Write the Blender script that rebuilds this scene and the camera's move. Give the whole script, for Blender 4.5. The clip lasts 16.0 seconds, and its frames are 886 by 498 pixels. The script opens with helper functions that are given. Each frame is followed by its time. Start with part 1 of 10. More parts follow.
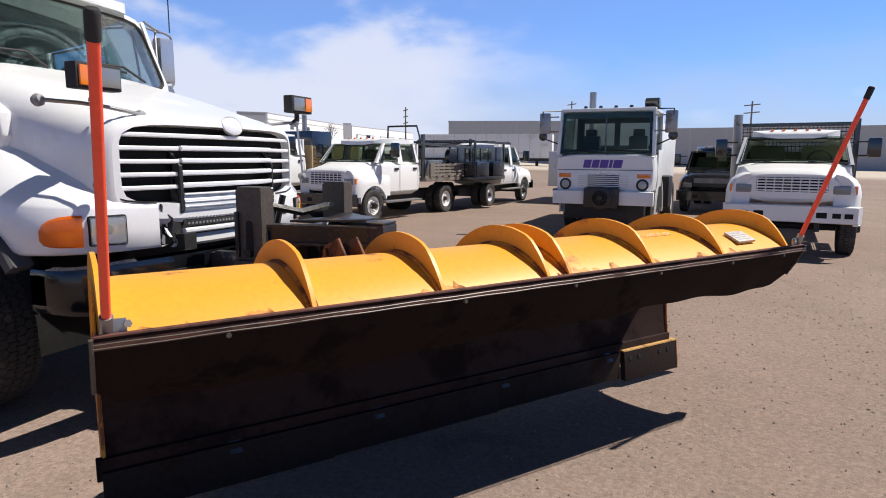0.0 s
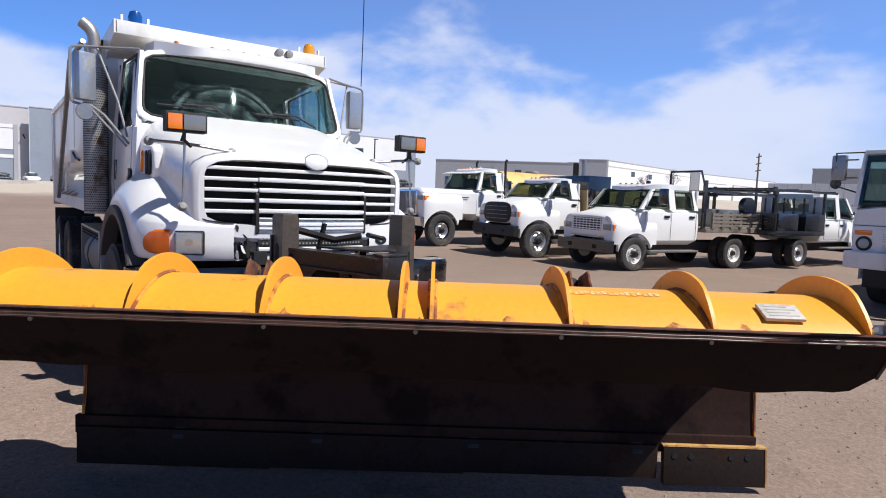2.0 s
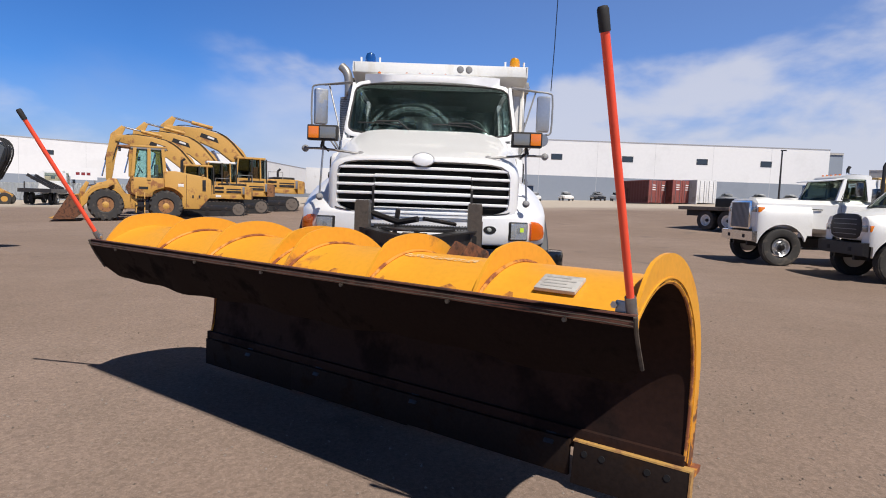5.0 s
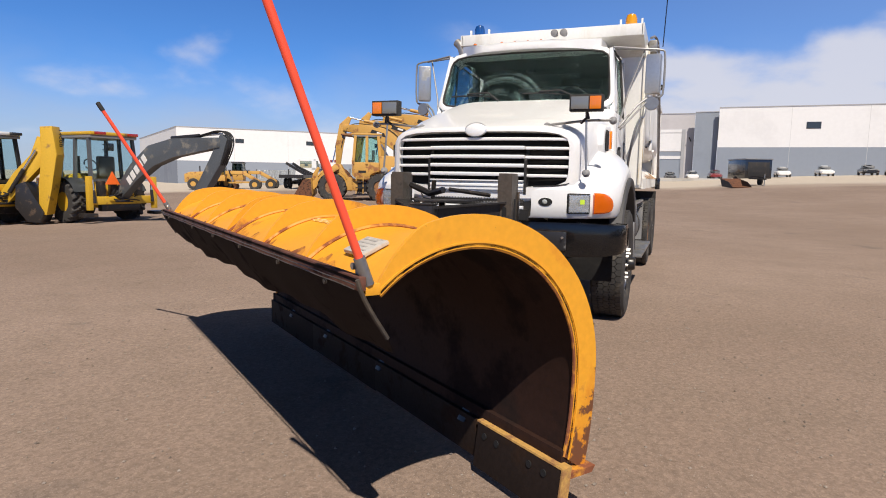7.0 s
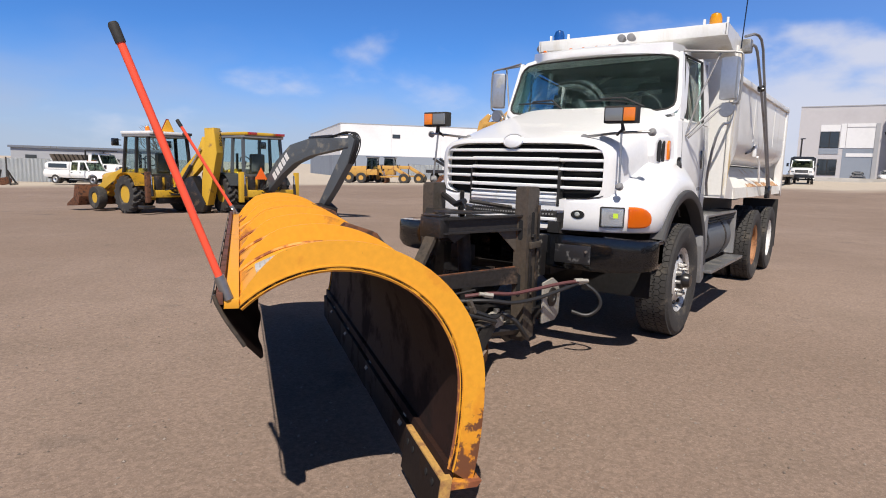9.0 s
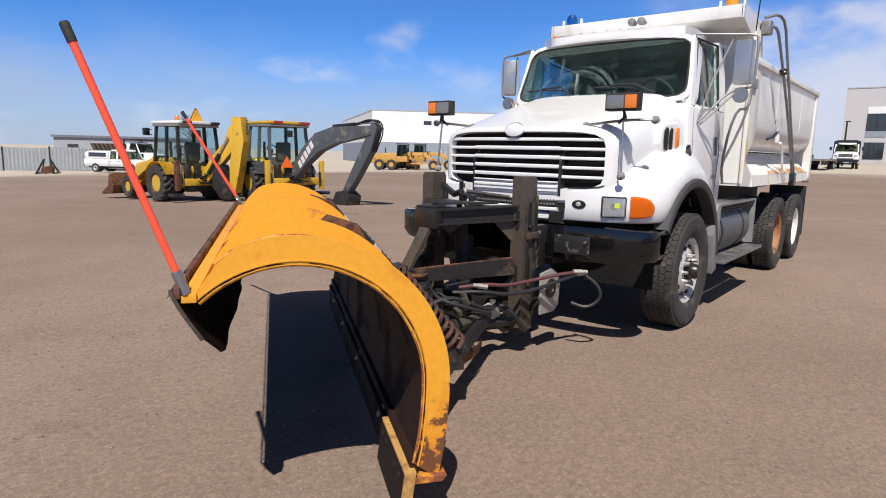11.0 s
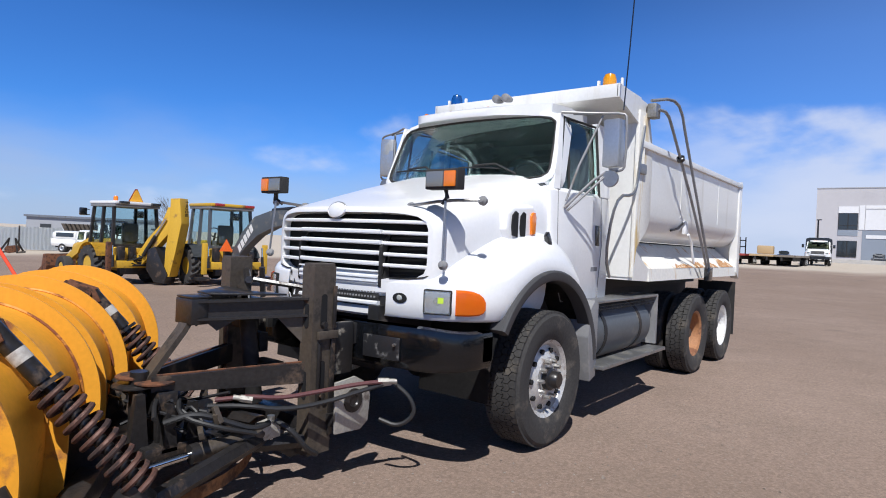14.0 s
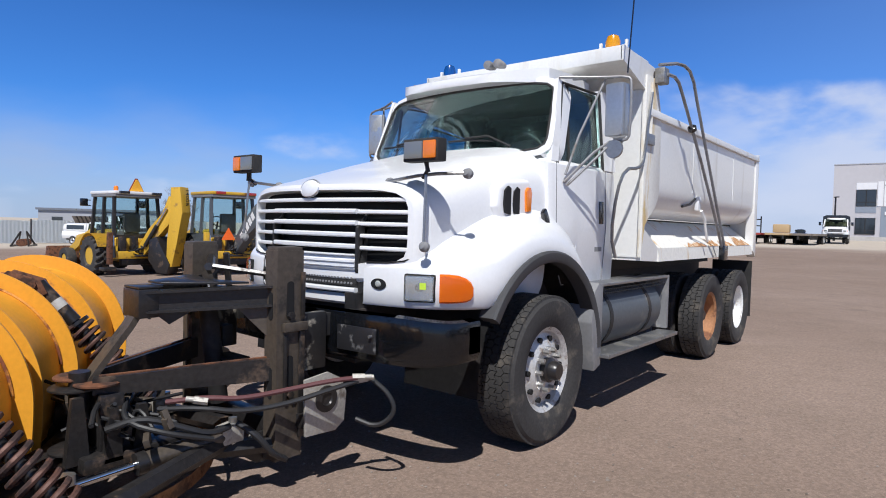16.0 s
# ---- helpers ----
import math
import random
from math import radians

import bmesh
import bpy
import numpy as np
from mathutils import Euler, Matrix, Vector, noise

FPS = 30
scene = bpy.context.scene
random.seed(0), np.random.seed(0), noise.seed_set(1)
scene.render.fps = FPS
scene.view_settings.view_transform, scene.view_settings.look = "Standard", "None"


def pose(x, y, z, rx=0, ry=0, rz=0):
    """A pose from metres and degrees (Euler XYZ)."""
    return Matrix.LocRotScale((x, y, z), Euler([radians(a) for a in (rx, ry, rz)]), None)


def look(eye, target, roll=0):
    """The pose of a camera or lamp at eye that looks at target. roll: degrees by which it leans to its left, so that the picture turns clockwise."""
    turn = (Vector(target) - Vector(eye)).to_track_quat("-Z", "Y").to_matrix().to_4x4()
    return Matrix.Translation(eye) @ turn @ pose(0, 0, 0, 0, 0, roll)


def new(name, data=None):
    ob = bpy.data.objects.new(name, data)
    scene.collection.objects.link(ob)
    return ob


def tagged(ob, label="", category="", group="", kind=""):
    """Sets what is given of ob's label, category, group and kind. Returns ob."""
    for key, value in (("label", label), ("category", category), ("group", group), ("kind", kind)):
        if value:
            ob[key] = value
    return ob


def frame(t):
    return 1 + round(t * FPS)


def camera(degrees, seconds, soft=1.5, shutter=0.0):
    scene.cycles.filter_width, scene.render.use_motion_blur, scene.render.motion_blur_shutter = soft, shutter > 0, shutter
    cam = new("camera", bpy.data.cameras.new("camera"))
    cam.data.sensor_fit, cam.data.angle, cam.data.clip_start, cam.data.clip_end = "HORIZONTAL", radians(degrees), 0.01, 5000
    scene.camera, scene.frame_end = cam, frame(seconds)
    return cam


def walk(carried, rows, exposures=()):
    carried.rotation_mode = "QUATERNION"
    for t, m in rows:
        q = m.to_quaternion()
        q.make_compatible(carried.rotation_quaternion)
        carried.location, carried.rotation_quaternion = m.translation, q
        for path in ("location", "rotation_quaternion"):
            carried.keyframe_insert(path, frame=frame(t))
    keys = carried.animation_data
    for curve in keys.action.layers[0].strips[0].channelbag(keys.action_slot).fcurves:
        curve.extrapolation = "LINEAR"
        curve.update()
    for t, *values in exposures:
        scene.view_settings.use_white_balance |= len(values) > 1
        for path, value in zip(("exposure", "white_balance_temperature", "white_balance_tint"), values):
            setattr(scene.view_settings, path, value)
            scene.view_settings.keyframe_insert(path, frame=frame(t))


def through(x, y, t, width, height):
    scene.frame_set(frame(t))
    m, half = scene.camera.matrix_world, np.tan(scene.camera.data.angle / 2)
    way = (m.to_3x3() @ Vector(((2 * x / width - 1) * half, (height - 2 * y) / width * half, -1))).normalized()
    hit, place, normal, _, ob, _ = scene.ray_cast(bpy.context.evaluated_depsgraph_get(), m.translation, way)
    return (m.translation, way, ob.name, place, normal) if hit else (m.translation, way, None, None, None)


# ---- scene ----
cam = camera(71.83, 16.0, soft=1.0)
# seconds, eye x y z, yaw, pitch, roll (degrees)
ROWS = [
    (0, 2.912, -3.379, 1.581, 22.04, -8.52, 0.31),
    (0.5, 3.351, -3.065, 1.583, 29.39, -7.47, 2.40),
    (1, 3.803, -2.764, 1.557, 39.84, -6.17, 3.23),
    (1.5, 4.127, -2.389, 1.551, 48.07, -5.65, 4.11),
    (2, 4.408, -2.016, 1.554, 53.57, -4.87, 2.16),
    (2.5, 4.689, -1.628, 1.586, 59.68, -5.30, 2.14),
    (3, 4.868, -1.227, 1.614, 66.10, -4.18, 3.10),
    (3.5, 5.133, -0.848, 1.542, 72.84, -2.14, 2.41),
    (4, 5.303, -0.490, 1.452, 78.30, -3.37, 1.25),
    (4.3, 5.366, -0.267, 1.403, 81.07, -3.58, 2.37),
    (4.5, 5.405, -0.140, 1.421, 83.46, -4.20, 1.97),
    (5, 5.525, 0.229, 1.417, 90.25, -4.47, 2.13),
    (7.5, 5.088, 2.112, 1.375, 116.14, -6.48, 1.73),
    (8, 5.019, 2.413, 1.387, 121.03, -6.56, 2.20),
    (8.3, 4.905, 2.500, 1.416, 123.62, -7.81, 1.04),
    (8.5, 4.897, 2.598, 1.452, 124.35, -7.56, 1.98),
    (9, 4.817, 2.734, 1.537, 125.71, -7.64, 1.70),
    (9.5, 4.805, 2.859, 1.597, 127.34, -8.52, 2.33),
    (12, 4.305, 3.031, 1.562, 129.47, -8.49, 0.94),
    (12.5, 4.051, 3.215, 1.595, 129.58, -4.25, 2.41),
    (13, 3.691, 3.268, 1.547, 128.20, -3.19, 1.59),
    (13.5, 3.390, 3.363, 1.557, 125.66, -1.78, 1.44),
    (14, 3.143, 3.486, 1.578, 127.94, -0.69, 2.60),
    (14.5, 2.956, 3.480, 1.551, 128.90, -1.87, 1.86),
    (15, 2.778, 3.384, 1.560, 128.90, -1.55, 1.78),
    (15.5, 2.710, 3.344, 1.548, 129.19, -2.09, 1.71),
    (16, 2.682, 3.364, 1.542, 129.02, -2.08, 1.48),
]
walk(cam, [(t, pose(x, y, z, 90 + pitch, 0, yaw) @ pose(0, 0, 0, 0, 0, roll)) for t, x, y, z, yaw, pitch, roll in ROWS],
     [(0, 0.12, 6500, 10), (0.6, 0.1, 6300, 10), (2.2, 0.08, 6200, 10), (3.2, -0.06, 6220, 10), (4.2, -0.2, 6350, 10), (5.2, -0.18, 6600, 10), (7.5, -0.06, 6980, 10), (8.2, -0.06, 6850, 10), (9.5, -0.06, 6600, 10), (12.0, -0.02, 6450, 10), (12.7, 0.0, 6150, 9), (14, -0.08, 6000, 9), (16, -0.13, 6000, 9)])

# ---- light ----
SUN = Vector((1.15, 0.71, 1.9)).normalized()
sun = new("sun", bpy.data.lights.new("sun", "SUN"))
sun.data.energy, sun.data.angle, sun.data.color = 5.7, radians(0.55), (1.0, 0.94, 0.865)
sun.matrix_world = look((0, 0, 30), Vector((0, 0, 30)) - SUN)
world = bpy.data.worlds.new("sky")
scene.world = world
world.use_nodes = True
wn, wl = world.node_tree.nodes, world.node_tree.links
wn.clear()
sky = wn.new("ShaderNodeTexSky")
sky.sky_type, sky.sun_disc = "NISHITA", False
sky.sun_elevation = math.asin(SUN.z)
sky.sun_rotation = math.atan2(SUN.x, SUN.y)
sky.altitude, sky.air_density, sky.dust_density, sky.ozone_density = 1600, 1.0, 0.6, 2.0
# thin high cloud, thicker to the truck's left and low over the horizon
tc = wn.new("ShaderNodeTexCoord")
sep = wn.new("ShaderNodeSeparateXYZ")
wl.new(tc.outputs["Generated"], sep.inputs[0])


def wmath(op, a, b=None, c=None):
    n = wn.new("ShaderNodeMath")
    n.operation = op
    for i, v in enumerate((a, b, c)):
        if v is None:
            continue
        if isinstance(v, (int, float)):
            n.inputs[i].default_value = v
        else:
            wl.new(v, n.inputs[i])
    return n.outputs[0]


up = wmath("MAXIMUM", sep.outputs[2], 0.02)
proj = wn.new("ShaderNodeCombineXYZ")
wl.new(wmath("DIVIDE", sep.outputs[0], wmath("ADD", up, 0.34)), proj.inputs[0])
wl.new(wmath("DIVIDE", sep.outputs[1], wmath("ADD", up, 0.34)), proj.inputs[1])
cn = wn.new("ShaderNodeTexNoise")
cn.inputs["Scale"].default_value, cn.inputs["Detail"].default_value, cn.inputs["Roughness"].default_value = 1.9, 7.0, 0.5
cn.inputs["Distortion"].default_value = 0.15
wl.new(proj.outputs[0], cn.inputs["Vector"])
# a low bank of cloud behind the truck's left, thinning out to both sides, and a few wisps


def smooth(v, lo, hi, a=0.0, b=1.0):
    n = wn.new("ShaderNodeMapRange")
    n.interpolation_type = "SMOOTHSTEP"
    for k, q in (("From Min", lo), ("From Max", hi), ("To Min", a), ("To Max", b)):
        n.inputs[k].default_value = q
    wl.new(v, n.inputs["Value"])
    return n.outputs[0]


ragged = wmath("SUBTRACT", cn.outputs["Fac"], 0.5)
toward = wmath("ADD", wmath("MULTIPLY", sep.outputs[0], -0.88), wmath("MULTIPLY", sep.outputs[1], 0.47))
spread = smooth(wmath("MULTIPLY_ADD", ragged, 0.45, toward), 0.60, 0.86)
top = wmath("MULTIPLY_ADD", ragged, 0.55, wmath("SUBTRACT", 0.185, sep.outputs[2]))
bank = wmath("MULTIPLY", smooth(top, -0.035, 0.06), wmath("MULTIPLY", spread, 0.86))
low = wmath("MULTIPLY", wmath("SUBTRACT", 0.16, sep.outputs[2]), 0.7)
wisp = smooth(wmath("ADD", cn.outputs["Fac"], low), 0.60, 0.78, 0.0, 0.62)
dens = wmath("MAXIMUM", bank, wisp)
mix = wn.new("ShaderNodeMix")
mix.data_type = "RGBA"
wl.new(dens, mix.inputs[0])
tint = wn.new("ShaderNodeMix")
tint.data_type, tint.blend_type = "RGBA", "MULTIPLY"
tint.inputs[0].default_value = 1.0
tint.inputs[7].default_value = (0.425, 0.86, 1.48, 1)
wl.new(sky.outputs[0], tint.inputs[6])
# sky dimmed towards the zenith, so that shaded ground gets less fill light
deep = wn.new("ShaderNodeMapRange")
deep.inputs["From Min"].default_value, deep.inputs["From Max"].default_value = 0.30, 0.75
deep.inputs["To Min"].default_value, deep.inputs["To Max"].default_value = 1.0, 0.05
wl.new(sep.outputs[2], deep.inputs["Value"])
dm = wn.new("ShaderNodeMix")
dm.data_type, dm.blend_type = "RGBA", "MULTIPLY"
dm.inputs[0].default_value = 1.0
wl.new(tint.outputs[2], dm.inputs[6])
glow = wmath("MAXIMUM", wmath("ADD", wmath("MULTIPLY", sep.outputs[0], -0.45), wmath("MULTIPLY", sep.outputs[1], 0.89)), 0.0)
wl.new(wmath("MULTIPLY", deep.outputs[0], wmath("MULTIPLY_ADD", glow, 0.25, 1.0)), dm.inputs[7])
# the blue is greyed up there as well, so that shadows turn out less blue
grey = wn.new("ShaderNodeRGBToBW")
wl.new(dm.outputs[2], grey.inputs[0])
pale = wn.new("ShaderNodeMix")
pale.data_type = "RGBA"
wl.new(smooth(sep.outputs[2], 0.38, 0.62, 0.0, 0.85), pale.inputs[0])
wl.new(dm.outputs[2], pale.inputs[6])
wl.new(grey.outputs[0], pale.inputs[7])
# pale haze low over the horizon
hz = wn.new("ShaderNodeMapRange")
hz.interpolation_type = "SMOOTHSTEP"
hz.inputs["From Min"].default_value, hz.inputs["From Max"].default_value = 0.0, 0.20
hz.inputs["To Min"].default_value, hz.inputs["To Max"].default_value = 0.80, 0.0
wl.new(wmath("ADD", sep.outputs[2], wmath("MULTIPLY", wmath("SUBTRACT", cn.outputs["Fac"], 0.5), 0.16)), hz.inputs["Value"])
hm_ = wn.new("ShaderNodeMix")
hm_.data_type = "RGBA"
wl.new(hz.outputs[0], hm_.inputs[0])
veil = wn.new("ShaderNodeMix")
veil.data_type = "RGBA"
wl.new(wmath("MULTIPLY", glow, 0.30), veil.inputs[0])
wl.new(pale.outputs[2], veil.inputs[6])
veil.inputs[7].default_value = (4.8, 5.5, 7.0, 1)
wl.new(veil.outputs[2], hm_.inputs[6])
hm_.inputs[7].default_value = (5.2, 5.7, 7.2, 1)
wl.new(hm_.outputs[2], mix.inputs[6])
mix.inputs[7].default_value = (7.5, 7.8, 9.1, 1)
bg = wn.new("ShaderNodeBackground")
bg.inputs["Strength"].default_value = 0.096
wl.new(mix.outputs[2], bg.inputs[0])
wo = wn.new("ShaderNodeOutputWorld")
wl.new(bg.outputs[0], wo.inputs[0])
scene.view_settings.exposure = 0.0


# ---- materials ----
def mat(name, base, rough=0.5, metal=0.0, spot=None, spots=0.5, scale=3.0, grain=0.12, fine=60.0, bump=0.0, coat=0.0, streak=False, object_random=0.0):
    """A painted, metal or earthy surface: base colour with a fine grain, and blotches of the colour spot over about the share spots."""
    m = bpy.data.materials.new(name)
    m.use_nodes = True
    n, l = m.node_tree.nodes, m.node_tree.links
    b = n["Principled BSDF"]
    b.inputs["Metallic"].default_value = metal
    b.inputs["Coat Weight"].default_value = coat
    b.inputs["Coat Roughness"].default_value = 0.08
    t = n.new("ShaderNodeTexCoord")
    mp = n.new("ShaderNodeMapping")
    if streak:
        mp.inputs["Scale"].default_value = (1, 1, 0.18)
    l.new(t.outputs["Object"], mp.inputs["Vector"])
    big = n.new("ShaderNodeTexNoise")
    big.inputs["Scale"].default_value, big.inputs["Detail"].default_value, big.inputs["Roughness"].default_value = scale, 8, 0.62
    l.new(mp.outputs[0], big.inputs["Vector"])
    small = n.new("ShaderNodeTexNoise")
    small.inputs["Scale"].default_value, small.inputs["Detail"].default_value = fine, 4
    l.new(t.outputs["Object"], small.inputs["Vector"])
    # grain
    g = n.new("ShaderNodeMapRange")
    g.inputs["From Min"].default_value, g.inputs["From Max"].default_value = 0.3, 0.7
    g.inputs["To Min"].default_value, g.inputs["To Max"].default_value = 1 - grain, 1 + grain
    l.new(small.outputs["Fac"], g.inputs["Value"])
    mul = n.new("ShaderNodeMix")
    mul.data_type, mul.blend_type = "RGBA", "MULTIPLY"
    mul.inputs[0].default_value = 1
    mul.inputs[6].default_value = (*base, 1)
    l.new(g.outputs[0], mul.inputs[7])
    out = mul.outputs[2]
    if spot:
        r = n.new("ShaderNodeMapRange")
        lo = 0.5 + (0.5 - spots) * 0.5
        r.inputs["From Min"].default_value, r.inputs["From Max"].default_value = lo, lo + 0.09
        l.new(big.outputs["Fac"], r.inputs["Value"])
        mx = n.new("ShaderNodeMix")
        mx.data_type = "RGBA"
        l.new(r.outputs[0], mx.inputs[0])
        l.new(out, mx.inputs[6])
        sm = n.new("ShaderNodeMix")
        sm.data_type, sm.blend_type = "RGBA", "MULTIPLY"
        sm.inputs[0].default_value = 1
        sm.inputs[6].default_value = (*spot, 1)
        l.new(g.outputs[0], sm.inputs[7])
        l.new(sm.outputs[2], mx.inputs[7])
        out = mx.outputs[2]
        rr = n.new("ShaderNodeMapRange")
        rr.inputs["To Min"].default_value, rr.inputs["To Max"].default_value = rough, min(1, rough + 0.35)
        l.new(r.outputs[0], rr.inputs["Value"])
        l.new(rr.outputs[0], b.inputs["Roughness"])
    else:
        rr = n.new("ShaderNodeMapRange")
        rr.inputs["To Min"].default_value, rr.inputs["To Max"].default_value = max(0, rough - 0.08), min(1, rough + 0.1)
        l.new(big.outputs["Fac"], rr.inputs["Value"])
        l.new(rr.outputs[0], b.inputs["Roughness"])
    if object_random:
        oi = n.new("ShaderNodeObjectInfo")
        ov = n.new("ShaderNodeMapRange")
        ov.inputs["To Min"].default_value, ov.inputs["To Max"].default_value = 1 - object_random, 1 + object_random
        l.new(oi.outputs["Random"], ov.inputs["Value"])
        om = n.new("ShaderNodeMix")
        om.data_type, om.blend_type = "RGBA", "MULTIPLY"
        om.inputs[0].default_value = 1
        l.new(out, om.inputs[6])
        l.new(ov.outputs[0], om.inputs[7])
        out = om.outputs[2]
    l.new(out, b.inputs["Base Color"])
    if bump:
        bp = n.new("ShaderNodeBump")
        bp.inputs["Strength"].default_value, bp.inputs["Distance"].default_value = bump, 0.01
        l.new(small.outputs["Fac"], bp.inputs["Height"])
        l.new(bp.outputs[0], b.inputs["Normal"])
    return m


def glass(name, tint, rough=0.02):
    m = bpy.data.materials.new(name)
    m.use_nodes = True
    b = m.node_tree.nodes["Principled BSDF"]
    b.inputs["Base Color"].default_value = (*tint, 1)
    b.inputs["Transmission Weight"].default_value = 1.0
    b.inputs["Roughness"].default_value = rough
    b.inputs["IOR"].default_value = 1.45
    return m


def lens(name, colour, rough=0.2, through=0.35):
    m = bpy.data.materials.new(name)
    m.use_nodes = True
    b = m.node_tree.nodes["Principled BSDF"]
    b.inputs["Base Color"].default_value = (*colour, 1)
    b.inputs["Transmission Weight"].default_value = through
    b.inputs["Roughness"].default_value = rough
    b.inputs["Coat Weight"].default_value = 1.0
    n, l = m.node_tree.nodes, m.node_tree.links
    w = n.new("ShaderNodeTexWave")
    w.bands_direction = "Y"
    w.inputs["Scale"].default_value, w.inputs["Distortion"].default_value = 22, 0.6
    l.new(n.new("ShaderNodeTexCoord").outputs["Object"], w.inputs["Vector"])
    bp = n.new("ShaderNodeBump")
    bp.inputs["Strength"].default_value, bp.inputs["Distance"].default_value = 0.05, 0.004
    l.new(w.outputs["Fac"], bp.inputs["Height"])
    l.new(bp.outputs[0], b.inputs["Normal"])
    return m


def chrome(name, base=(0.72, 0.73, 0.75), rough=0.12):
    return mat(name, base, rough, 1.0, grain=0.04)


WHITE = mat("white_truck_paint", (0.80, 0.80, 0.80), 0.30, 0, (0.74, 0.735, 0.72), 0.34, 2.2, 0.02, 40, coat=0.35)
BEDWHITE = mat("white_bed_paint", (0.77, 0.765, 0.735), 0.36, 0, (0.64, 0.61, 0.54), 0.32, 1.6, 0.03, 30, streak=True, coat=0.3)
RUSTSTAIN = mat("orange_rust_stain", (0.44, 0.22, 0.085), 0.7, 0, (0.70, 0.62, 0.48), 0.46, 14, 0.12, 60)
RUSTRAIL = mat("rusty_white_rail", (0.77, 0.75, 0.69), 0.5, 0, (0.62, 0.45, 0.26), 0.34, 5.0, 0.08, 30, streak=True)
DRIPWHITE = mat("drip_stained_white", (0.76, 0.74, 0.68), 0.5, 0, (0.58, 0.42, 0.18), 0.46, 3.5, 0.05, 30, streak=True)
OLDWHITE = mat("old_white_paint", (0.82, 0.82, 0.81), 0.4, 0, (0.74, 0.73, 0.70), 0.3, 2.0, 0.02, 30, coat=0.2)
GRILLEWHITE = mat("white_grille_paint", (0.80, 0.81, 0.82), 0.35, 0.1, (0.66, 0.65, 0.62), 0.3, 4, 0.03, 40)
YELLOW = mat("plow_yellow_paint", (0.78, 0.355, 0.028), 0.45, 0, (0.30, 0.105, 0.04), 0.26, 3.4, 0.05, 40, bump=0.05)
LIPRUST = mat("rusty_lip_steel", (0.13, 0.05, 0.032), 0.65, 0, (0.06, 0.028, 0.02), 0.5, 6, 0.2, 50, bump=0.1)


def rusting_low(name, paint, rust, stain, z0, z1):
    """The paint's own look, flaking to bare rust with an orange stain towards the foot of the piece."""
    m = paint.copy()
    m.name = name
    n, l = m.node_tree.nodes, m.node_tree.links
    b = n["Principled BSDF"]
    col = b.inputs["Base Color"].links[0].from_socket
    t = n.new("ShaderNodeTexCoord")
    sp = n.new("ShaderNodeSeparateXYZ")
    l.new(t.outputs["Object"], sp.inputs[0])
    low = n.new("ShaderNodeMapRange")
    for q, v in (("From Min", z1), ("From Max", z0), ("To Min", -0.14), ("To Max", 0.14)):
        low.inputs[q].default_value = v
    l.new(sp.outputs[2], low.inputs["Value"])
    for colour, scale, lo, hi, share in ((stain, 6.0, 0.44, 0.62, 0.75), (rust, 11.0, 0.545, 0.585, 0.95)):
        no = n.new("ShaderNodeTexNoise")
        no.inputs["Scale"].default_value, no.inputs["Detail"].default_value, no.inputs["Roughness"].default_value = scale, 6.0, 0.6
        l.new(t.outputs["Object"], no.inputs["Vector"])
        ad = n.new("ShaderNodeMath")
        ad.operation = "ADD"
        l.new(no.outputs["Fac"], ad.inputs[0])
        l.new(low.outputs[0], ad.inputs[1])
        r = n.new("ShaderNodeMapRange")
        for q, v in (("From Min", lo), ("From Max", hi), ("To Min", 0.0), ("To Max", share)):
            r.inputs[q].default_value = v
        l.new(ad.outputs[0], r.inputs["Value"])
        mx = n.new("ShaderNodeMix")
        mx.data_type = "RGBA"
        l.new(r.outputs[0], mx.inputs[0])
        l.new(col, mx.inputs[6])
        mx.inputs[7].default_value = (*colour, 1)
        col = mx.outputs[2]
    l.new(col, b.inputs["Base Color"])
    return m


YELLOWEND = rusting_low("plow_yellow_rusting_foot", YELLOW, (0.13, 0.05, 0.028), (0.60, 0.20, 0.02), 0.22, 0.75)
PLATEGREY = mat("weathered_plate", (0.50, 0.48, 0.45), 0.5, 0, (0.36, 0.33, 0.30), 0.4, 8, 0.08, 40)
YRUST = mat("rusted_yellow_edge", (0.62, 0.26, 0.03), 0.6, 0, (0.22, 0.07, 0.03), 0.55, 7, 0.12, 50, bump=0.1)
CATYEL = mat("machine_yellow", (0.55, 0.305, 0.07), 0.5, 0, (0.30, 0.13, 0.05), 0.40, 2.2, 0.06, 20)
DEEREYEL = mat("bright_machine_yellow", (0.62, 0.37, 0.03), 0.45, 0, (0.25, 0.14, 0.05), 0.32, 2.2, 0.05, 20)
TANKYEL = mat("pale_yellow_tank", (0.72, 0.47, 0.16), 0.5, 0, (0.6, 0.36, 0.12), 0.4, 1.0, 0.04, 15)
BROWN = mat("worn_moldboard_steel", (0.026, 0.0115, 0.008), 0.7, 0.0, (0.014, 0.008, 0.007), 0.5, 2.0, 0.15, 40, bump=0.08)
RUBBER = mat("black_rubber", (0.022, 0.021, 0.021), 0.75, 0, (0.04, 0.037, 0.034), 0.4, 4, 0.15, 60, bump=0.05)
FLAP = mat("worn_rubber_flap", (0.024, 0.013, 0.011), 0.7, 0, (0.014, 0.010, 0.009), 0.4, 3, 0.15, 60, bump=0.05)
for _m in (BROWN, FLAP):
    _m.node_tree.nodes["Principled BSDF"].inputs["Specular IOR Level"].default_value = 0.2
TYRE = mat("tyre_rubber", (0.038, 0.036, 0.035), 0.82, 0, (0.095, 0.083, 0.07), 0.40, 5, 0.2, 50, bump=0.1)
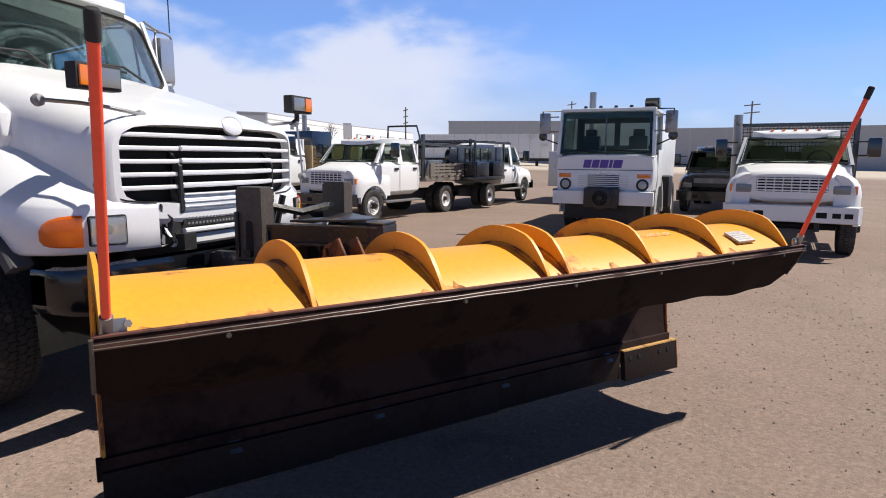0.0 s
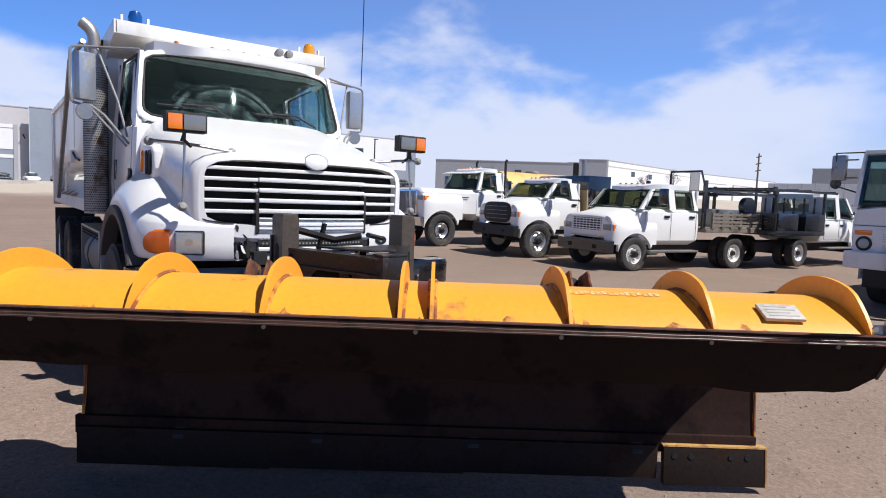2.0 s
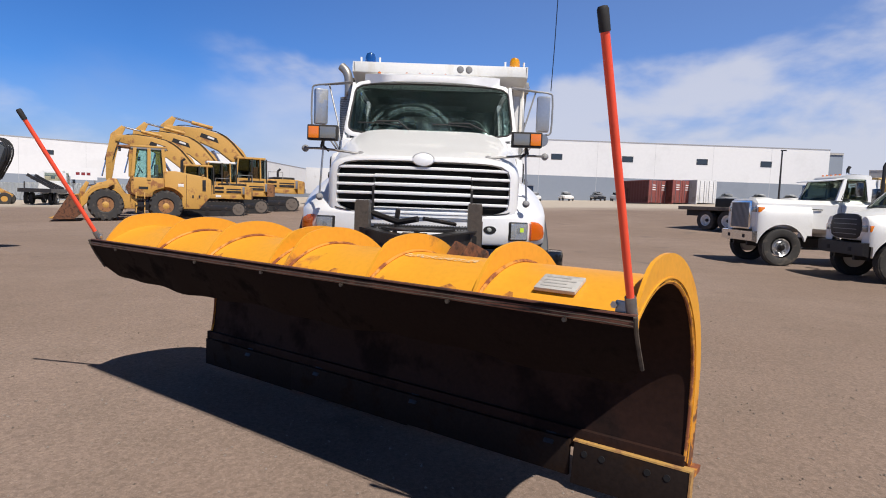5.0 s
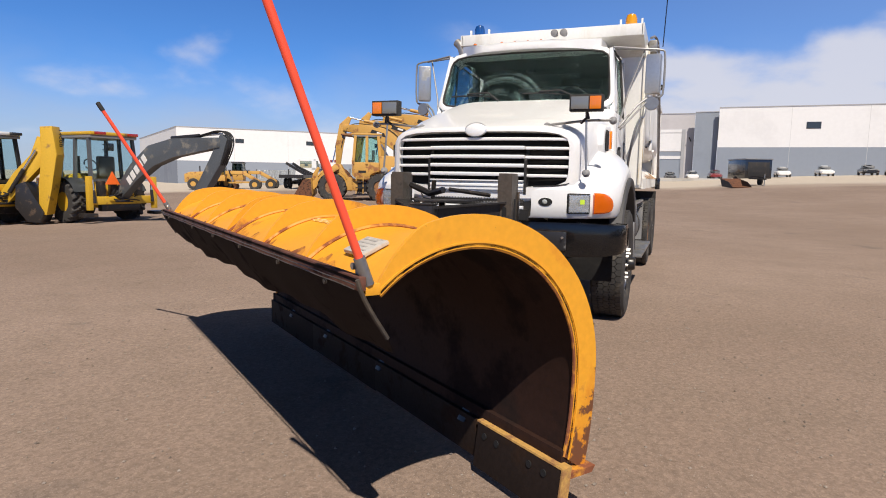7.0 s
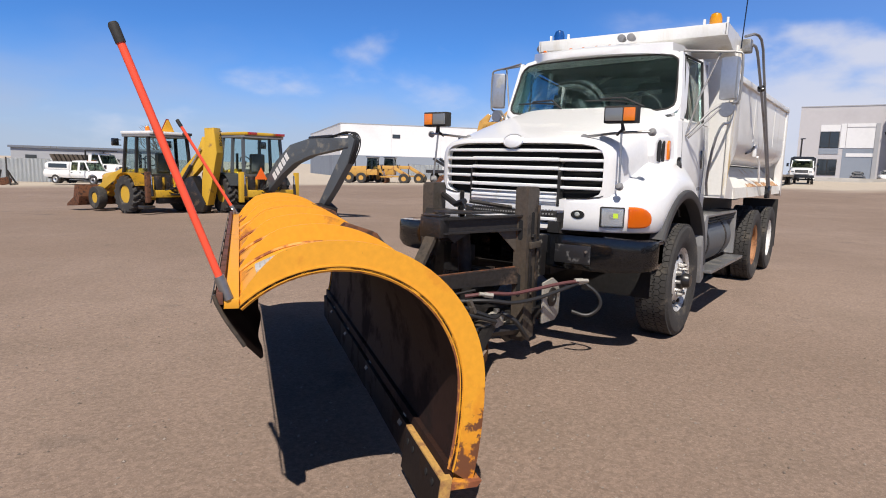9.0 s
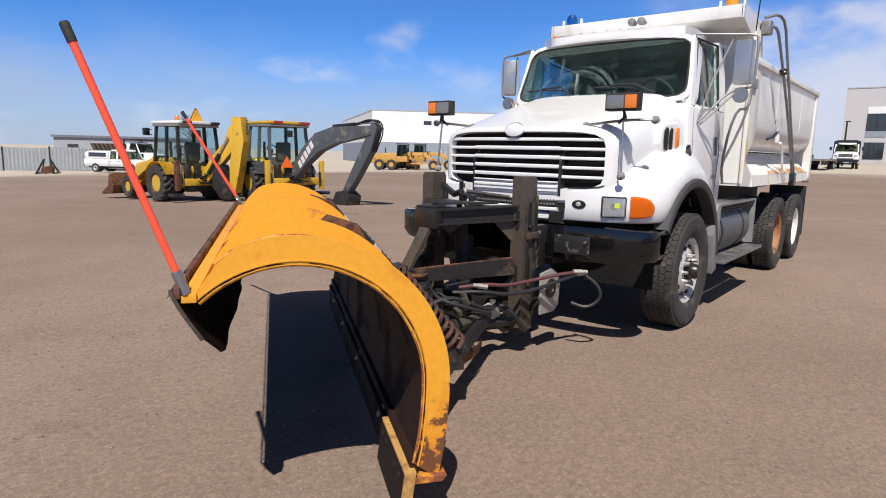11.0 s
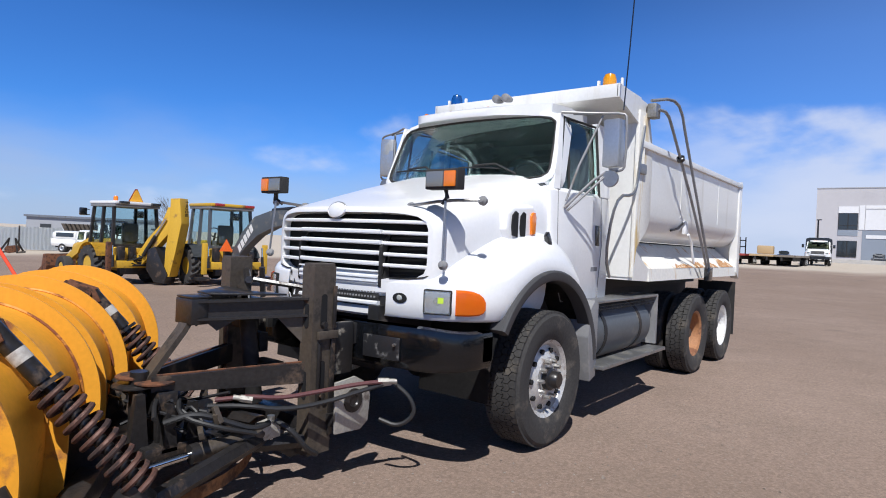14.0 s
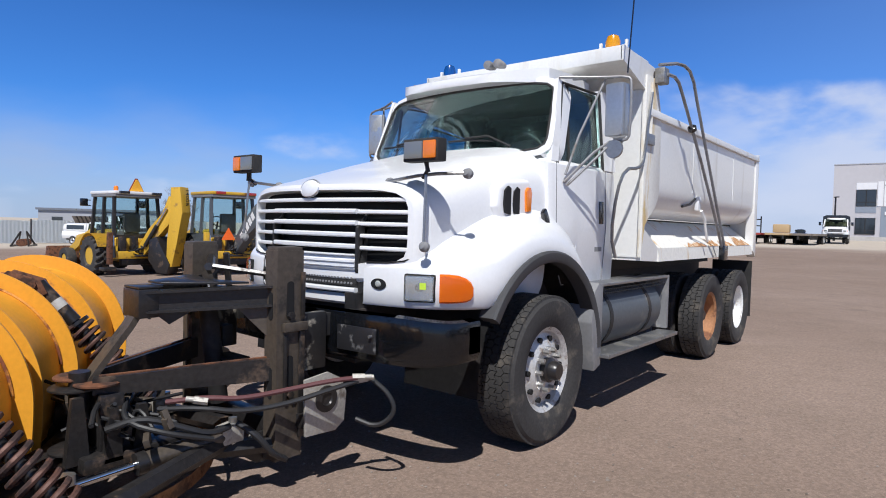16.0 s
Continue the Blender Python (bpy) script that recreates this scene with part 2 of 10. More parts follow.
BLACK = mat("black_paint", (0.012, 0.013, 0.016), 0.25, 0, (0.05, 0.047, 0.045), 0.20, 4, 0.1, 30, coat=0.7)
BUMPERB = mat("glossy_black_bumper", (0.012, 0.0135, 0.017), 0.16, 0, (0.035, 0.034, 0.034), 0.14, 5, 0.1, 30, coat=1.0)
RUSTORANGE = mat("orange_rusted_plate", (0.29, 0.135, 0.055), 0.7, 0.1, (0.12, 0.06, 0.035), 0.45, 7, 0.2, 50, bump=0.15)
GRIME = mat("greasy_black_steel", (0.026, 0.024, 0.024), 0.33, 0.15, (0.10, 0.068, 0.047), 0.36, 5, 0.25, 40, bump=0.15)
POSTST = mat("dusty_brown_steel", (0.072, 0.058, 0.045), 0.45, 0.0, (0.034, 0.029, 0.026), 0.45, 4, 0.2, 40, bump=0.1)
RUST = mat("rusty_steel", (0.16, 0.065, 0.032), 0.75, 0.2, (0.065, 0.035, 0.026), 0.5, 9, 0.25, 60, bump=0.2)
SPRING = mat("rusted_spring_steel", (0.115, 0.058, 0.045), 0.6, 0.3, (0.05, 0.032, 0.03), 0.5, 12, 0.2, 60, bump=0.15)
BRIGHT = mat("bright_steel", (0.55, 0.54, 0.52), 0.35, 0.9, (0.3, 0.26, 0.22), 0.3, 6, 0.1, 50)
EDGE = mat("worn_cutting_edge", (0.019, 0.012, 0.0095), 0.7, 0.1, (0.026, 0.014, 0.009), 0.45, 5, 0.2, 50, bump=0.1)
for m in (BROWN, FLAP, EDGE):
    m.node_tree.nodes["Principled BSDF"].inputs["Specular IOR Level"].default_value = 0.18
GREY = mat("grey_plastic", (0.22, 0.22, 0.225), 0.55, 0, (0.3, 0.29, 0.28), 0.4, 3, 0.06, 40)
# near-black for the shade inside openings, holes and wheel wells, and for housings
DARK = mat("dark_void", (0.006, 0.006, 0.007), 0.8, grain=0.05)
FRAMEB = mat("chassis_black", (0.02, 0.019, 0.019), 0.6, 0.1, (0.06, 0.05, 0.045), 0.4, 3, 0.2, 30)
DULLALU = mat("dull_aluminium", (0.34, 0.34, 0.34), 0.42, 0.85, (0.26, 0.25, 0.23), 0.4, 3, 0.08, 40)
ARMGREY = mat("grey_tarp_arm_tube", (0.26, 0.26, 0.265), 0.45, 0.2, (0.2, 0.18, 0.16), 0.35, 5, 0.08, 40)
SILVER = mat("satin_silver", (0.62, 0.63, 0.65), 0.3, 0.8, grain=0.04)
FLARE = mat("grey_arch_rubber", (0.05, 0.05, 0.053), 0.6, 0, (0.085, 0.083, 0.08), 0.4, 3, 0.06, 40)
STICKLIME = mat("lime_sticker", (0.55, 0.75, 0.05), 0.5, grain=0.03)
GREYCASE = mat("pale_mirror_case", (0.40, 0.42, 0.45), 0.3, 0.6, (0.32, 0.33, 0.34), 0.4, 4, 0.05, 40)
CHROME = chrome("chrome")
WHEELWHITE = mat("white_wheel_paint", (0.78, 0.78, 0.76), 0.45, 0, (0.46, 0.40, 0.34), 0.30, 9, 0.1, 50)
WHEELDULL = mat("dull_painted_wheel", (0.55, 0.54, 0.52), 0.4, 0.3, (0.30, 0.25, 0.21), 0.38, 11, 0.12, 50)
ORANGEPOLE = mat("fluorescent_orange", (0.98, 0.10, 0.045), 0.45, 0, (0.88, 0.09, 0.04), 0.4, 6, 0.03, 40)
HOSE = mat("hydraulic_hose", (0.02, 0.02, 0.022), 0.5, 0, grain=0.1)
HOSERED = mat("faded_red_hose", (0.11, 0.04, 0.042), 0.6, 0, grain=0.1)
STACKBROWN = mat("heat_stained_pipe", (0.36, 0.345, 0.33), 0.45, 0.7, (0.2, 0.13, 0.08), 0.4, 4, 0.08, 40)
DEEREGREY = mat("machine_grey", (0.085, 0.095, 0.105), 0.5, 0, (0.2, 0.19, 0.17), 0.35, 3, 0.1, 30)
SEAT = mat("grey_seat_cloth", (0.10, 0.105, 0.11), 0.9, 0, grain=0.15)
SCRAPED = mat("scraped_black_plate", (0.022, 0.021, 0.021), 0.4, 0.1, (0.30, 0.27, 0.22), 0.40, 7, 0.15, 40)
INTERIOR = mat("cab_interior", (0.07, 0.076, 0.078), 0.8, 0, grain=0.1)
REDBOX = mat("container_red", (0.24, 0.065, 0.055), 0.6, 0, (0.16, 0.06, 0.05), 0.4, 0.8, 0.05, 10)
WHITEBOX = mat("container_white", (0.66, 0.66, 0.66), 0.6, 0, (0.5, 0.49, 0.47), 0.4, 0.8, 0.05, 10)
WALLWHITE = mat("warehouse_white_panel", (0.74, 0.74, 0.75), 0.8, 0, (0.70, 0.70, 0.71), 0.45, 0.12, 0.02, 2)
WALLGREY = mat("warehouse_blue_grey_band", (0.25, 0.285, 0.34), 0.8, 0, (0.235, 0.265, 0.315), 0.45, 0.12, 0.02, 2)
WALLDARK = mat("warehouse_grey_panel", (0.36, 0.365, 0.385), 0.8, 0, grain=0.03, fine=2)
FENCEST = mat("corrugated_fence_steel", (0.55, 0.58, 0.60), 0.6, 0.1, (0.48, 0.5, 0.52), 0.4, 0.5, 0.05, 10)
CONCRETE = mat("pale_concrete", (0.46, 0.44, 0.41), 0.85, 0, (0.38, 0.36, 0.33), 0.45, 0.3, 0.06, 5)
BARK = mat("bare_twigs", (0.16, 0.13, 0.11), 0.9, 0, grain=0.2)
REDPAINT = mat("dull_red_paint", (0.30, 0.045, 0.035), 0.5, 0, grain=0.1)
WOODOLD = mat("weathered_boards", (0.20, 0.17, 0.14), 0.85, 0, (0.11, 0.09, 0.075), 0.45, 3, 0.2, 20)
PURPLE = mat("purple_lettering", (0.11, 0.06, 0.33), 0.5, 0, grain=0.03)
INK = mat("black_marking", (0.012, 0.012, 0.012), 0.6, 0, grain=0.03)
PALE = mat("pale_marking", (0.75, 0.74, 0.72), 0.6, 0, grain=0.03)
TAN = mat("tan_panel", (0.46, 0.33, 0.18), 0.7, 0, grain=0.05)
GLASS = glass("green_tinted_glass", (0.50, 0.70, 0.68))
GLASS.node_tree.nodes["Principled BSDF"].inputs["IOR"].default_value = 1.22


def dusty_glass(name, tint, ior, centre, reach):
    """Glass with a thin film of dust, wiped into arcs round a point of the pane (y, z)."""
    m = glass(name, tint)
    n, l = m.node_tree.nodes, m.node_tree.links
    g = n["Principled BSDF"]
    g.inputs["IOR"].default_value = ior
    t = n.new("ShaderNodeTexCoord")
    off = n.new("ShaderNodeVectorMath")
    off.operation = "SUBTRACT"
    off.inputs[1].default_value = (-1.6, *centre)
    l.new(t.outputs["Object"], off.inputs[0])
    flat = n.new("ShaderNodeVectorMath")
    flat.operation = "MULTIPLY"
    flat.inputs[1].default_value = (0.0, 1.0, 1.0)
    l.new(off.outputs[0], flat.inputs[0])
    d = n.new("ShaderNodeVectorMath")
    d.operation = "LENGTH"
    l.new(flat.outputs[0], d.inputs[0])
    grain = n.new("ShaderNodeTexNoise")
    grain.inputs["Scale"].default_value, grain.inputs["Detail"].default_value = 7.0, 5.0
    l.new(t.outputs["Object"], grain.inputs["Vector"])
    ring = n.new("ShaderNodeTexNoise")
    ring.noise_dimensions = "1D"
    ring.inputs["Scale"].default_value, ring.inputs["Detail"].default_value = 15.0, 2.0
    l.new(d.outputs["Value"], ring.inputs["W"])
    fade = n.new("ShaderNodeMapRange")
    fade.interpolation_type = "SMOOTHSTEP"
    for k, v in (("From Min", reach * 0.6), ("From Max", reach), ("To Min", 1.0), ("To Max", 0.0)):
        fade.inputs[k].default_value = v
    l.new(d.outputs["Value"], fade.inputs["Value"])
    prev = fade.outputs[0]
    for src, lo, hi in ((ring.outputs["Fac"], 0.45, 0.68), (grain.outputs["Fac"], 0.36, 0.62)):
        r = n.new("ShaderNodeMapRange")
        r.inputs["From Min"].default_value, r.inputs["From Max"].default_value = lo, hi
        l.new(src, r.inputs["Value"])
        q = n.new("ShaderNodeMath")
        q.operation = "MULTIPLY"
        l.new(prev, q.inputs[0])
        l.new(r.outputs[0], q.inputs[1])
        prev = q.outputs[0]
    share = n.new("ShaderNodeMath")
    share.operation = "MULTIPLY_ADD"
    l.new(prev, share.inputs[0])
    share.inputs[1].default_value, share.inputs[2].default_value = 0.10, 0.004
    dust = n.new("ShaderNodeBsdfDiffuse")
    dust.inputs["Color"].default_value = (0.62, 0.70, 0.70, 1)
    mixed = n.new("ShaderNodeMixShader")
    l.new(share.outputs[0], mixed.inputs[0])
    l.new(g.outputs[0], mixed.inputs[1])
    l.new(dust.outputs[0], mixed.inputs[2])
    l.new(mixed.outputs[0], n["Material Output"].inputs["Surface"])
    return m


SCREENGLASS = dusty_glass("dusty_windscreen_glass", (0.50, 0.70, 0.68), 1.22, (-0.22, 2.02), 0.66)
DGLASS = glass("dark_tinted_glass", (0.22, 0.27, 0.26))
DGLASS.node_tree.nodes["Principled BSDF"].inputs["IOR"].default_value = 1.12
ROWGLASS = glass("pale_green_cab_glass", (0.32, 0.39, 0.34))
ROWGLASS.node_tree.nodes["Principled BSDF"].inputs["IOR"].default_value = 1.12
SEATTAN = mat("tan_cab_lining", (0.36, 0.33, 0.22), 0.85, 0, (0.22, 0.2, 0.15), 0.4, 3, 0.1, 30)
SWEEPGLASS = glass("sea_green_cab_glass", (0.60, 0.74, 0.72))
SWEEPGLASS.node_tree.nodes["Principled BSDF"].inputs["IOR"].default_value = 1.12
CABGLASS = glass("clear_cab_glass", (0.74, 0.84, 0.84))
CABGLASS.node_tree.nodes["Principled BSDF"].inputs["IOR"].default_value = 1.12
MIRROR = mat("mirror_glass", (0.85, 0.87, 0.9), 0.03, 1.0, grain=0.0)
AMBERL = lens("amber_lens", (0.95, 0.24, 0.008), 0.2, 0.15)
BLUEL = lens("blue_lens", (0.01, 0.10, 0.38))
YAMBERL = lens("yellow_amber_lens", (0.95, 0.42, 0.01))
WORKLENS = lens("work_lamp_lens", (0.27, 0.285, 0.29), 0.08, 0.35)
HEADLENS = lens("headlamp_lens", (0.86, 0.88, 0.88), 0.05, 0.82)
CLEARL = lens("clear_lens", (0.46, 0.48, 0.46), 0.08, 0.2)
REDL = lens("red_lens", (0.5, 0.02, 0.015))


# ---- shape helpers ----
def B():
    return bmesh.new()


def box(bm, x0, x1, y0, y1, z0, z1, bev=0.0, m=None):
    vs = [bm.verts.new((x, y, z)) for x in (x0, x1) for y in (y0, y1) for z in (z0, z1)]
    fs = [bm.faces.new([vs[i] for i in q]) for q in ((0, 1, 3, 2), (4, 6, 7, 5), (0, 4, 5, 1), (2, 3, 7, 6), (0, 2, 6, 4), (1, 5, 7, 3))]
    if m is not None:
        bmesh.ops.transform(bm, matrix=m, verts=vs)
    if bev:
        es = list({e for f in fs for e in f.edges})
        bmesh.ops.bevel(bm, geom=es, offset=bev, segments=2, profile=0.6, affect="EDGES", clamp_overlap=True)
    return bm


def frame_of(d):
    d = Vector(d).normalized()
    a = Vector((0, 0, 1)) if abs(d.z) < 0.9 else Vector((1, 0, 0))
    u = d.cross(a).normalized()
    return u, d.cross(u).normalized()


def loft(bm, rings, closed=True, cap=True):
    vr = [[bm.verts.new(p) for p in r] for r in rings]
    for a, b in zip(vr, vr[1:]):
        n = len(a)
        for i in range(n if closed else n - 1):
            j = (i + 1) % n
            bm.faces.new((a[i], a[j], b[j], b[i]))
    if cap and closed:
        bm.faces.new(list(reversed(vr[0])))
        bm.faces.new(vr[-1])
    return bm


def circle(c, u, v, r, n):
    c, u, v = Vector(c), Vector(u), Vector(v)
    return [c + u * (r * math.cos(6.283185 * i / n)) + v * (r * math.sin(6.283185 * i / n)) for i in range(n)]


def cyl(bm, p0, p1, r0, r1=None, n=16, cap=True):
    u, v = frame_of(Vector(p1) - Vector(p0))
    return loft(bm, [circle(p0, u, v, r0, n), circle(p1, u, v, r0 if r1 is None else r1, n)], True, cap)


def lathe(bm, c, axis, prof, n=28, cap=True):
    """Rings of (radius, height along axis) about the point c."""
    axis = Vector(axis).normalized()
    u, v = frame_of(axis)
    return loft(bm, [circle(Vector(c) + axis * h, u, v, max(r, 0.0005), n) for r, h in prof], True, cap)


def tube(bm, pts, r, n=8, smooth=0):
    pts = [Vector(p) for p in pts]
    for _ in range(smooth):
        q = [pts[0]]
        for a, b in zip(pts, pts[1:]):
            q += [a.lerp(b, 0.25), a.lerp(b, 0.75)]
        pts = q + [pts[-1]]
    rings = []
    u = None
    for i, p in enumerate(pts):
        d = (pts[min(i + 1, len(pts) - 1)] - pts[max(i - 1, 0)]).normalized()
        if u is None:
            u, v = frame_of(d)
        else:
            u = (u - d * u.dot(d)).normalized()
            v = d.cross(u)
        rings.append(circle(p, u, v, r, n))
    return loft(bm, rings)


def ext(bm, poly, axis, a0, a1, bev=0.0):
    """A polygon in the plane across an axis, drawn out from a0 to a1: for "x" it holds (y, z), for "y" (x, z), for "z" (x, y)."""
    put = {"x": lambda p, a: (a, p[0], p[1]), "y": lambda p, a: (p[0], a, p[1]), "z": lambda p, a: (p[0], p[1], a)}[axis]
    n0 = len(bm.verts)
    loft(bm, [[put(p, a0) for p in poly], [put(p, a1) for p in poly]])
    if bev:
        bm.verts.ensure_lookup_table()
        es = list({e for v in bm.verts[n0:] for e in v.link_edges})
        bmesh.ops.bevel(bm, geom=es, offset=bev, segments=2, profile=0.6, affect="EDGES", clamp_overlap=True)
    return bm


def sheet(bm, grid, thick=0.0):
    vs = [[bm.verts.new(p) for p in row] for row in grid]
    fs = []
    for a, b in zip(vs, vs[1:]):
        for i in range(len(a) - 1):
            fs.append(bm.faces.new((a[i], a[i + 1], b[i + 1], b[i])))
    if thick:
        bmesh.ops.solidify(bm, geom=fs, thickness=thick)
    return bm


def shift(bm, m):
    bmesh.ops.transform(bm, matrix=m, verts=bm.verts)
    return bm


def mesh_of(name, bm, material, angle=38):
    bmesh.ops.recalc_face_normals(bm, faces=bm.faces)
    me = bpy.data.meshes.new(name)
    bm.to_mesh(me)
    bm.free()
    me.polygons.foreach_set("use_smooth", [True] * len(me.polygons))
    me.set_sharp_from_angle(angle=radians(angle))
    me.materials.append(material)
    return me


def part(name, bm, material, parent, label="", angle=38):
    ob = new(name, mesh_of(name, bm, material, angle))
    ob.parent = parent
    return tagged(ob, label)


def thing(name, label, category, m=None, group="", kind=""):
    ob = new(name)
    ob.empty_display_size = 0.2
    if m is not None:
        ob.matrix_world = m
    return tagged(ob, label, category, group, kind)


def solo(name, bm, material, label, category, m=None, group="", kind=""):
    ob = new(name, mesh_of(name, bm, material))
    if m is not None:
        ob.matrix_world = m
    return tagged(ob, label, category, group, kind)


def text(name, body, size, material, parent, m, label="", depth=0.004):
    c = bpy.data.curves.new(name, "FONT")
    c.body, c.size, c.extrude, c.align_x, c.align_y = body, size, depth, "CENTER", "CENTER"
    tmp = bpy.data.objects.new(name, c)
    scene.collection.objects.link(tmp)
    me = bpy.data.meshes.new_from_object(tmp.evaluated_get(bpy.context.evaluated_depsgraph_get()))
    bpy.data.objects.remove(tmp)
    me.materials.clear()
    me.materials.append(material)
    me.transform(m)
    ob = new(name, me)
    ob.parent = parent
    return tagged(ob, label)


# ---- the dump truck: front of the hood at x = 0, heading +x, its left side at +y ----
def tyre_mesh(name, r, w, lugs=0, ribs=4, fill=0.86):
    bm = B()
    h = w / 2
    prof = [(r * 0.56, -h * 0.72), (r * 0.62, -h * 0.86), (r * 0.80, -h), (r * 0.93, -h * 0.96), (r * 0.965, -h * 0.86), (r * 0.966, 0), (r * 0.965, h * 0.86), (r * 0.93, h * 0.96), (r * 0.80, h), (r * 0.62, h * 0.86), (r * 0.56, h * 0.72)]
    lathe(bm, (0, 0, 0), (0, 1, 0), prof, 48, False)
    if lugs:
        # one tread sheet: ribs with staggered cross grooves, waved a little along the tread
        band = 1.72 * h / ribs
        e = band * (1 - fill) / 2
        step = 6.28319 / lugs / 2
        grid = []
        for i in range(2 * lugs + 1):
            for f, cut in ((0.0, False), (0.07, True), (0.13, True), (0.20, False)):
                if i == 2 * lugs and f:
                    break
                a = (i + f) * step
                row = []
                for k in range(ribs):
                    y0 = -0.86 * h + k * band
                    for y, top in ((y0 + e * 0.6, False), (y0 + e, True), (y0 + band - e, True), (y0 + band - e * 0.6, False)):
                        r_ = r if top and not (cut and i % 2 == k % 2) else r * 0.958
                        y += (0.010 * math.cos(a * lugs) if 0.001 < k + (y > y0 + band / 2) < ribs else 0)
                        row.append((r_ * math.cos(a), y, r_ * math.sin(a)))
                grid.append(row)
        sheet(bm, grid)
    return mesh_of(name, bm, TYRE, 30)


def rim_mesh(name, r, w, dish, material, holes=10):
    """Disc wheel whose outer side faces +y; dish is how far the disc lies inside the rim's outer edge."""
    bm = B()
    h = w / 2
    R = r * 0.575
    lathe(bm, (0, 0, 0), (0, 1, 0), [(R * 0.30, h * 0.72 - dish), (R * 0.55, h * 0.72 - dish + 0.012), (R * 0.78, h * 0.72 - dish - 0.03), (R * 0.86, h * 0.45 - dish * 0.6), (R * 0.90, h * 0.62), (R * 1.0, h * 0.76), (R * 1.02, h * 0.70), (R * 0.95, h * 0.4), (R * 0.95, -h * 0.7), (R * 0.2, -h * 0.7)], 40)
    return mesh_of(name, bm, material, 30)


TYRE_BIG = tyre_mesh("tyre", 0.535, 0.315, 58, 5, 0.88)
TYRE_DRIVE = tyre_mesh("tyre", 0.52, 0.27, 40, 4)
TYRE_MED = tyre_mesh("tyre", 0.42, 0.235, 36, 3)
TYRE_SMALL = tyre_mesh("tyre", 0.38, 0.23, 0, 3)
RIM_FRONT = rim_mesh("rim", 0.535, 0.315, 0.01, WHEELDULL)
RIM_DRIVE_RUST = rim_mesh("rim", 0.52, 0.27, 0.16, mat("rust_orange_wheel", (0.36, 0.17, 0.075), 0.7, 0, (0.2, 0.09, 0.05), 0.45, 6, 0.15, 40))
RIM_DRIVE_WHITE = rim_mesh("rim", 0.52, 0.27, 0.16, WHEELWHITE)
RIM_MED = rim_mesh("rim", 0.42, 0.235, 0.05, WHEELWHITE)
RIM_MEDALU = rim_mesh("rim", 0.42, 0.235, 0.04, SILVER)
RIM_SMALL = rim_mesh("rim", 0.38, 0.23, 0.03, SILVER)
bm = B()
lathe(bm, (0, 0, 0), (0, 1, 0), [(0.085, -0.06), (0.09, 0.03), (0.07, 0.04), (0.065, 0.085), (0.055, 0.1), (0.0, 0.102)], 20)
HUB = mesh_of("hub", bm, GRIME)
bm = B()
cyl(bm, (0, -0.02, 0), (0, 0.045, 0), 0.02, 0.016, 6)
NUT = mesh_of("wheel_nut", bm, BRIGHT)
bm = B()
cyl(bm, (0, -0.02, 0), (0, 0.006, 0), 0.020, n=10)
HOLE = mesh_of("hand_hole", bm, DARK)


def ring_of(name, me, parent, r, y, n):
    for i in range(n):
        o = new(name, me)
        o.parent = parent
        o.matrix_basis = Matrix.Translation((r * math.cos(6.28319 * i / n), y, r * math.sin(6.28319 * i / n)))


def wheel(parent, x, y, z, tyre, rim, hub_out=0.1, big=True, side=1, scale=1.0, dual=False):
    """side +1: the wheel's outer face looks to +y."""
    e = new("wheel")
    e.parent = parent
    e.matrix_basis = Matrix.Translation((x, y, z)) @ Matrix.Diagonal((scale, scale * side, scale, 1))
    for nm, me, off in (("tyre", tyre, 0), ("rim", rim, 0)):
        o = new(nm, me)
        o.parent = e
        o.matrix_basis = Matrix.Translation((0, off, 0))
    if dual:
        o = new("tyre", tyre)
        o.parent = e
        o.matrix_basis = Matrix.Translation((0, -0.32, 0))
    o = new("hub", HUB)
    o.parent = e
    o.matrix_basis = Matrix.Translation((0, hub_out, 0))
    ring_of("wheel_nut", NUT, e, 0.142, hub_out, 10 if big else 8)
    if big:
        ring_of("hand_hole", HOLE, e, 0.225, hub_out - 0.018, 10)
    return e


def sup(a, b, cy, cz, n, x, count=96, flat=None):
    """A rounded-box outline about (cy, cz) at x."""
    out = []
    for i in range(count):
        t = 6.28319 * (i + 0.5) / count
        c, s = math.cos(t), math.sin(t)
        r = (abs(c / a) ** n + abs(s / b) ** n) ** (-1 / n)
        z = cz + r * s
        out.append((x, cy + r * c, z if flat is None else max(z, flat)))
    return out


SCRAPEDBLACK = mat("scuffed_bumper_patch", (0.02, 0.02, 0.022), 0.35, 0, (0.16, 0.155, 0.15), 0.36, 14, 0.1, 60)
truck = thing("dump_truck", "white tandem-axle dump truck with a snow plow hitch, on asphalt", "dump truck")

# hood: rounded rings from the grille back to the windscreen, its nose bowed back at the corners
def bow(bm):
    for v in bm.verts:
        k = max(0.0, min(1.0, 1 + (v.co.x - 0.02) / 0.75))
        v.co.x -= 0.135 * k * min(1.2, abs(v.co.y) / 0.8) ** 2
    return bm


rings = [sup(0.835, 0.295, 0, 1.490, 5.5, 0.00), sup(0.862, 0.318, 0, 1.490, 5.5, -0.012), sup(0.880, 0.335, 0, 1.485, 5.5, -0.05)]
for x, a, b, cz in ((-0.15, 0.898, 0.370, 1.48), (-0.35, 0.915, 0.425, 1.475), (-0.65, 0.935, 0.495, 1.485), (-0.95, 0.955, 0.565, 1.50), (-1.25, 0.975, 0.630, 1.515), (-1.52, 0.985, 0.685, 1.53)):
    rings.append(sup(a, b, 0, cz, 5.2 + 0.3 * x, x))
bm = B()
loft(bm, rings, True, False)
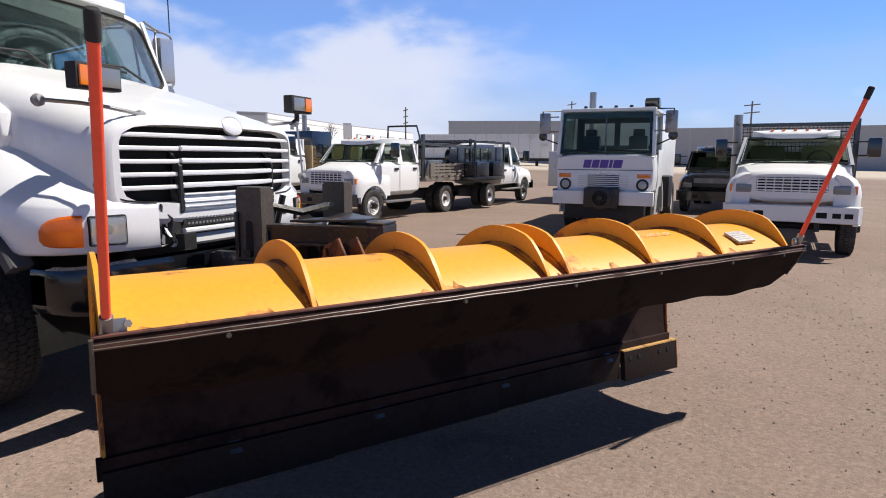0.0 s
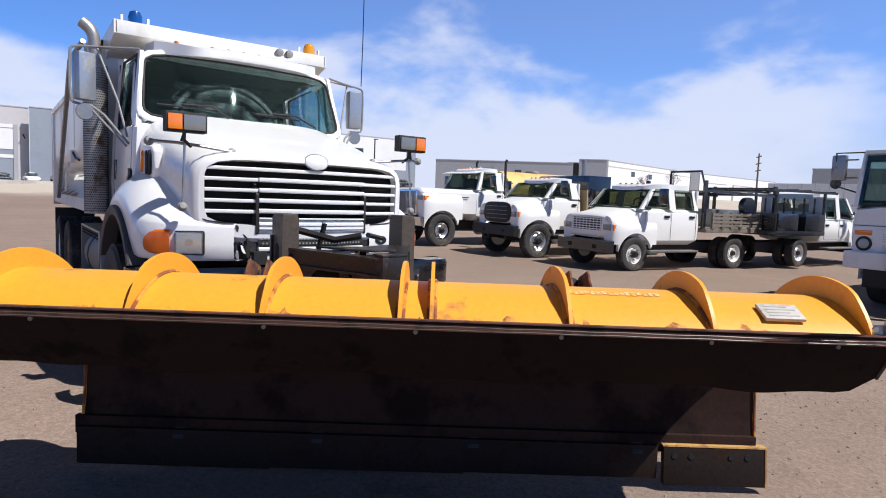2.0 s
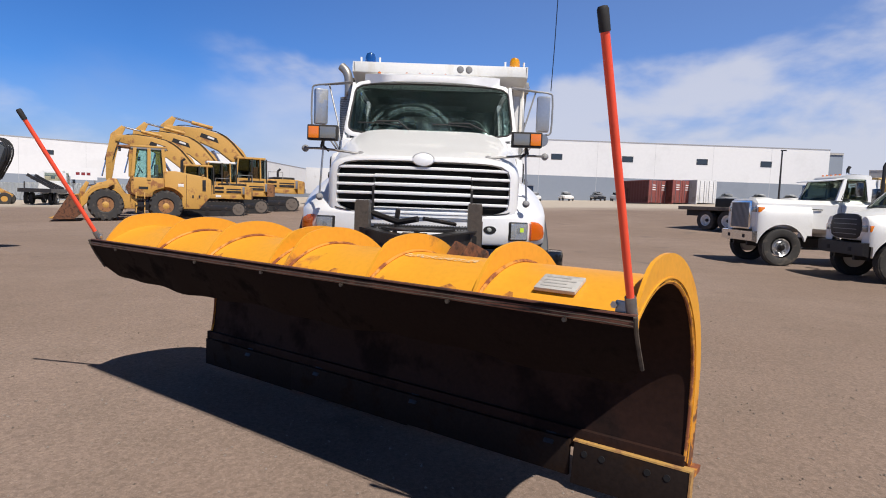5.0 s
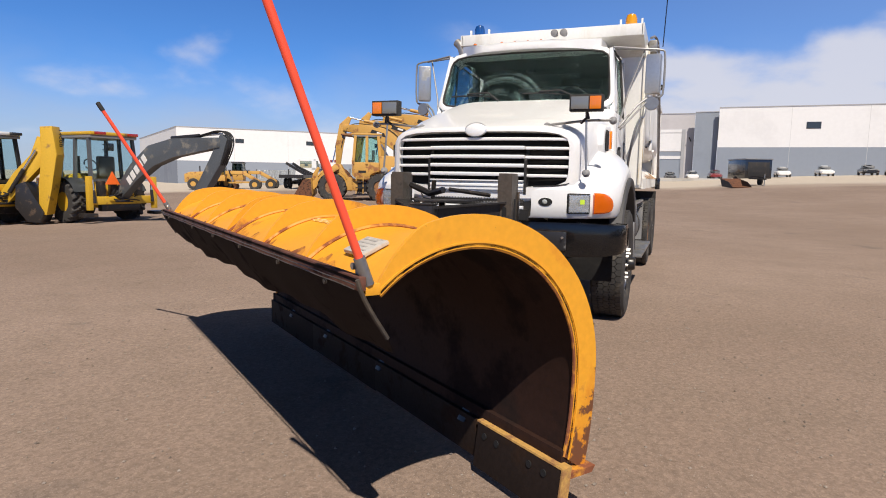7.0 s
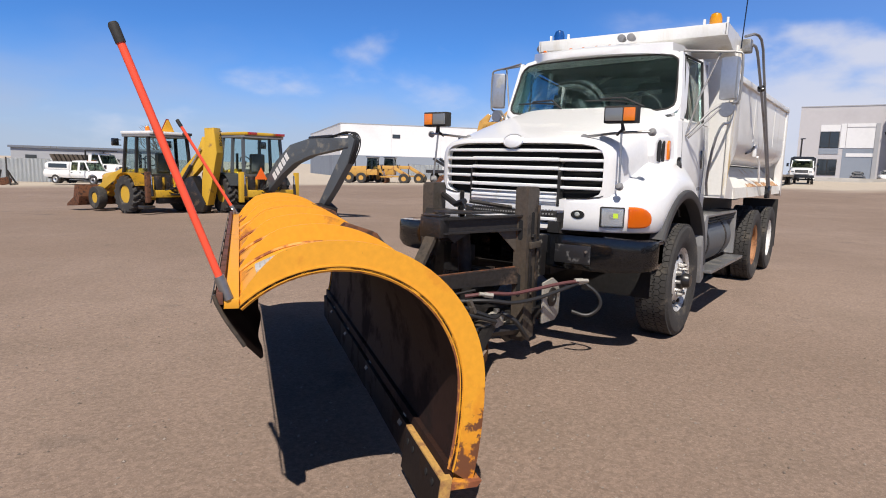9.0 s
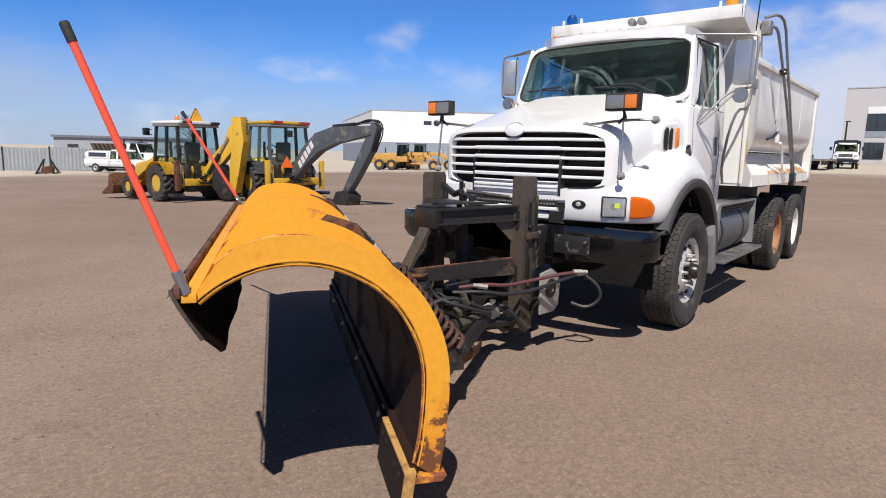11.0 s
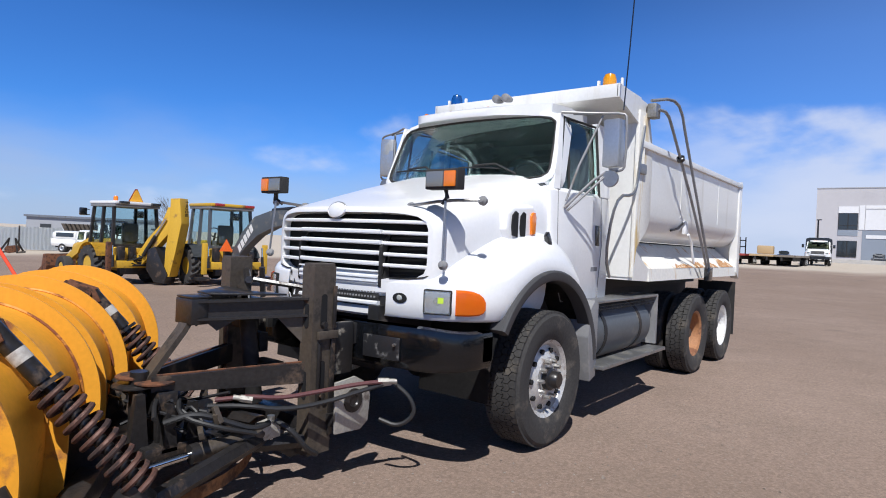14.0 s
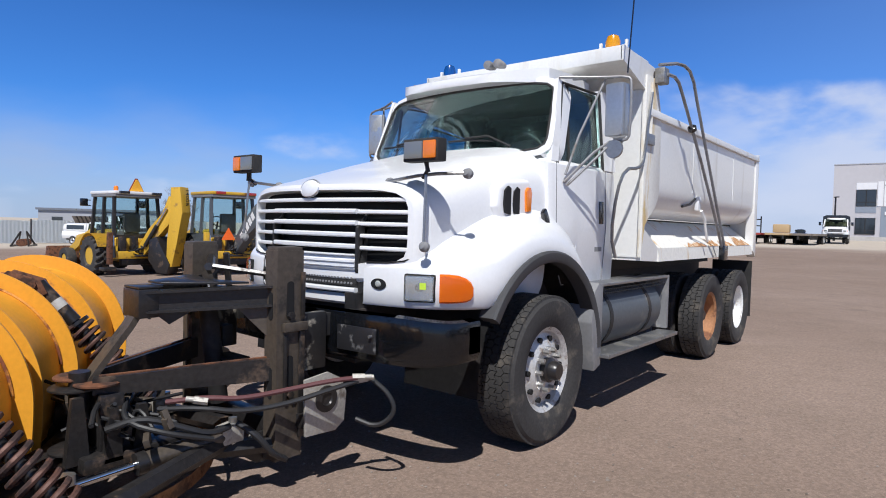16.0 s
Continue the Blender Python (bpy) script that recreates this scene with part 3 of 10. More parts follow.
inner = sup(0.80, 0.240, 0, 1.528, 6.5, 0.003)
inner2 = sup(0.79, 0.230, 0, 1.528, 6.5, -0.11)
loft(bm, [rings[0], inner, inner2], True, False)
part("hood", bow(bm), WHITE, truck, "glossy white sloping hood")
# a near-black sheet stands for the shaded depth behind the grille bars
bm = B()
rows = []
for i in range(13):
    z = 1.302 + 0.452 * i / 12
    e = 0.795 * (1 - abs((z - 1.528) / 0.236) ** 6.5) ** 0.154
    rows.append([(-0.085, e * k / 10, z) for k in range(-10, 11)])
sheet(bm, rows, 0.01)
part("grille_backing", bow(bm), DARK, truck, "near-black sheet for the shaded grille opening")


def grille_bar(y0, y1, z0, z1, x0, x1, material, name="grille_bar", label=""):
    n = 12
    bm = B()
    ys = [y0 + (y1 - y0) * i / n for i in range(n + 1)]
    e = (z1 - z0) * 0.25
    loft(bm, [[(x0, y, z0 + e), (x1 - e, y, z0), (x1, y, z0 + e), (x1, y, z1 - e), (x1 - e, y, z1), (x0, y, z1 - e * 0.3)] for y in ys])
    return part(name, bow(bm), material, truck, label)


for k in range(1, 6):
    z0 = 1.768 - 0.078 * k
    f = abs((z0 + 0.012 - 1.528) / 0.24)
    e = 0.795 * (1 - min(0.995, f) ** 6.5) ** 0.154
    if k == 1:
        grille_bar(-e, e, z0, z0 + 0.027, -0.045, -0.006, WHITE)
        continue
    for s in (-1, 1):
        grille_bar(*sorted((s * 0.44, s * e)), z0, z0 + 0.027, -0.045, -0.006, WHITE)
for k in range(4):
    z0 = 1.612 - 0.076 * k
    grille_bar(-0.435, 0.435, z0, z0 + 0.032, -0.028, 0.014, GRILLEWHITE)
for s in (-1, 1):
    grille_bar(s * 0.447 - 0.010, s * 0.447 + 0.010, 1.10, 1.66, -0.08, 0.012, FRAMEB, "grille_guard")
# insert panel hanging below the grille
for z0, z1, x1, mt, nm in ((1.225, 1.338, 0.016, GRILLEWHITE, "insert_panel"), (1.338, 1.350, 0.022, GRILLEWHITE, "insert_ridge"), (1.262, 1.268, 0.022, SILVER, "insert_ridge"), (1.292, 1.298, 0.022, SILVER, "insert_ridge"), (1.135, 1.215, -0.005, RUBBER, "insert_mesh"), (1.098, 1.130, 0.014, GRILLEWHITE, "insert_ridge")):
    grille_bar(-0.435, 0.435, z0, z1, -0.06, x1, mt, nm)
bm = B()
for j in range(2):
    for i in range(30):
        y = -0.40 + 0.8 * i / 29
        cyl(bm, (-0.01, y, 1.158 + 0.034 * j), (0.0, y, 1.158 + 0.034 * j), 0.008, n=6)
tagged(part("insert_hole", bow(bm), GREY, truck), kind="stuff")
bm = B()
lathe(bm, (-0.016, 0, 1.780), (1, 0, 0.25), [(0.001, 0), (0.06, 0.0), (0.062, 0.012), (0.05, 0.022), (0.001, 0.024)], 26)
for v in bm.verts:
    v.co.y *= 1.55
part("emblem", bm, GRILLEWHITE, truck, "plain oval white badge")
bm = B()
lathe(bm, (-0.016, 0, 1.780), (1, 0, 0.25), [(0.064, 0), (0.066, 0.012), (0.060, 0.018), (0.058, 0.012)], 26)
for v in bm.verts:
    v.co.y *= 1.55
part("emblem_rim", bm, SILVER, truck)
# lower fascia between the lamps
bm = B()
loft(bm, [sup(0.52, 0.13, 0, 1.14, 6, -0.06), sup(0.54, 0.14, 0, 1.14, 6, -0.09), sup(0.56, 0.15, 0, 1.14, 6, -0.25)], True, True)
part("front_fascia", bm, FRAMEB, truck)
bm = B()
lathe(bm, (-0.070, 0.62, 1.17), (1, 0.25, 0), [(0.001, 0), (0.032, 0.0), (0.036, 0.012), (0.029, 0.014), (0.001, 0.006)], 18)
for v in bm.verts:
    v.co.y = 0.62 + (v.co.y - 0.62) * 1.7
part("fog_opening", bm, DARK, truck)
bm = B()
lathe(bm, (-0.060, 0.62, 1.17), (1, 0.25, 0), [(0.001, 0), (0.024, 0.0), (0.015, 0.01), (0.001, 0.012)], 12)
part("fog_lamp", bm, CLEARL, truck)
# white strip under the insert, and the broken corner of the fascia on the right side
grille_bar(-0.50, 0.45, 1.015, 1.085, -0.09, -0.012, WHITE, "fascia_strip", "white fascia strip")
random.seed(21)
# a dark plate, set back, draws the hole's dark inside
bm = B()
ext(bm, [(-0.64, 1.05), (-0.44, 1.05), (-0.44, 1.29), (-0.64, 1.29)], "x", -0.16, -0.12)
part("broken_fascia", bm, FRAMEB, truck, "dark plate set back behind the broken fascia corner")
for i in range(16):
    c = Vector((random.uniform(-0.10, -0.06), random.uniform(-0.605, -0.47), random.uniform(1.06, 1.27)))
    w, h = random.uniform(0.018, 0.038), random.uniform(0.005, 0.014)
    bm = B()
    ext(bm, [(-w, -h), (w * 0.7, -h * 0.6), (w, h * 0.5), (-w * 0.2, h), (-w * 0.8, h * 0.4)], "x", -0.003, 0.003)
    part("torn_shard", shift(bm, Matrix.Translation(c) @ Euler((1.57 + random.uniform(-0.7, 0.7), random.uniform(-0.4, 0.4), random.uniform(-0.5, 0.5))).to_matrix().to_4x4()), (WHITE, FRAMEB, GRILLEWHITE, BRIGHT)[i % 4], truck)
bm = B()
tube(bm, [(-0.08, -0.56, 1.25), (-0.05, -0.52, 1.20), (-0.07, -0.50, 1.12), (-0.04, -0.46, 1.06)], 0.006, 6)
part("hanging_wire", bm, RUBBER, truck)


def fender(s):
    """Rows of (outer x, outer y, shoulder z, inner x, inner y, inner z)."""
    spec = [(-0.050, 0.50, 1.265, -0.070, 0.50, 1.300), (-0.078, 0.68, 1.270, -0.095, 0.66, 1.305), (-0.120, 0.83, 1.275, -0.130, 0.77, 1.320), (-0.175, 0.95, 1.280, -0.180, 0.84, 1.350), (-0.240, 1.04, 1.285, -0.250, 0.86, 1.395), (-0.330, 1.12, 1.290, -0.340, 0.865, 1.450), (-0.45, 1.175, 1.300, -0.46, 0.87, 1.510), (-0.54, 1.195, 1.315, -0.55, 0.87, 1.550), (-0.62, 1.202, 1.34, -0.63, 0.88, 1.585), (-0.74, 1.205, 1.39, -0.74, 0.885, 1.630), (-0.90, 1.205, 1.44, -0.90, 0.89, 1.675), (-1.05, 1.205, 1.465, -1.05, 0.90, 1.700), (-1.20, 1.205, 1.47, -1.20, 0.91, 1.715), (-1.35, 1.205, 1.455, -1.35, 0.92, 1.720), (-1.50, 1.20, 1.42, -1.50, 0.96, 1.690), (-1.62, 1.195, 1.37, -1.62, 1.00, 1.610), (-1.72, 1.19, 1.30, -1.72, 1.00, 1.50), (-1.80, 1.185, 1.21, -1.80, 1.00, 1.37), (-1.86, 1.18, 1.08, -1.86, 1.00, 1.20), (-1.91, 1.17, 0.92, -1.91, 1.00, 1.0)]
    if s < 0:
        spec[0] = (-0.066, 0.605, 1.267, -0.085, 0.590, 1.303)
    bm = B()
    grid = []
    for xo, yo, zs, xi, yi, zi in spec:
        dx = xo + 1.2
        zb = 0.535 + math.sqrt(max(0, 0.79 ** 2 - dx * dx)) if abs(dx) < 0.775 else 0.70
        zb = min(max(zb, 1.03 if xo > -0.58 else 0.70), zs - 0.03)
        p0, p2 = Vector((xi, yi, zi)), Vector((xo, yo, zs))
        p1 = Vector((xo, yo - (yo - yi) * 0.24, zs + (zi - zs) * 0.58))
        row = []
        for t in (0, 0.15, 0.3, 0.45, 0.6, 0.75, 0.9, 1.0):
            row.append(p0 * (1 - t) ** 2 + p1 * (2 * t * (1 - t)) + p2 * t * t)
        mid = (zs + zb) / 2
        d = Vector((0.006, 0.006, 0)) if xo > -0.4 else Vector((0, 0.006, 0))
        row += [Vector((xo, yo, mid)) + d, Vector((xo, yo, zb + 0.02)), Vector((xo - 0.01, yo - 0.02, zb)), Vector((xo - 0.03, yo - 0.09, zb + 0.005))]
        grid.append([(p.x, s * p.y, p.z) for p in row])
    sheet(bm, grid)
    o = part("fender", bm, WHITE, truck, "rounded white front fender", 50)
    bm = B()
    tube(bm, [(xi + 0.012, s * (yi + 0.012), zi + 0.002) for xo, yo, zs, xi, yi, zi in spec[:5]], 0.005, 5)
    part("panel_gap", bm, DARK, truck)
    return o


for s in (-1, 1):
    fender(s)
    # wheel arch lip
    bm = B()
    ringset = []
    for i in range(27):
        a = radians(31 + 145 * i / 26)
        ringset.append([(-1.2 + r * math.cos(a), s * y, 0.535 + r * math.sin(a)) for y, r in ((1.12, 0.775), (1.232, 0.775), (1.240, 0.788), (1.240, 0.842), (1.226, 0.856), (1.12, 0.860))])
    loft(bm, ringset)
    part("wheel_arch_trim", bm, FLARE, truck, "dark grey rubber wheel arch flare")
    # inner wheel well
    bm = B()
    rows = [[(-1.2 + 0.80 * math.cos(radians(a)), s * y, 0.535 + 0.80 * math.sin(radians(a))) for a in range(-5, 191, 15)] for y in (0.55, 1.17)]
    sheet(bm, rows, 0.01)
    part("wheel_well", bm, FRAMEB, truck)
    bm = B()
    ext(bm, [(-1.2 + 0.80 * math.cos(radians(a)), 0.535 + 0.80 * math.sin(radians(a))) for a in range(-5, 191, 15)], "y", s * 0.835, s * 0.845)
    part("splash_shield", bm, FRAMEB, truck)
    # head lamp and turn signal, set into the fender's front
    hm = Matrix.Translation((-0.146, s * 0.895, 1.160)) @ Matrix.Rotation(radians(s * 27), 4, "Z")
    bm = B()
    box(bm, -0.05, 0.012, -0.102, 0.102, -0.088, 0.088, 0.018, hm)
    part("lamp_housing", bm, DARK, truck)
    bm = B()
    box(bm, -0.02, 0.0135, -0.088, 0.088, -0.074, 0.074, 0.010, hm)
    part("reflector", bm, SILVER, truck)
    bm = B()
    box(bm, 0.0145, 0.0215, -0.091, 0.091, -0.077, 0.077, 0.003, hm)
    part("headlamp", bm, HEADLENS, truck, "clear square headlamp")
    if s > 0:
        bm = B()
        box(bm, 0.0217, 0.0230, 0.005, 0.045, -0.005, 0.035, 0, hm)
        part("lot_sticker", bm, STICKLIME, truck, "small lime-yellow sticker")
    bm = B()
    lathe(bm, hm @ Vector((0.0135, 0, 0.005)), hm.to_3x3() @ Vector((1, 0, 0)), [(0.028, 0), (0.024, 0.0008), (0.001, 0.0008)], 20)
    part("bulb_shield", bm, GREY, truck)
    bm = B()
    rows = []
    for x, y, hb, ht in ((-0.222, 1.040, 0.088, 0.090), (-0.258, 1.083, 0.088, 0.090), (-0.300, 1.124, 0.086, 0.084), (-0.340, 1.157, 0.080, 0.066), (-0.366, 1.174, 0.068, 0.042), (-0.380, 1.181, 0.046, 0.012)):
        zc = 1.162 + (ht - hb) / 2
        x, y = x + 0.020, y - 0.030
        rows.append([(x + 0.004, s * y, 1.162 - hb), (x + 0.014, s * (y + 0.009), 1.162 - hb * 0.88), (x + 0.020, s * (y + 0.013), zc), (x + 0.014, s * (y + 0.009), 1.162 + ht * 0.86), (x + 0.004, s * y, 1.162 + ht)])
    sheet(bm, rows, 0.02)
    part("turn_signal", bm, AMBERL, truck, "amber wraparound turn signal")
    # hood-side louvre
    V = Matrix.Translation((-0.10, 0, -0.085))
    bm = B()
    out = [(-0.20, -0.14), (0.17, -0.135), (0.22, -0.05), (0.20, 0.08), (0.13, 0.125), (-0.16, 0.15), (-0.21, 0.10)]
    loft(bm, [[(-0.95 + dx * 1.12, s * 0.93, 1.83 + dz * 1.15) for dx, dz in out], [(-0.95 + dx, s * (0.995 - 0.04 * dx), 1.83 + dz) for dx, dz in out], [(-0.95 + dx * 0.9, s * (1.004 - 0.04 * dx), 1.83 + dz * 0.88) for dx, dz in out]])
    bmesh.ops.bevel(bm, geom=bm.edges[:], offset=0.008, segments=2, profile=0.6, affect="EDGES", clamp_overlap=True)
    part("louvre_surround", shift(bm, V), WHITE, truck)
    for i in range(2):
        bm = B()
        xx = -0.83 - i * 0.115
        ext(bm, [(xx - 0.04, 1.725), (xx + 0.03, 1.735), (xx + 0.042, 1.80), (xx + 0.035, 1.89), (xx - 0.005, 1.925), (xx - 0.04, 1.91)], "y", s * 0.99, s * 1.012)
        part("louvre_slot", shift(bm, V), DARK, truck)
    bm = B()
    ext(bm, [(-1.12, 1.755), (-1.06, 1.75), (-1.05, 1.90), (-1.075, 1.93), (-1.11, 1.93), (-1.13, 1.89)], "y", s * 0.99, s * 1.028, 0.008)
    part("side_marker", shift(bm, V), AMBERL, truck, "amber side marker lamp")
    # hood latch
    bm = B()
    ext(bm, [(-1.36, 1.63), (-1.31, 1.70), (-1.27, 1.66), (-1.32, 1.57), (-1.39, 1.52)], "y", s * 1.07, s * 1.105, 0.01)
    part("hood_latch", bm, BLACK, truck)
    # plow lights on bent rods in front of the hood's side
    L = new("plow_light")
    L.parent = truck
    y = s * 0.93
    bm = B()
    box(bm, -0.165, -0.08, y - 0.138, y + 0.138, 1.930, 2.068, 0.010)
    part("lamp_case", bm, RUBBER, L)
    bm = B()
    yi0, yi1 = (y - 0.124, y + 0.022) if s > 0 else (y - 0.022, y + 0.124)
    box(bm, -0.085, -0.068, yi0, yi1, 1.946, 2.052, 0.008)
    part("clear_lens", bm, WORKLENS, L)
    bm = B()
    ya0, ya1 = (y + 0.030, y + 0.124) if s > 0 else (y - 0.124, y - 0.030)
    box(bm, -0.085, -0.066, ya0, ya1, 1.946, 2.052, 0.008)
    part("amber_lens", bm, AMBERL, L)
    bm = B()
    tube(bm, [(-0.145, y, 1.94), (-0.15, y, 1.88), (-0.17, y - s * 0.05, 1.84)], 0.012)
    tube(bm, [(-0.13, y, 1.94), (-0.14, y + s * 0.02, 1.87)], 0.012)
    part("lamp_bracket", bm, FRAMEB, L)
    bm = B()
    tube(bm, [(-0.16, y - s * 0.33, 1.825), (-0.15, y, 1.86), (-0.28, y + s * 0.19, 1.87)], 0.011, 8, 1)
    part("cross_rod", bm, DULLALU, L)
    bm = B()
    tube(bm, [(-0.14, y, 1.855), (-0.11, y + s * 0.02, 1.44)], 0.009)
    part("drop_rod", bm, DULLALU, L)
    for c in ((-0.175, y - s * 0.34, 1.82), (-0.29, y + s * 0.20, 1.87), (-0.11, y + s * 0.02, 1.42)):
        bm = B()
        lathe(bm, c, (0.6, 0, 0.2), [(0.001, -0.03), (0.03, -0.025), (0.034, 0), (0.022, 0.02), (0.001, 0.025)], 14)
        part("rod_foot", bm, GREY, L)

# bumper
bm = B()
half = [(0.225, 0.0), (0.220, 0.45), (0.185, 0.80), (0.135, 1.07), (0.055, 1.25), (-0.05, 1.31), (-0.22, 1.31)]
path = [(x, -y) for x, y in reversed(half)] + half[1:]
q = [Vector((x, y, 0)) for x, y in path]
for _ in range(2):
    r = [q[0]]
    for a, b in zip(q, q[1:]):
        r += [a.lerp(b, 0.25), a.lerp(b, 0.75)]
    q = r + [q[-1]]
grid = []
for p in q:
    endf = max(0.0, (abs(p.y) - 1.0) / 0.4)
    zb, zt = 0.735 + 0.05 * endf ** 2, 1.015 - 0.02 * endf
    n = Vector((p.x + 0.4, p.y * 0.35, 0)).normalized()
    grid.append([(p.x - n.x * 0.12, p.y - n.y * 0.12, zt), (p.x - n.x * 0.01, p.y - n.y * 0.01, zt), (p.x, p.y, zt - 0.03), (p.x, p.y, zb + 0.05), (p.x - n.x * 0.03, p.y - n.y * 0.03, zb), (p.x - n.x * 0.14, p.y - n.y * 0.14, zb)])
sheet(bm, grid, 0.012)
part("bumper", bm, BUMPERB, truck, "scuffed black curved steel bumper")
for s in (-1, 1):
    bm = B()
    box(bm, -0.006, 0.006, -0.15, 0.15, -0.075, 0.075, 0.008, Matrix.Translation((0.200, s * 0.71, 0.865)) @ Matrix.Rotation(radians(s * 5.5), 4, "Z"))
    part("tow_cover", bm, SCRAPEDBLACK, truck)
    for k in (-1, 1):
        bm = B()
        cyl(bm, (0.195 + k * s * 0.0, s * 0.71 + k * 0.12, 0.895), (0.215, s * 0.71 + k * 0.12, 0.895), 0.010, n=8)
        part("cover_bolt", bm, BRIGHT, truck)

# cab: lower body, roof, pillars, doors
bm = B()
sec = []
for x, low in ((-1.50, 1.40), (-1.53, 1.38), (-1.96, 1.30), (-2.03, 0.98), (-2.68, 0.98), (-2.72, 0.98)):
    f = 0.02 if x in (-1.50, -2.72) else 0
    sec.append([(x, y, z) for y, z in ((-0.97 + f, low), (-1.02 + f, low + 0.12), (-1.035 + f, 1.6), (-1.015 + f, 2.06), (-0.98 + f, 2.10 - f), (0.98 - f, 2.10 - f), (1.015 - f, 2.06), (1.035 - f, 1.6), (1.02 - f, low + 0.12), (0.97 - f, low))])
loft(bm, sec)
part("cab_body", bm, WHITE, truck)
bm = B()
rr = []
for x, zc, w, h in ((-1.455, 2.774, 0.965, 0.020), (-1.460, 2.777, 0.985, 0.034), (-1.49, 2.785, 0.992, 0.042), (-1.58, 2.804, 0.985, 0.048), (-1.70, 2.822, 0.972, 0.060), (-1.80, 2.832, 0.965, 0.072), (-2.2, 2.85, 0.96, 0.072), (-2.6, 2.84, 0.95, 0.07), (-2.72, 2.80, 0.92, 0.05)):
    rr.append(sup(w, h, 0, zc, 4.2, x, 40))
loft(bm, rr)
for v in bm.verts:
    k = max(0.0, min(1.0, (v.co.x + 2.3) / 0.7)) * (v.co.y / 0.95) ** 2
    v.co.x -= 0.055 * k
    v.co.z -= 0.026 * k
part("roof", bm, WHITE, truck, "white roof with a visor over the windscreen")
for s in (-1, 1):
    bm = B()
    loft(bm, [[(-1.54, s * 0.955, 2.08), (-1.54, s * 1.000, 2.08), (-1.635, s * 1.012, 2.08), (-1.635, s * 0.97, 2.08)], [(-1.75, s * 0.893, 2.765), (-1.75, s * 0.925, 2.765), (-1.83, s * 0.94, 2.765), (-1.83, s * 0.905, 2.765)]])
    part("pillar", bm, WHITE, truck)
    bm = B()
    loft(bm, [[(-2.50, s * 0.95, 2.08), (-2.50, s * 1.012, 2.08), (-2.72, s * 1.012, 2.08), (-2.72, s * 0.95, 2.08)], [(-2.50, s * 0.88, 2.80), (-2.50, s * 0.935, 2.80), (-2.72, s * 0.935, 2.80), (-2.72, s * 0.88, 2.80)]])
    part("pillar", bm, WHITE, truck)
bm = B()
box(bm, -2.72, -2.68, -0.96, -0.42, 2.08, 2.80)
box(bm, -2.72, -2.68, 0.42, 0.96, 2.08, 2.80)
box(bm, -2.72, -2.68, -0.42, 0.42, 2.08, 2.25)
box(bm, -2.72, -2.68, -0.42, 0.42, 2.68, 2.80)
part("cab_rear_wall", bm, WHITE, truck)
def screen(u, v, lift=0.0):
    """A point of the curved windscreen's plane: u across from -1 to 1, v up from 0 to 1."""
    w = 0.972 - 0.067 * v
    return Vector((-1.440 - 0.250 * v - 0.10 * u * u + lift, w * u, 2.135 + 0.635 * v + lift * 0.35))


def screen_loop(du, dv, lift, n=64):
    out = []
    for i in range(n):
        t = 6.28319 * i / n
        c, q = math.cos(t), math.sin(t)
        r = (abs(c) ** 9 + abs(q) ** 9) ** (-1 / 9)
        out.append(screen((1 + du) * r * c, 0.5 + (0.5 + dv) * r * q, lift))
    return out


bm = B()
sheet(bm, [[screen(k / 7, f, -0.004) for k in range(-7, 8)] for f in np.linspace(0, 1, 9)], 0.006)
ws = part("windscreen", bm, SCREENGLASS, truck, "tinted curved windscreen with wiped dust arcs")
ws.visible_shadow = False
bm = B()
loft(bm, [screen_loop(-0.018, -0.022, -0.02), screen_loop(-0.018, -0.022, 0.008), screen_loop(0.006, 0.01, 0.014), screen_loop(0.026, 0.05, 0.004), screen_loop(0.036, 0.065, -0.05), screen_loop(0.042, 0.07, -0.16)], True, False)
part("windscreen_surround", bm, WHITE, truck)
bm = B()
edge = screen_loop(-0.024, -0.030, 0.004)
tube(bm, edge + edge[:1], 0.012, 6)
part("windscreen_seal", bm, RUBBER, truck)
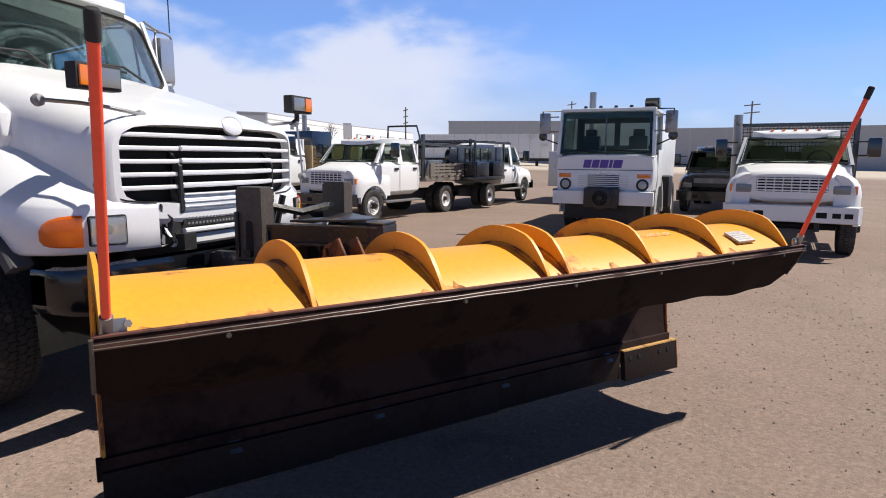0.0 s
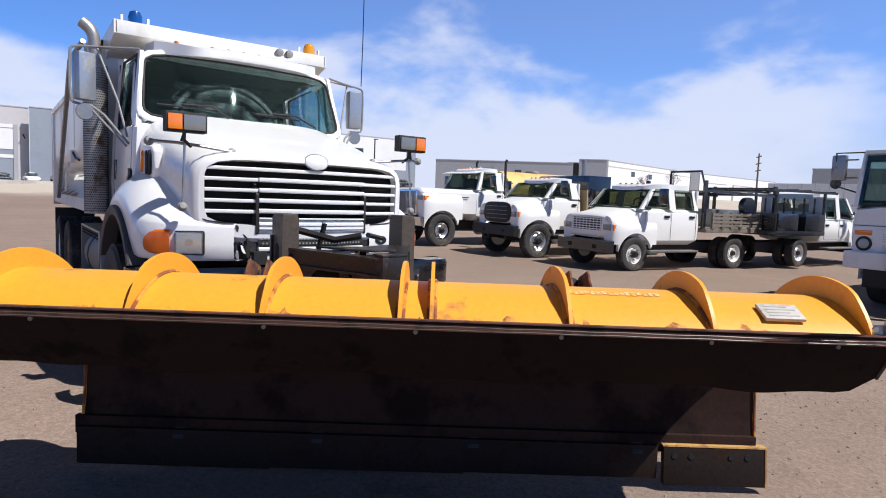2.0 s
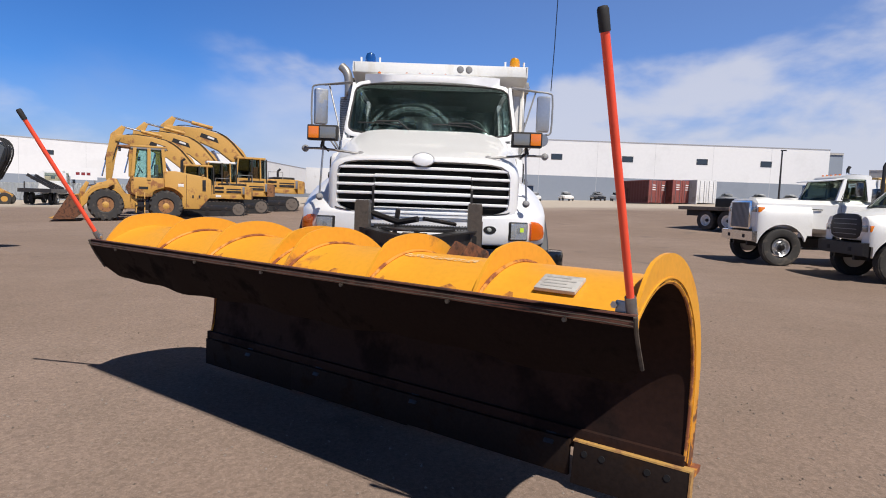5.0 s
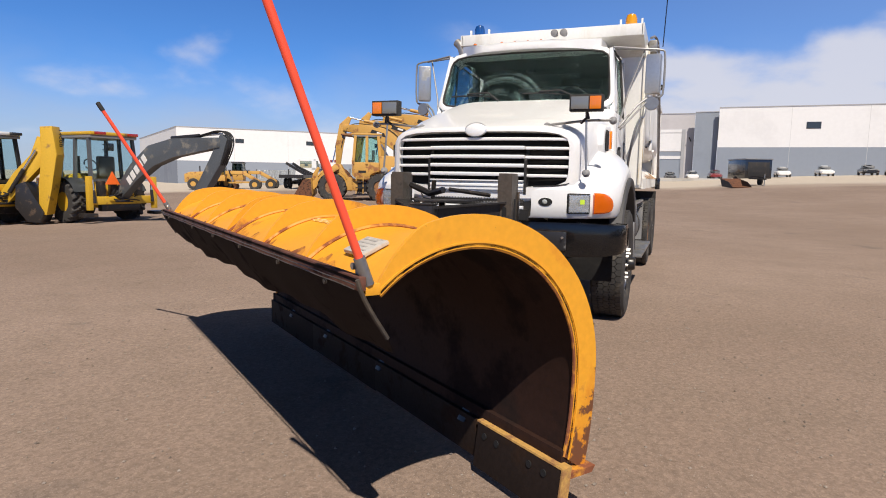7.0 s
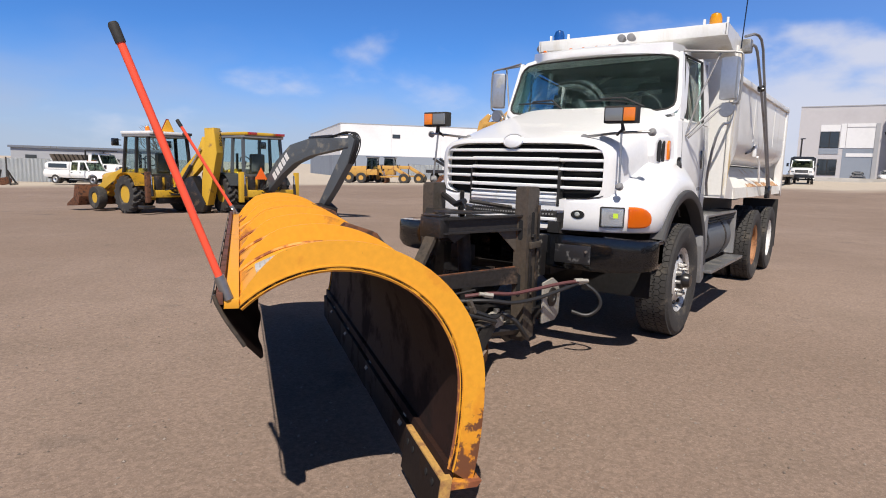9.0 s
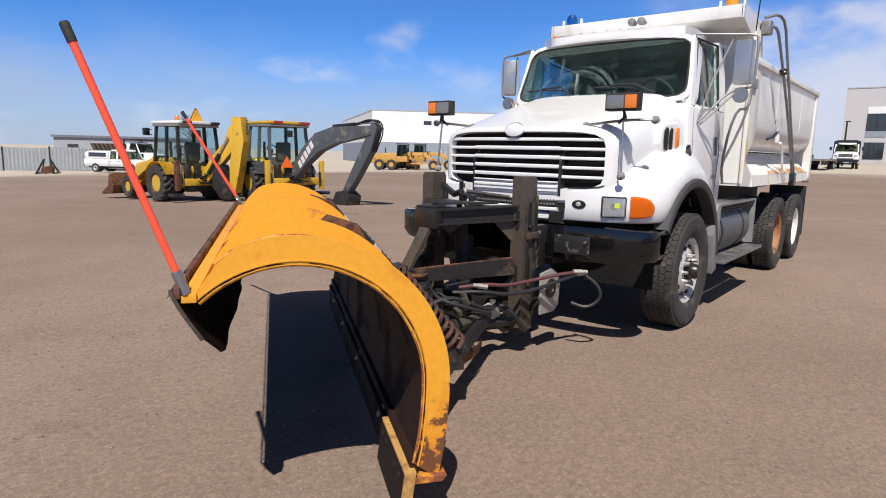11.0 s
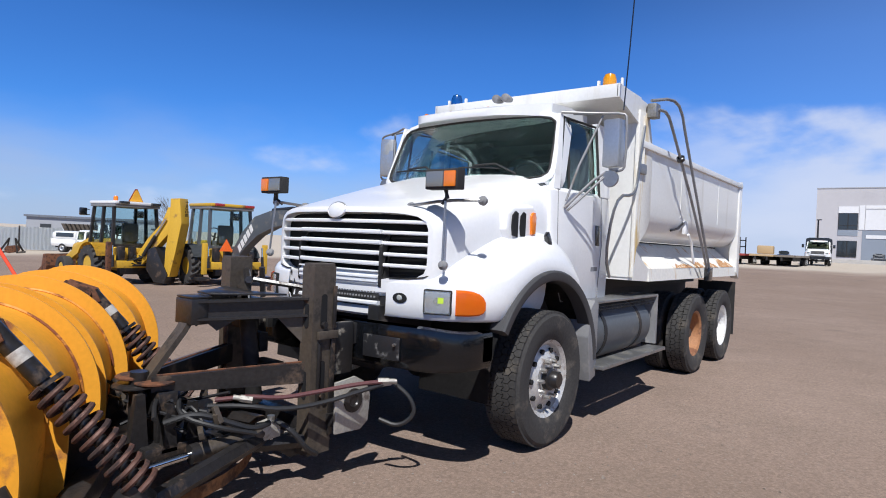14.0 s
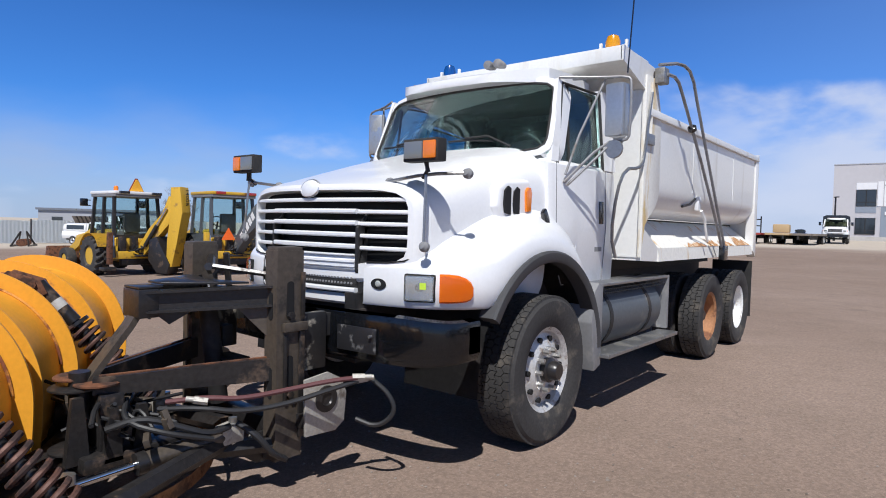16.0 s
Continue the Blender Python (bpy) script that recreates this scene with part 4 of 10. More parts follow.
for s in (-1, 1):
    bm = B()
    ext(bm, [(-1.655, 2.07), (-1.80, 2.72), (-2.48, 2.745), (-2.48, 2.07)], "y", s * 0.975, s * 0.981)
    for v in bm.verts:
        v.co.y -= s * (v.co.z - 2.07) * 0.09
    o = part("side_window", bm, GLASS, truck)
    o.visible_shadow = False
    bm = B()
    loop = [(-1.645, 2.06), (-1.795, 2.735), (-2.49, 2.76), (-2.49, 2.06)]
    tube(bm, [(x, s * (0.995 - (z - 2.07) * 0.09), z) for x, z in loop + loop[:1]], 0.014, 6)
    tube(bm, [(-1.86, s * (0.985), 2.07), (-1.90, s * 0.925, 2.73)], 0.012, 6)
    part("window_frame", bm, RUBBER, truck)
    # door seams, handle and badge
    bm = B()
    tube(bm, [(-1.60, s * 1.012, 2.08), (-1.585, s * 1.036, 1.6), (-1.60, s * 1.03, 1.28), (-1.72, s * 1.022, 1.10), (-2.47, s * 1.022, 1.10), (-2.50, s * 1.036, 1.6), (-2.50, s * 1.012, 2.08)], 0.005, 5)
    part("door_seam", bm, GREY, truck)
    bm = B()
    box(bm, -2.45, -2.36, s * 1.030 - 0.012, s * 1.030 + 0.012, 1.60, 1.80, 0.012)
    part("door_handle", bm, BLACK, truck, "black recessed door handle")
    bm = B()
    box(bm, -2.44, -2.30, s * 1.024 - 0.006, s * 1.024 + 0.006, 1.36, 1.40)
    part("door_plate", bm, GREY, truck)
    # mirror on tube arms
    M = new("mirror")
    M.parent = truck
    bm = B()
    box(bm, -2.02, -1.90, s * 1.34 - 0.078, s * 1.34 + 0.078, 2.29, 2.71, 0.025)
    TURN = Matrix.Translation((-1.96, s * 1.34, 0)) @ Matrix.Rotation(radians(24 if s < 0 else -6), 4, "Z") @ Matrix.Translation((1.96, -s * 1.34, 0))
    shift(bm, TURN)
    part("mirror_case", bm, GREYCASE, M, "bright metal mirror housing")
    bm = B()
    box(bm, -2.03, -2.018, s * 1.34 - 0.072, s * 1.34 + 0.072, 2.32, 2.68)
    part("mirror_glass", shift(bm, TURN), MIRROR, M)
    bm = B()
    tube(bm, [(-1.75, s * 0.93, 2.77), (-1.92, s * 1.22, 2.765), (-1.96, s * 1.42, 2.755), (-1.96, s * 1.452, 2.72), (-1.96, s * 1.452, 2.30), (-1.96, s * 1.42, 2.255), (-1.94, s * 1.25, 2.25), (-1.70, s * 1.03, 1.92)], 0.0115, 8, 1)
    tube(bm, [(-1.95, s * 0.95, 2.79), (-1.96, s * 1.30, 2.76)], 0.010)
    tube(bm, [(-1.95, s * 1.24, 2.76), (-1.80, s * 1.10, 2.30), (-1.70, s * 1.04, 1.98)], 0.010)
    tube(bm, [(-1.95, s * 1.32, 2.25), (-1.74, s * 1.04, 1.90)], 0.010)
    part("mirror_arm", bm, ARMGREY, M)
    bm = B()
    lathe(bm, (-1.93, s * 1.34, 2.19), (1, 0, 0), [(0.001, -0.05), (0.05, -0.04), (0.075, 0.0), (0.07, 0.015), (0.001, 0.015)], 20)
    part("spot_mirror", bm, DULLALU, M)
# wipers
for u0, u1, u2 in ((-0.86, -0.34, -0.24), (0.03, 0.50, 0.68)):
    bm = B()
    tube(bm, [screen(u2, 0.09, 0.03), screen(u1 - 0.04, 0.235, 0.045), screen((u0 + u1) / 2 - 0.05, 0.235, 0.03)], 0.010, 6)
    tube(bm, [screen(u0, 0.215, 0.018), screen((u0 + u1) / 2, 0.215, 0.020), screen(u1, 0.185, 0.018)], 0.009, 6)
    part("wiper", bm, RUBBER, truck)
# roof markers and air horns
for y in (-0.62, -0.30, -0.15, 0.0, 0.15):
    bm = B()
    lathe(bm, (-1.75, y - 0.0, 2.875), (0, 0, 1), [(0.020, 0), (0.019, 0.012), (0.011, 0.02), (0.001, 0.022)], 12)
    for v in bm.verts:
        v.co.x = -1.75 + (v.co.x + 1.75) * 1.6
    part("roof_marker", bm, AMBERL, truck)
for y in (0.32, 0.42):
    bm = B()
    lathe(bm, (-1.62, y, 2.925), (1, 0, 0), [(0.022, -0.10), (0.034, -0.05), (0.040, 0.0), (0.034, 0.022), (0.001, 0.03)], 16)
    part("air_horn", bm, GREY, truck)
# cab inside
bm = B()
box(bm, -2.66, -1.55, -0.93, 0.93, 1.95, 2.0)
box(bm, -1.80, -1.52, -0.92, 0.92, 1.98, 2.16, 0.04)
part("dashboard", bm, INTERIOR, truck)
for y in (-0.48, 0.48):
    bm = B()
    box(bm, -2.62, -2.46, y - 0.25, y + 0.25, 1.95, 2.58, 0.06)
    box(bm, -2.55, -2.1, y - 0.26, y + 0.26, 1.90, 2.04, 0.05)
    part("seat", bm, SEAT, truck)
bm = B()
tube(bm, circle((-1.93, 0.48, 2.22), (0, 1, 0), (0.35, 0, 0.94), 0.21, 24) + [Vector((-1.93, 0.69, 2.22))], 0.016, 6)
cyl(bm, (-1.93, 0.48, 2.22), (-1.75, 0.48, 2.05), 0.03)
part("steering_wheel", bm, INTERIOR, truck)
for y0, y1, z0, z1 in ((-0.95, -0.43, 2.0, 2.76), (0.43, 0.95, 2.0, 2.76), (-0.43, 0.43, 2.0, 2.26), (-0.43, 0.43, 2.67, 2.76)):
    bm = B()
    box(bm, -2.672, -2.66, y0, y1, z0, z1)
    part("rear_trim", bm, INTERIOR, truck)
for s in (-1, 1):
    bm = B()
    ext(bm, [(-2.66, 2.0), (-2.50, 2.0), (-2.50, 2.76), (-2.66, 2.76)], "y", s * 0.86, s * 0.872)
    part("quarter_trim", bm, INTERIOR, truck)
bm = B()
ext(bm, [(0.095, -0.05), (0.16, -0.05), (0.16, 0.05), (0.095, 0.05)], "z", 2.30, 2.33)
shift(bm, Matrix.Translation((-2.0, 0, 0.30)))
part("cabin_mirror", bm, INTERIOR, truck)
bm = B()
box(bm, -2.66, -1.90, -0.86, 0.86, 2.745, 2.765)
part("headliner", bm, INTERIOR, truck)
# antenna beside the left mirror
bm = B()
tube(bm, [(-1.95, 1.42, 2.78), (-1.97, 1.44, 3.3), (-2.02, 1.47, 4.4)], 0.006, 5)
part("antenna", bm, BLACK, truck, "thin black whip antenna")

# exhaust stack behind the right door
bm = B()
cyl(bm, (-2.825, -1.15, 1.25), (-2.825, -1.15, 2.75), 0.112, n=24)
part("stack_shield", bm, STACKBROWN, truck, "perforated metal exhaust guard")
bm = B()
for k in range(62):
    for i in range(36):
        a = 6.28319 * (i + 0.5 * (k % 2)) / 36
        if math.cos(a) < -0.4:
            continue
        p = Vector((-2.825 + 0.111 * math.cos(a), -1.15 + 0.111 * math.sin(a), 1.28 + k * 0.0235))
        d = Vector((math.cos(a), math.sin(a), 0))
        cyl(bm, p, p + d * 0.003, 0.0066, n=5)
tagged(part("guard_hole", bm, DARK, truck), kind="stuff")
bm = B()
tube(bm, [(-2.825, -1.15, 2.7), (-2.825, -1.15, 2.98), (-2.83, -1.18, 3.10), (-2.86, -1.26, 3.17)], 0.058, 14, 2)
part("exhaust_pipe", bm, STACKBROWN, truck)

# chassis, tank, steps
bm = B()
for s in (-1, 1):
    box(bm, -7.2, 0.0, s * 0.43 - 0.05, s * 0.43 + 0.05, 0.83, 1.10)
for x in (-1.2, -5.3, -6.67):
    cyl(bm, (x, -0.95, 0.53), (x, 0.95, 0.53), 0.09)
    lathe(bm, (x, 0, 0.53), (0, 1, 0), [(0.08, -0.3), (0.2, -0.12), (0.2, 0.12), (0.08, 0.3)], 16)
box(bm, -1.4, -0.1, -0.38, 0.38, 0.62, 1.05)
box(bm, -2.7, -1.4, -0.40, 0.40, 0.60, 1.0)
part("chassis", bm, FRAMEB, truck)
for s in (-1, 1):
    bm = B()
    cyl(bm, (-2.08, s * 0.90, 0.78), (-3.55, s * 0.90, 0.78), 0.29, n=28)
    part("fuel_tank", bm, DEEREGREY, truck, "dull dark grey metal cylindrical fuel tank")
    for x in (-2.35, -3.25):
        bm = B()
        lathe(bm, (x, s * 0.90, 0.78), (1, 0, 0), [(0.293, -0.03), (0.297, -0.03), (0.297, 0.03), (0.293, 0.03)], 28)
        part("tank_strap", bm, FRAMEB, truck)
    bm = B()
    box(bm, -3.70, -2.00, s * 1.06 - 0.14, s * 1.06 + 0.14, 1.075, 1.10, 0.006)
    part("upper_step", bm, DULLALU, truck)
    bm = B()
    box(bm, -3.70, -2.02, s * 1.22 - 0.10, s * 1.22 + 0.10, 0.50, 0.535, 0.006)
    part("lower_step", bm, DULLALU, truck)
    bm = B()
    for i in range(40):
        x = -2.02 - 1.6 * (i + 0.5) / 40
        for row in range(2):
            cyl(bm, (x, s * 1.195, 1.045 - row * 0.03), (x, s * 1.2, 1.045 - row * 0.03), 0.009, n=6)
    tagged(part("step_perforation", bm, DARK, truck), kind="stuff")
    bm = B()
    ext(bm, [(-1.93, 0.40), (-2.05, 0.44), (-2.06, 1.09), (-1.98, 1.12), (-1.90, 1.05), (-1.86, 0.80)], "y", s * 0.95, s * 1.235, 0.01)
    part("step_bracket", bm, GREY, truck)
    bm = B()
    box(bm, -3.74, -3.70, s * 0.9, s * 1.2, 0.55, 1.10)
    part("step_end", bm, GREY, truck)
    # wheels
    wheel(truck, -1.2, s * 1.095, 0.535, TYRE_BIG, RIM_FRONT, 0.115, True, s)
    wheel(truck, -5.30, s * 1.085, 0.52, TYRE_DRIVE, RIM_DRIVE_RUST, -0.06, False, s, 1.0, True)
    wheel(truck, -6.67, s * 1.085, 0.52, TYRE_DRIVE, RIM_DRIVE_WHITE, -0.06, False, s, 1.0, True)
    bm = B()
    box(bm, -7.36, -7.34, s * 0.92 - 0.28, s * 0.92 + 0.28, 0.32, 1.15)
    part("mud_flap", bm, RUBBER, truck)

# dump body
bx0, bx1 = -2.98, -7.42
bm = B()
for s in (-1, 1):
    prof = [(1.165, 2.66)] + [(0.90 + 0.265 * math.cos(radians(k)), 1.98 + 0.265 * math.sin(radians(k))) for k in range(0, -91, -15)]
    prof += [(0.90 + 0.295 * math.cos(radians(k)), 1.98 + 0.295 * math.sin(radians(k))) for k in range(-90, 1, 10)] + [(1.195, 2.66)]
    ext(bm, [(s * y, z) for y, z in prof], "x", bx0, bx1)
part("bed_side", bm, BEDWHITE, truck, "white dump bed side with dents and rust streaks")
for s in (-1, 1):
    bm = B()
    box(bm, bx1, bx0, s * 1.18 - 0.05, s * 1.18 + 0.05, 2.63, 2.70, 0.01)
    part("top_rail", bm, BEDWHITE, truck)
    bm = B()
    ext(bm, [(s * 0.84, 1.68), (s * 1.19, 1.385), (s * 1.205, 1.25), (s * 1.19, 1.25), (s * 1.17, 1.37), (s * 0.82, 1.66)], "x", bx0 - 0.42, bx1 + 0.1)
    part("lower_rail", bm, RUSTRAIL, truck, "white lower rail streaked with rust")
    random.seed(31)
    for x0, x1, h0 in ((-4.35, -5.05, 0.16), (-5.15, -5.60, 0.30), (-5.65, -6.30, 0.20), (-6.40, -7.20, 0.34)):
        grid = []
        for i in range(15):
            f = i / 14
            h = (0.02 + h0 * random.uniform(0.35, 1.0)) * min(1, 6 * f, 6 * (1 - f)) + 0.02
            grid.append([(x0 + (x1 - x0) * f, s * (1.193 - 0.35 * h * k / 3), 1.389 + 0.295 * h * k / 3) for k in range(4)] )
        bm = B()
        sheet(bm, grid)
        part("rust_stain", bm, RUSTSTAIN, truck, "orange rust along the rail's outer edge")
    bm = B()
    ext(bm, [(bx0 + 0.02, 1.27), (bx0 - 0.42, 1.25), (bx0 - 0.42, 1.385), (bx0 + 0.02, 1.60)], "y", s * 0.80, s * 1.19)
    part("rail_end", bm, BEDWHITE, truck)
    bm = B()
    ext(bm, [(bx0 + 0.06, 1.30), (bx0 + 0.06, 3.0), (bx0 - 0.20, 3.0), (bx0 - 0.34, 2.68), (bx0 - 0.36, 1.98), (bx0 - 0.33, 1.86), (bx0 - 0.25, 1.76), (bx0 - 0.10, 1.69), (bx0 + 0.0, 1.60)], "y", s * 1.165, s * 1.205, 0.006)
    part("corner_post", bm, DRIPWHITE, truck, "white front corner post with yellow-brown streaks")
    bm = B()
    ext(bm, [(bx1 + 0.12, 1.30), (bx1 + 0.14, 2.70), (bx1 - 0.04, 2.74), (bx1 - 0.04, 1.2)], "y", s * 1.10, s * 1.215, 0.006)
    part("rear_post", bm, BEDWHITE, truck)
    bm = B()
    box(bm, -4.64, -4.54, s * 1.18, s * 1.225, 1.80, 1.96, 0.01)
    tube(bm, [(-4.60, s * 1.24, 1.80), (-4.72, s * 1.25, 1.70), (-4.74, s * 1.25, 1.62), (-4.85, s * 1.25, 1.45)], 0.016)
    part("side_latch", bm, OLDWHITE, truck)
    bm = B()
    tube(bm, [(-4.50, s * 1.20, 1.93), (-4.35, s * 1.19, 1.86), (-4.15, s * 1.17, 1.83)], 0.014)
    part("latch_handle", bm, GRIME, truck)
    bm = B()
    box(bm, bx0 - 0.12, bx0 + 0.05, s * 1.20, s * 1.235, 2.36, 2.46, 0.01)
    part("switch_box", bm, DULLALU, truck)
    bm = B()
    tube(bm, [(bx0 - 0.05, s * 1.215, 2.42), (bx0 - 0.05, s * 1.215, 2.95)], 0.012, 6)
    part("conduit", bm, DRIPWHITE, truck)
    for x in (-4.4, -6.1):
        bm = B()
        box(bm, x - 0.012, x + 0.012, s * 1.193, s * 1.199, 1.99, 2.63)
        part("panel_seam", bm, BEDWHITE, truck)
bm = B()
box(bm, bx1, bx0, -0.86, 0.86, 1.62, 1.68)
box(bm, bx1 + 0.2, bx0 - 0.2, -0.6, -0.42, 1.12, 1.62)
box(bm, bx1 + 0.2, bx0 - 0.2, 0.42, 0.6, 1.12, 1.62)
part("bed_floor", bm, FRAMEB, truck)
bm = B()
box(bm, bx0 - 0.03, bx0 + 0.03, -1.17, 1.17, 1.30, 2.98)
part("headboard", bm, BEDWHITE, truck)
bm = B()
box(bm, bx1 - 0.03, bx1 + 0.03, -1.14, 1.14, 1.45, 2.66)
part("tailgate", bm, BEDWHITE, truck)
bm = B()
ext(bm, [(-2.40, 3.15), (-2.40, 3.02), (-2.46, 3.0), (bx0 - 0.02, 2.86), (bx0 - 0.02, 2.92), (-2.5, 3.05), (-2.44, 3.07), (-2.44, 3.12), (bx0 - 0.02, 3.10), (bx0 - 0.02, 3.14)], "y", -1.03, 1.18, 0.008)
for s in (-1, 1):
    ext(bm, [(-2.40, 3.15), (-2.40, 3.02), (bx0 - 0.22, 2.78), (bx0 - 0.22, 3.10)], "y", 0.075 + s * 1.09, 0.075 + s * 1.115)
part("cab_shield", bm, BEDWHITE, truck, "white steel cab shield over the roof")
for y, mt, lab in ((-0.83, BLUEL, "blue beacon"), (1.03, YAMBERL, "amber beacon")):
    bm = B()
    lathe(bm, (-2.53, y, 3.14), (0, 0, 1), [(0.075, 0), (0.075, 0.02), (0.068, 0.025), (0.066, 0.09), (0.05, 0.135), (0.02, 0.15), (0.001, 0.151)], 22)
    part("beacon", bm, mt, truck, lab)
for y in (-0.95, -0.71, 0.91, 1.15):
    bm = B()
    box(bm, -2.56, -2.53, y - 0.012, y + 0.012, 3.12, 3.235, 0.004)
    part("beacon_guard", bm, OLDWHITE, truck)
# tarp arms and roller
bm = B()
cyl(bm, (-3.16, -1.15, 3.03), (-3.16, 1.27, 3.03), 0.055, n=16)
part("tarp_roller", bm, FRAMEB, truck)
bm = B()
box(bm, -3.24, -3.10, 1.20, 1.30, 2.95, 3.10, 0.02)
part("tarp_motor", bm, DULLALU, truck)
bm = B()
tube(bm, [(-3.16, 1.30, 3.04), (-3.45, 1.30, 3.06), (-3.62, 1.31, 2.9), (-4.50, 1.32, 2.1), (-5.30, 1.30, 1.36)], 0.017, 8, 1)
tube(bm, [(-3.18, 1.22, 3.14), (-3.75, 1.24, 3.28), (-4.0, 1.27, 3.22), (-4.2, 1.28, 2.9), (-5.38, 1.31, 1.36)], 0.017, 8, 1)
part("tarp_arm", bm, ARMGREY, truck, "grey tubular tarp arms on the bed's side")
bm = B()
lathe(bm, (-3.92, 1.315, 2.63), (-0.7, 0, -0.7), [(0.03, -0.03), (0.045, -0.02), (0.045, 0.02), (0.03, 0.03)], 12)
part("arm_clamp", bm, BLACK, truck)
bm = B()
box(bm, -5.42, -5.26, 1.27, 1.34, 1.22, 1.40, 0.01)
part("arm_foot", bm, BLACK, truck)
bm = B()
tube(bm, [(-3.16, -1.22, 3.04), (-3.60, -1.30, 2.9), (-5.30, -1.30, 1.36)], 0.026, 8)
part("tarp_arm", bm, DULLALU, truck)
bm = B()
tube(bm, [(-3.02, 1.22, 2.85), (-2.95, 1.22, 2.6), (-2.90, 1.21, 2.2), (-2.80, 1.20, 2.12), (-2.55, 1.18, 2.10), (-2.52, 1.12, 1.9), (-2.56, 1.06, 1.5), (-2.7, 1.05, 1.3)], 0.016, 6, 1)
part("tarp_cable", bm, DULLALU, truck)


# ---- the snow plow: s runs along it from its right end, b back from its upper lip ----
PLOW = Matrix(((0.5846, -0.8113, 0, 1.367), (0.8113, 0.5846, 0, -2.177), (0, 0, 1, 0), (0, 0, 0, 1)))
plow = thing("snow_plow", "yellow steel snow plow blade with rusted ribs, lowered to the ground", "snow plow", PLOW)
LEN, CB, CZ, RM, RF = 3.72, 0.42, 0.63, 0.530, 0.622
A0, A1 = 47.0, 224.0


def arc(r, a):
    # below its middle the blade runs down straighter than a circle
    c = a if a < 180 else 180 + (a - 180) * 0.5
    return CB - r * math.cos(radians(c)), CZ + r * math.sin(radians(a))


angs = [A0 + (A1 - A0) * i / 40 for i in range(41)]
ss = [0.0, 0.4, 0.8, 1.2, 1.6, 2.0, 2.4, 2.8, 3.2, LEN]
bm = B()
loft(bm, [[(s, *arc(RM, a)) for a in angs] + [(s, *arc(RM - 0.006, a)) for a in reversed(angs)] for s in ss])
part("moldboard_back", bm, YELLOW, plow, "yellow painted moldboard with rust along the ribs")
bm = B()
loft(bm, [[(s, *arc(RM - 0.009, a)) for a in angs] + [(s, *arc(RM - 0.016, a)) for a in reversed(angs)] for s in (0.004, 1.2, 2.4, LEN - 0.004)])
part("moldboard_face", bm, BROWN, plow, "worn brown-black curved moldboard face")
for s in (0.012, 0.67, 1.21, 1.77, 1.90, 2.47, 3.06, LEN - 0.012):
    end = s < 0.1 or s > 3.6
    bm = B()
    # ribs taper into the lip at the front
    outer = [arc(RM + (RF - RM) * min(1, ((a - A0) + 2) / 26), a) for a in angs]
    inner_r = RM - 0.02 if end else RM - 0.003
    loop = outer + [arc(inner_r, a) for a in reversed(angs)]
    loft(bm, [[(s - 0.008, b, z) for b, z in loop], [(s + 0.008, b, z) for b, z in loop]])
    part("rib", bm, YELLOWEND if s > 3.6 else YELLOW, plow)
    if not end:
        bm = B()
        for d in (-1, 1):
            tube(bm, [(s + d * 0.012, *arc(RM + 0.004, a)) for a in angs[:30]], 0.010, 5)
        part("weld_seam", bm, YRUST, plow)
    else:
        bm = B()
        tube(bm, [(s, *arc(RM - 0.021, a)) for a in angs], 0.0072, 6)
        part("rib_edge", bm, YRUST, plow)
# lip bar and hanging rubber deflector
bm = B()
box(bm, -0.01, LEN + 0.01, 0.012, 0.066, 1.010, 1.046, 0.003)
part("lip", bm, YELLOW, plow)
bm = B()
box(bm, -0.02, LEN + 0.02, -0.012, 0.012, 1.028, 1.072, 0.004)
part("clamp_bar", bm, LIPRUST, plow, "rusty clamp bar along the lip")
bm = B()
rows = []
for i in range(61):
    s = -0.02 + (LEN + 0.04) * i / 60
    e = min(s + 0.02, LEN + 0.02 - s)
    drop = 0.275 if e > 0.08 else 0.19 + 0.085 * (e / 0.08) ** 0.7
    w = 0.008 * math.sin(s * 5.1) + 0.005 * math.sin(s * 13)
    rows.append([(s, -0.016 + (k / 6) * (0.0) + (0.17 + w) * (k / 6 * drop / 0.275) ** 1.3, 1.066 - drop * k / 6 + w * (k > 5)) for k in range(7)])
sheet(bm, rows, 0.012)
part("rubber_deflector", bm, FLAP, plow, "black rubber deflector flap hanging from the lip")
for e in (0, -1):
    bm = B()
    tube(bm, [(p[0] + (0.004 if e else -0.004), p[1] - 0.004, p[2]) for p in rows[e]], 0.0075, 6)
    part("flap_edge", bm, POSTST, plow, "pale frayed edge of the flap")
# two thin lines, lighter than the rubber, drawn for the edge's highlight
bm = B()
for k in range(2):
    pts = [(-0.02 + (LEN + 0.04) * i / 80, -0.026 - 0.003 * k, 1.05 - 0.012 * k + 0.001 * math.sin(i * 0.9 + k)) for i in range(81)]
    tube(bm, pts, 0.0022, 4)
part("edge_highlight", bm, POSTST, plow, "thin line drawn for the highlight along the flap's edge")
for s in (0.35, 1.25, 1.84, 2.41, 3.0, 3.5):
    bm = B()
    cyl(bm, (s, -0.02, 1.025), (s, -0.030, 1.025), 0.009, n=8)
    part("flap_bolt", bm, POSTST, plow)
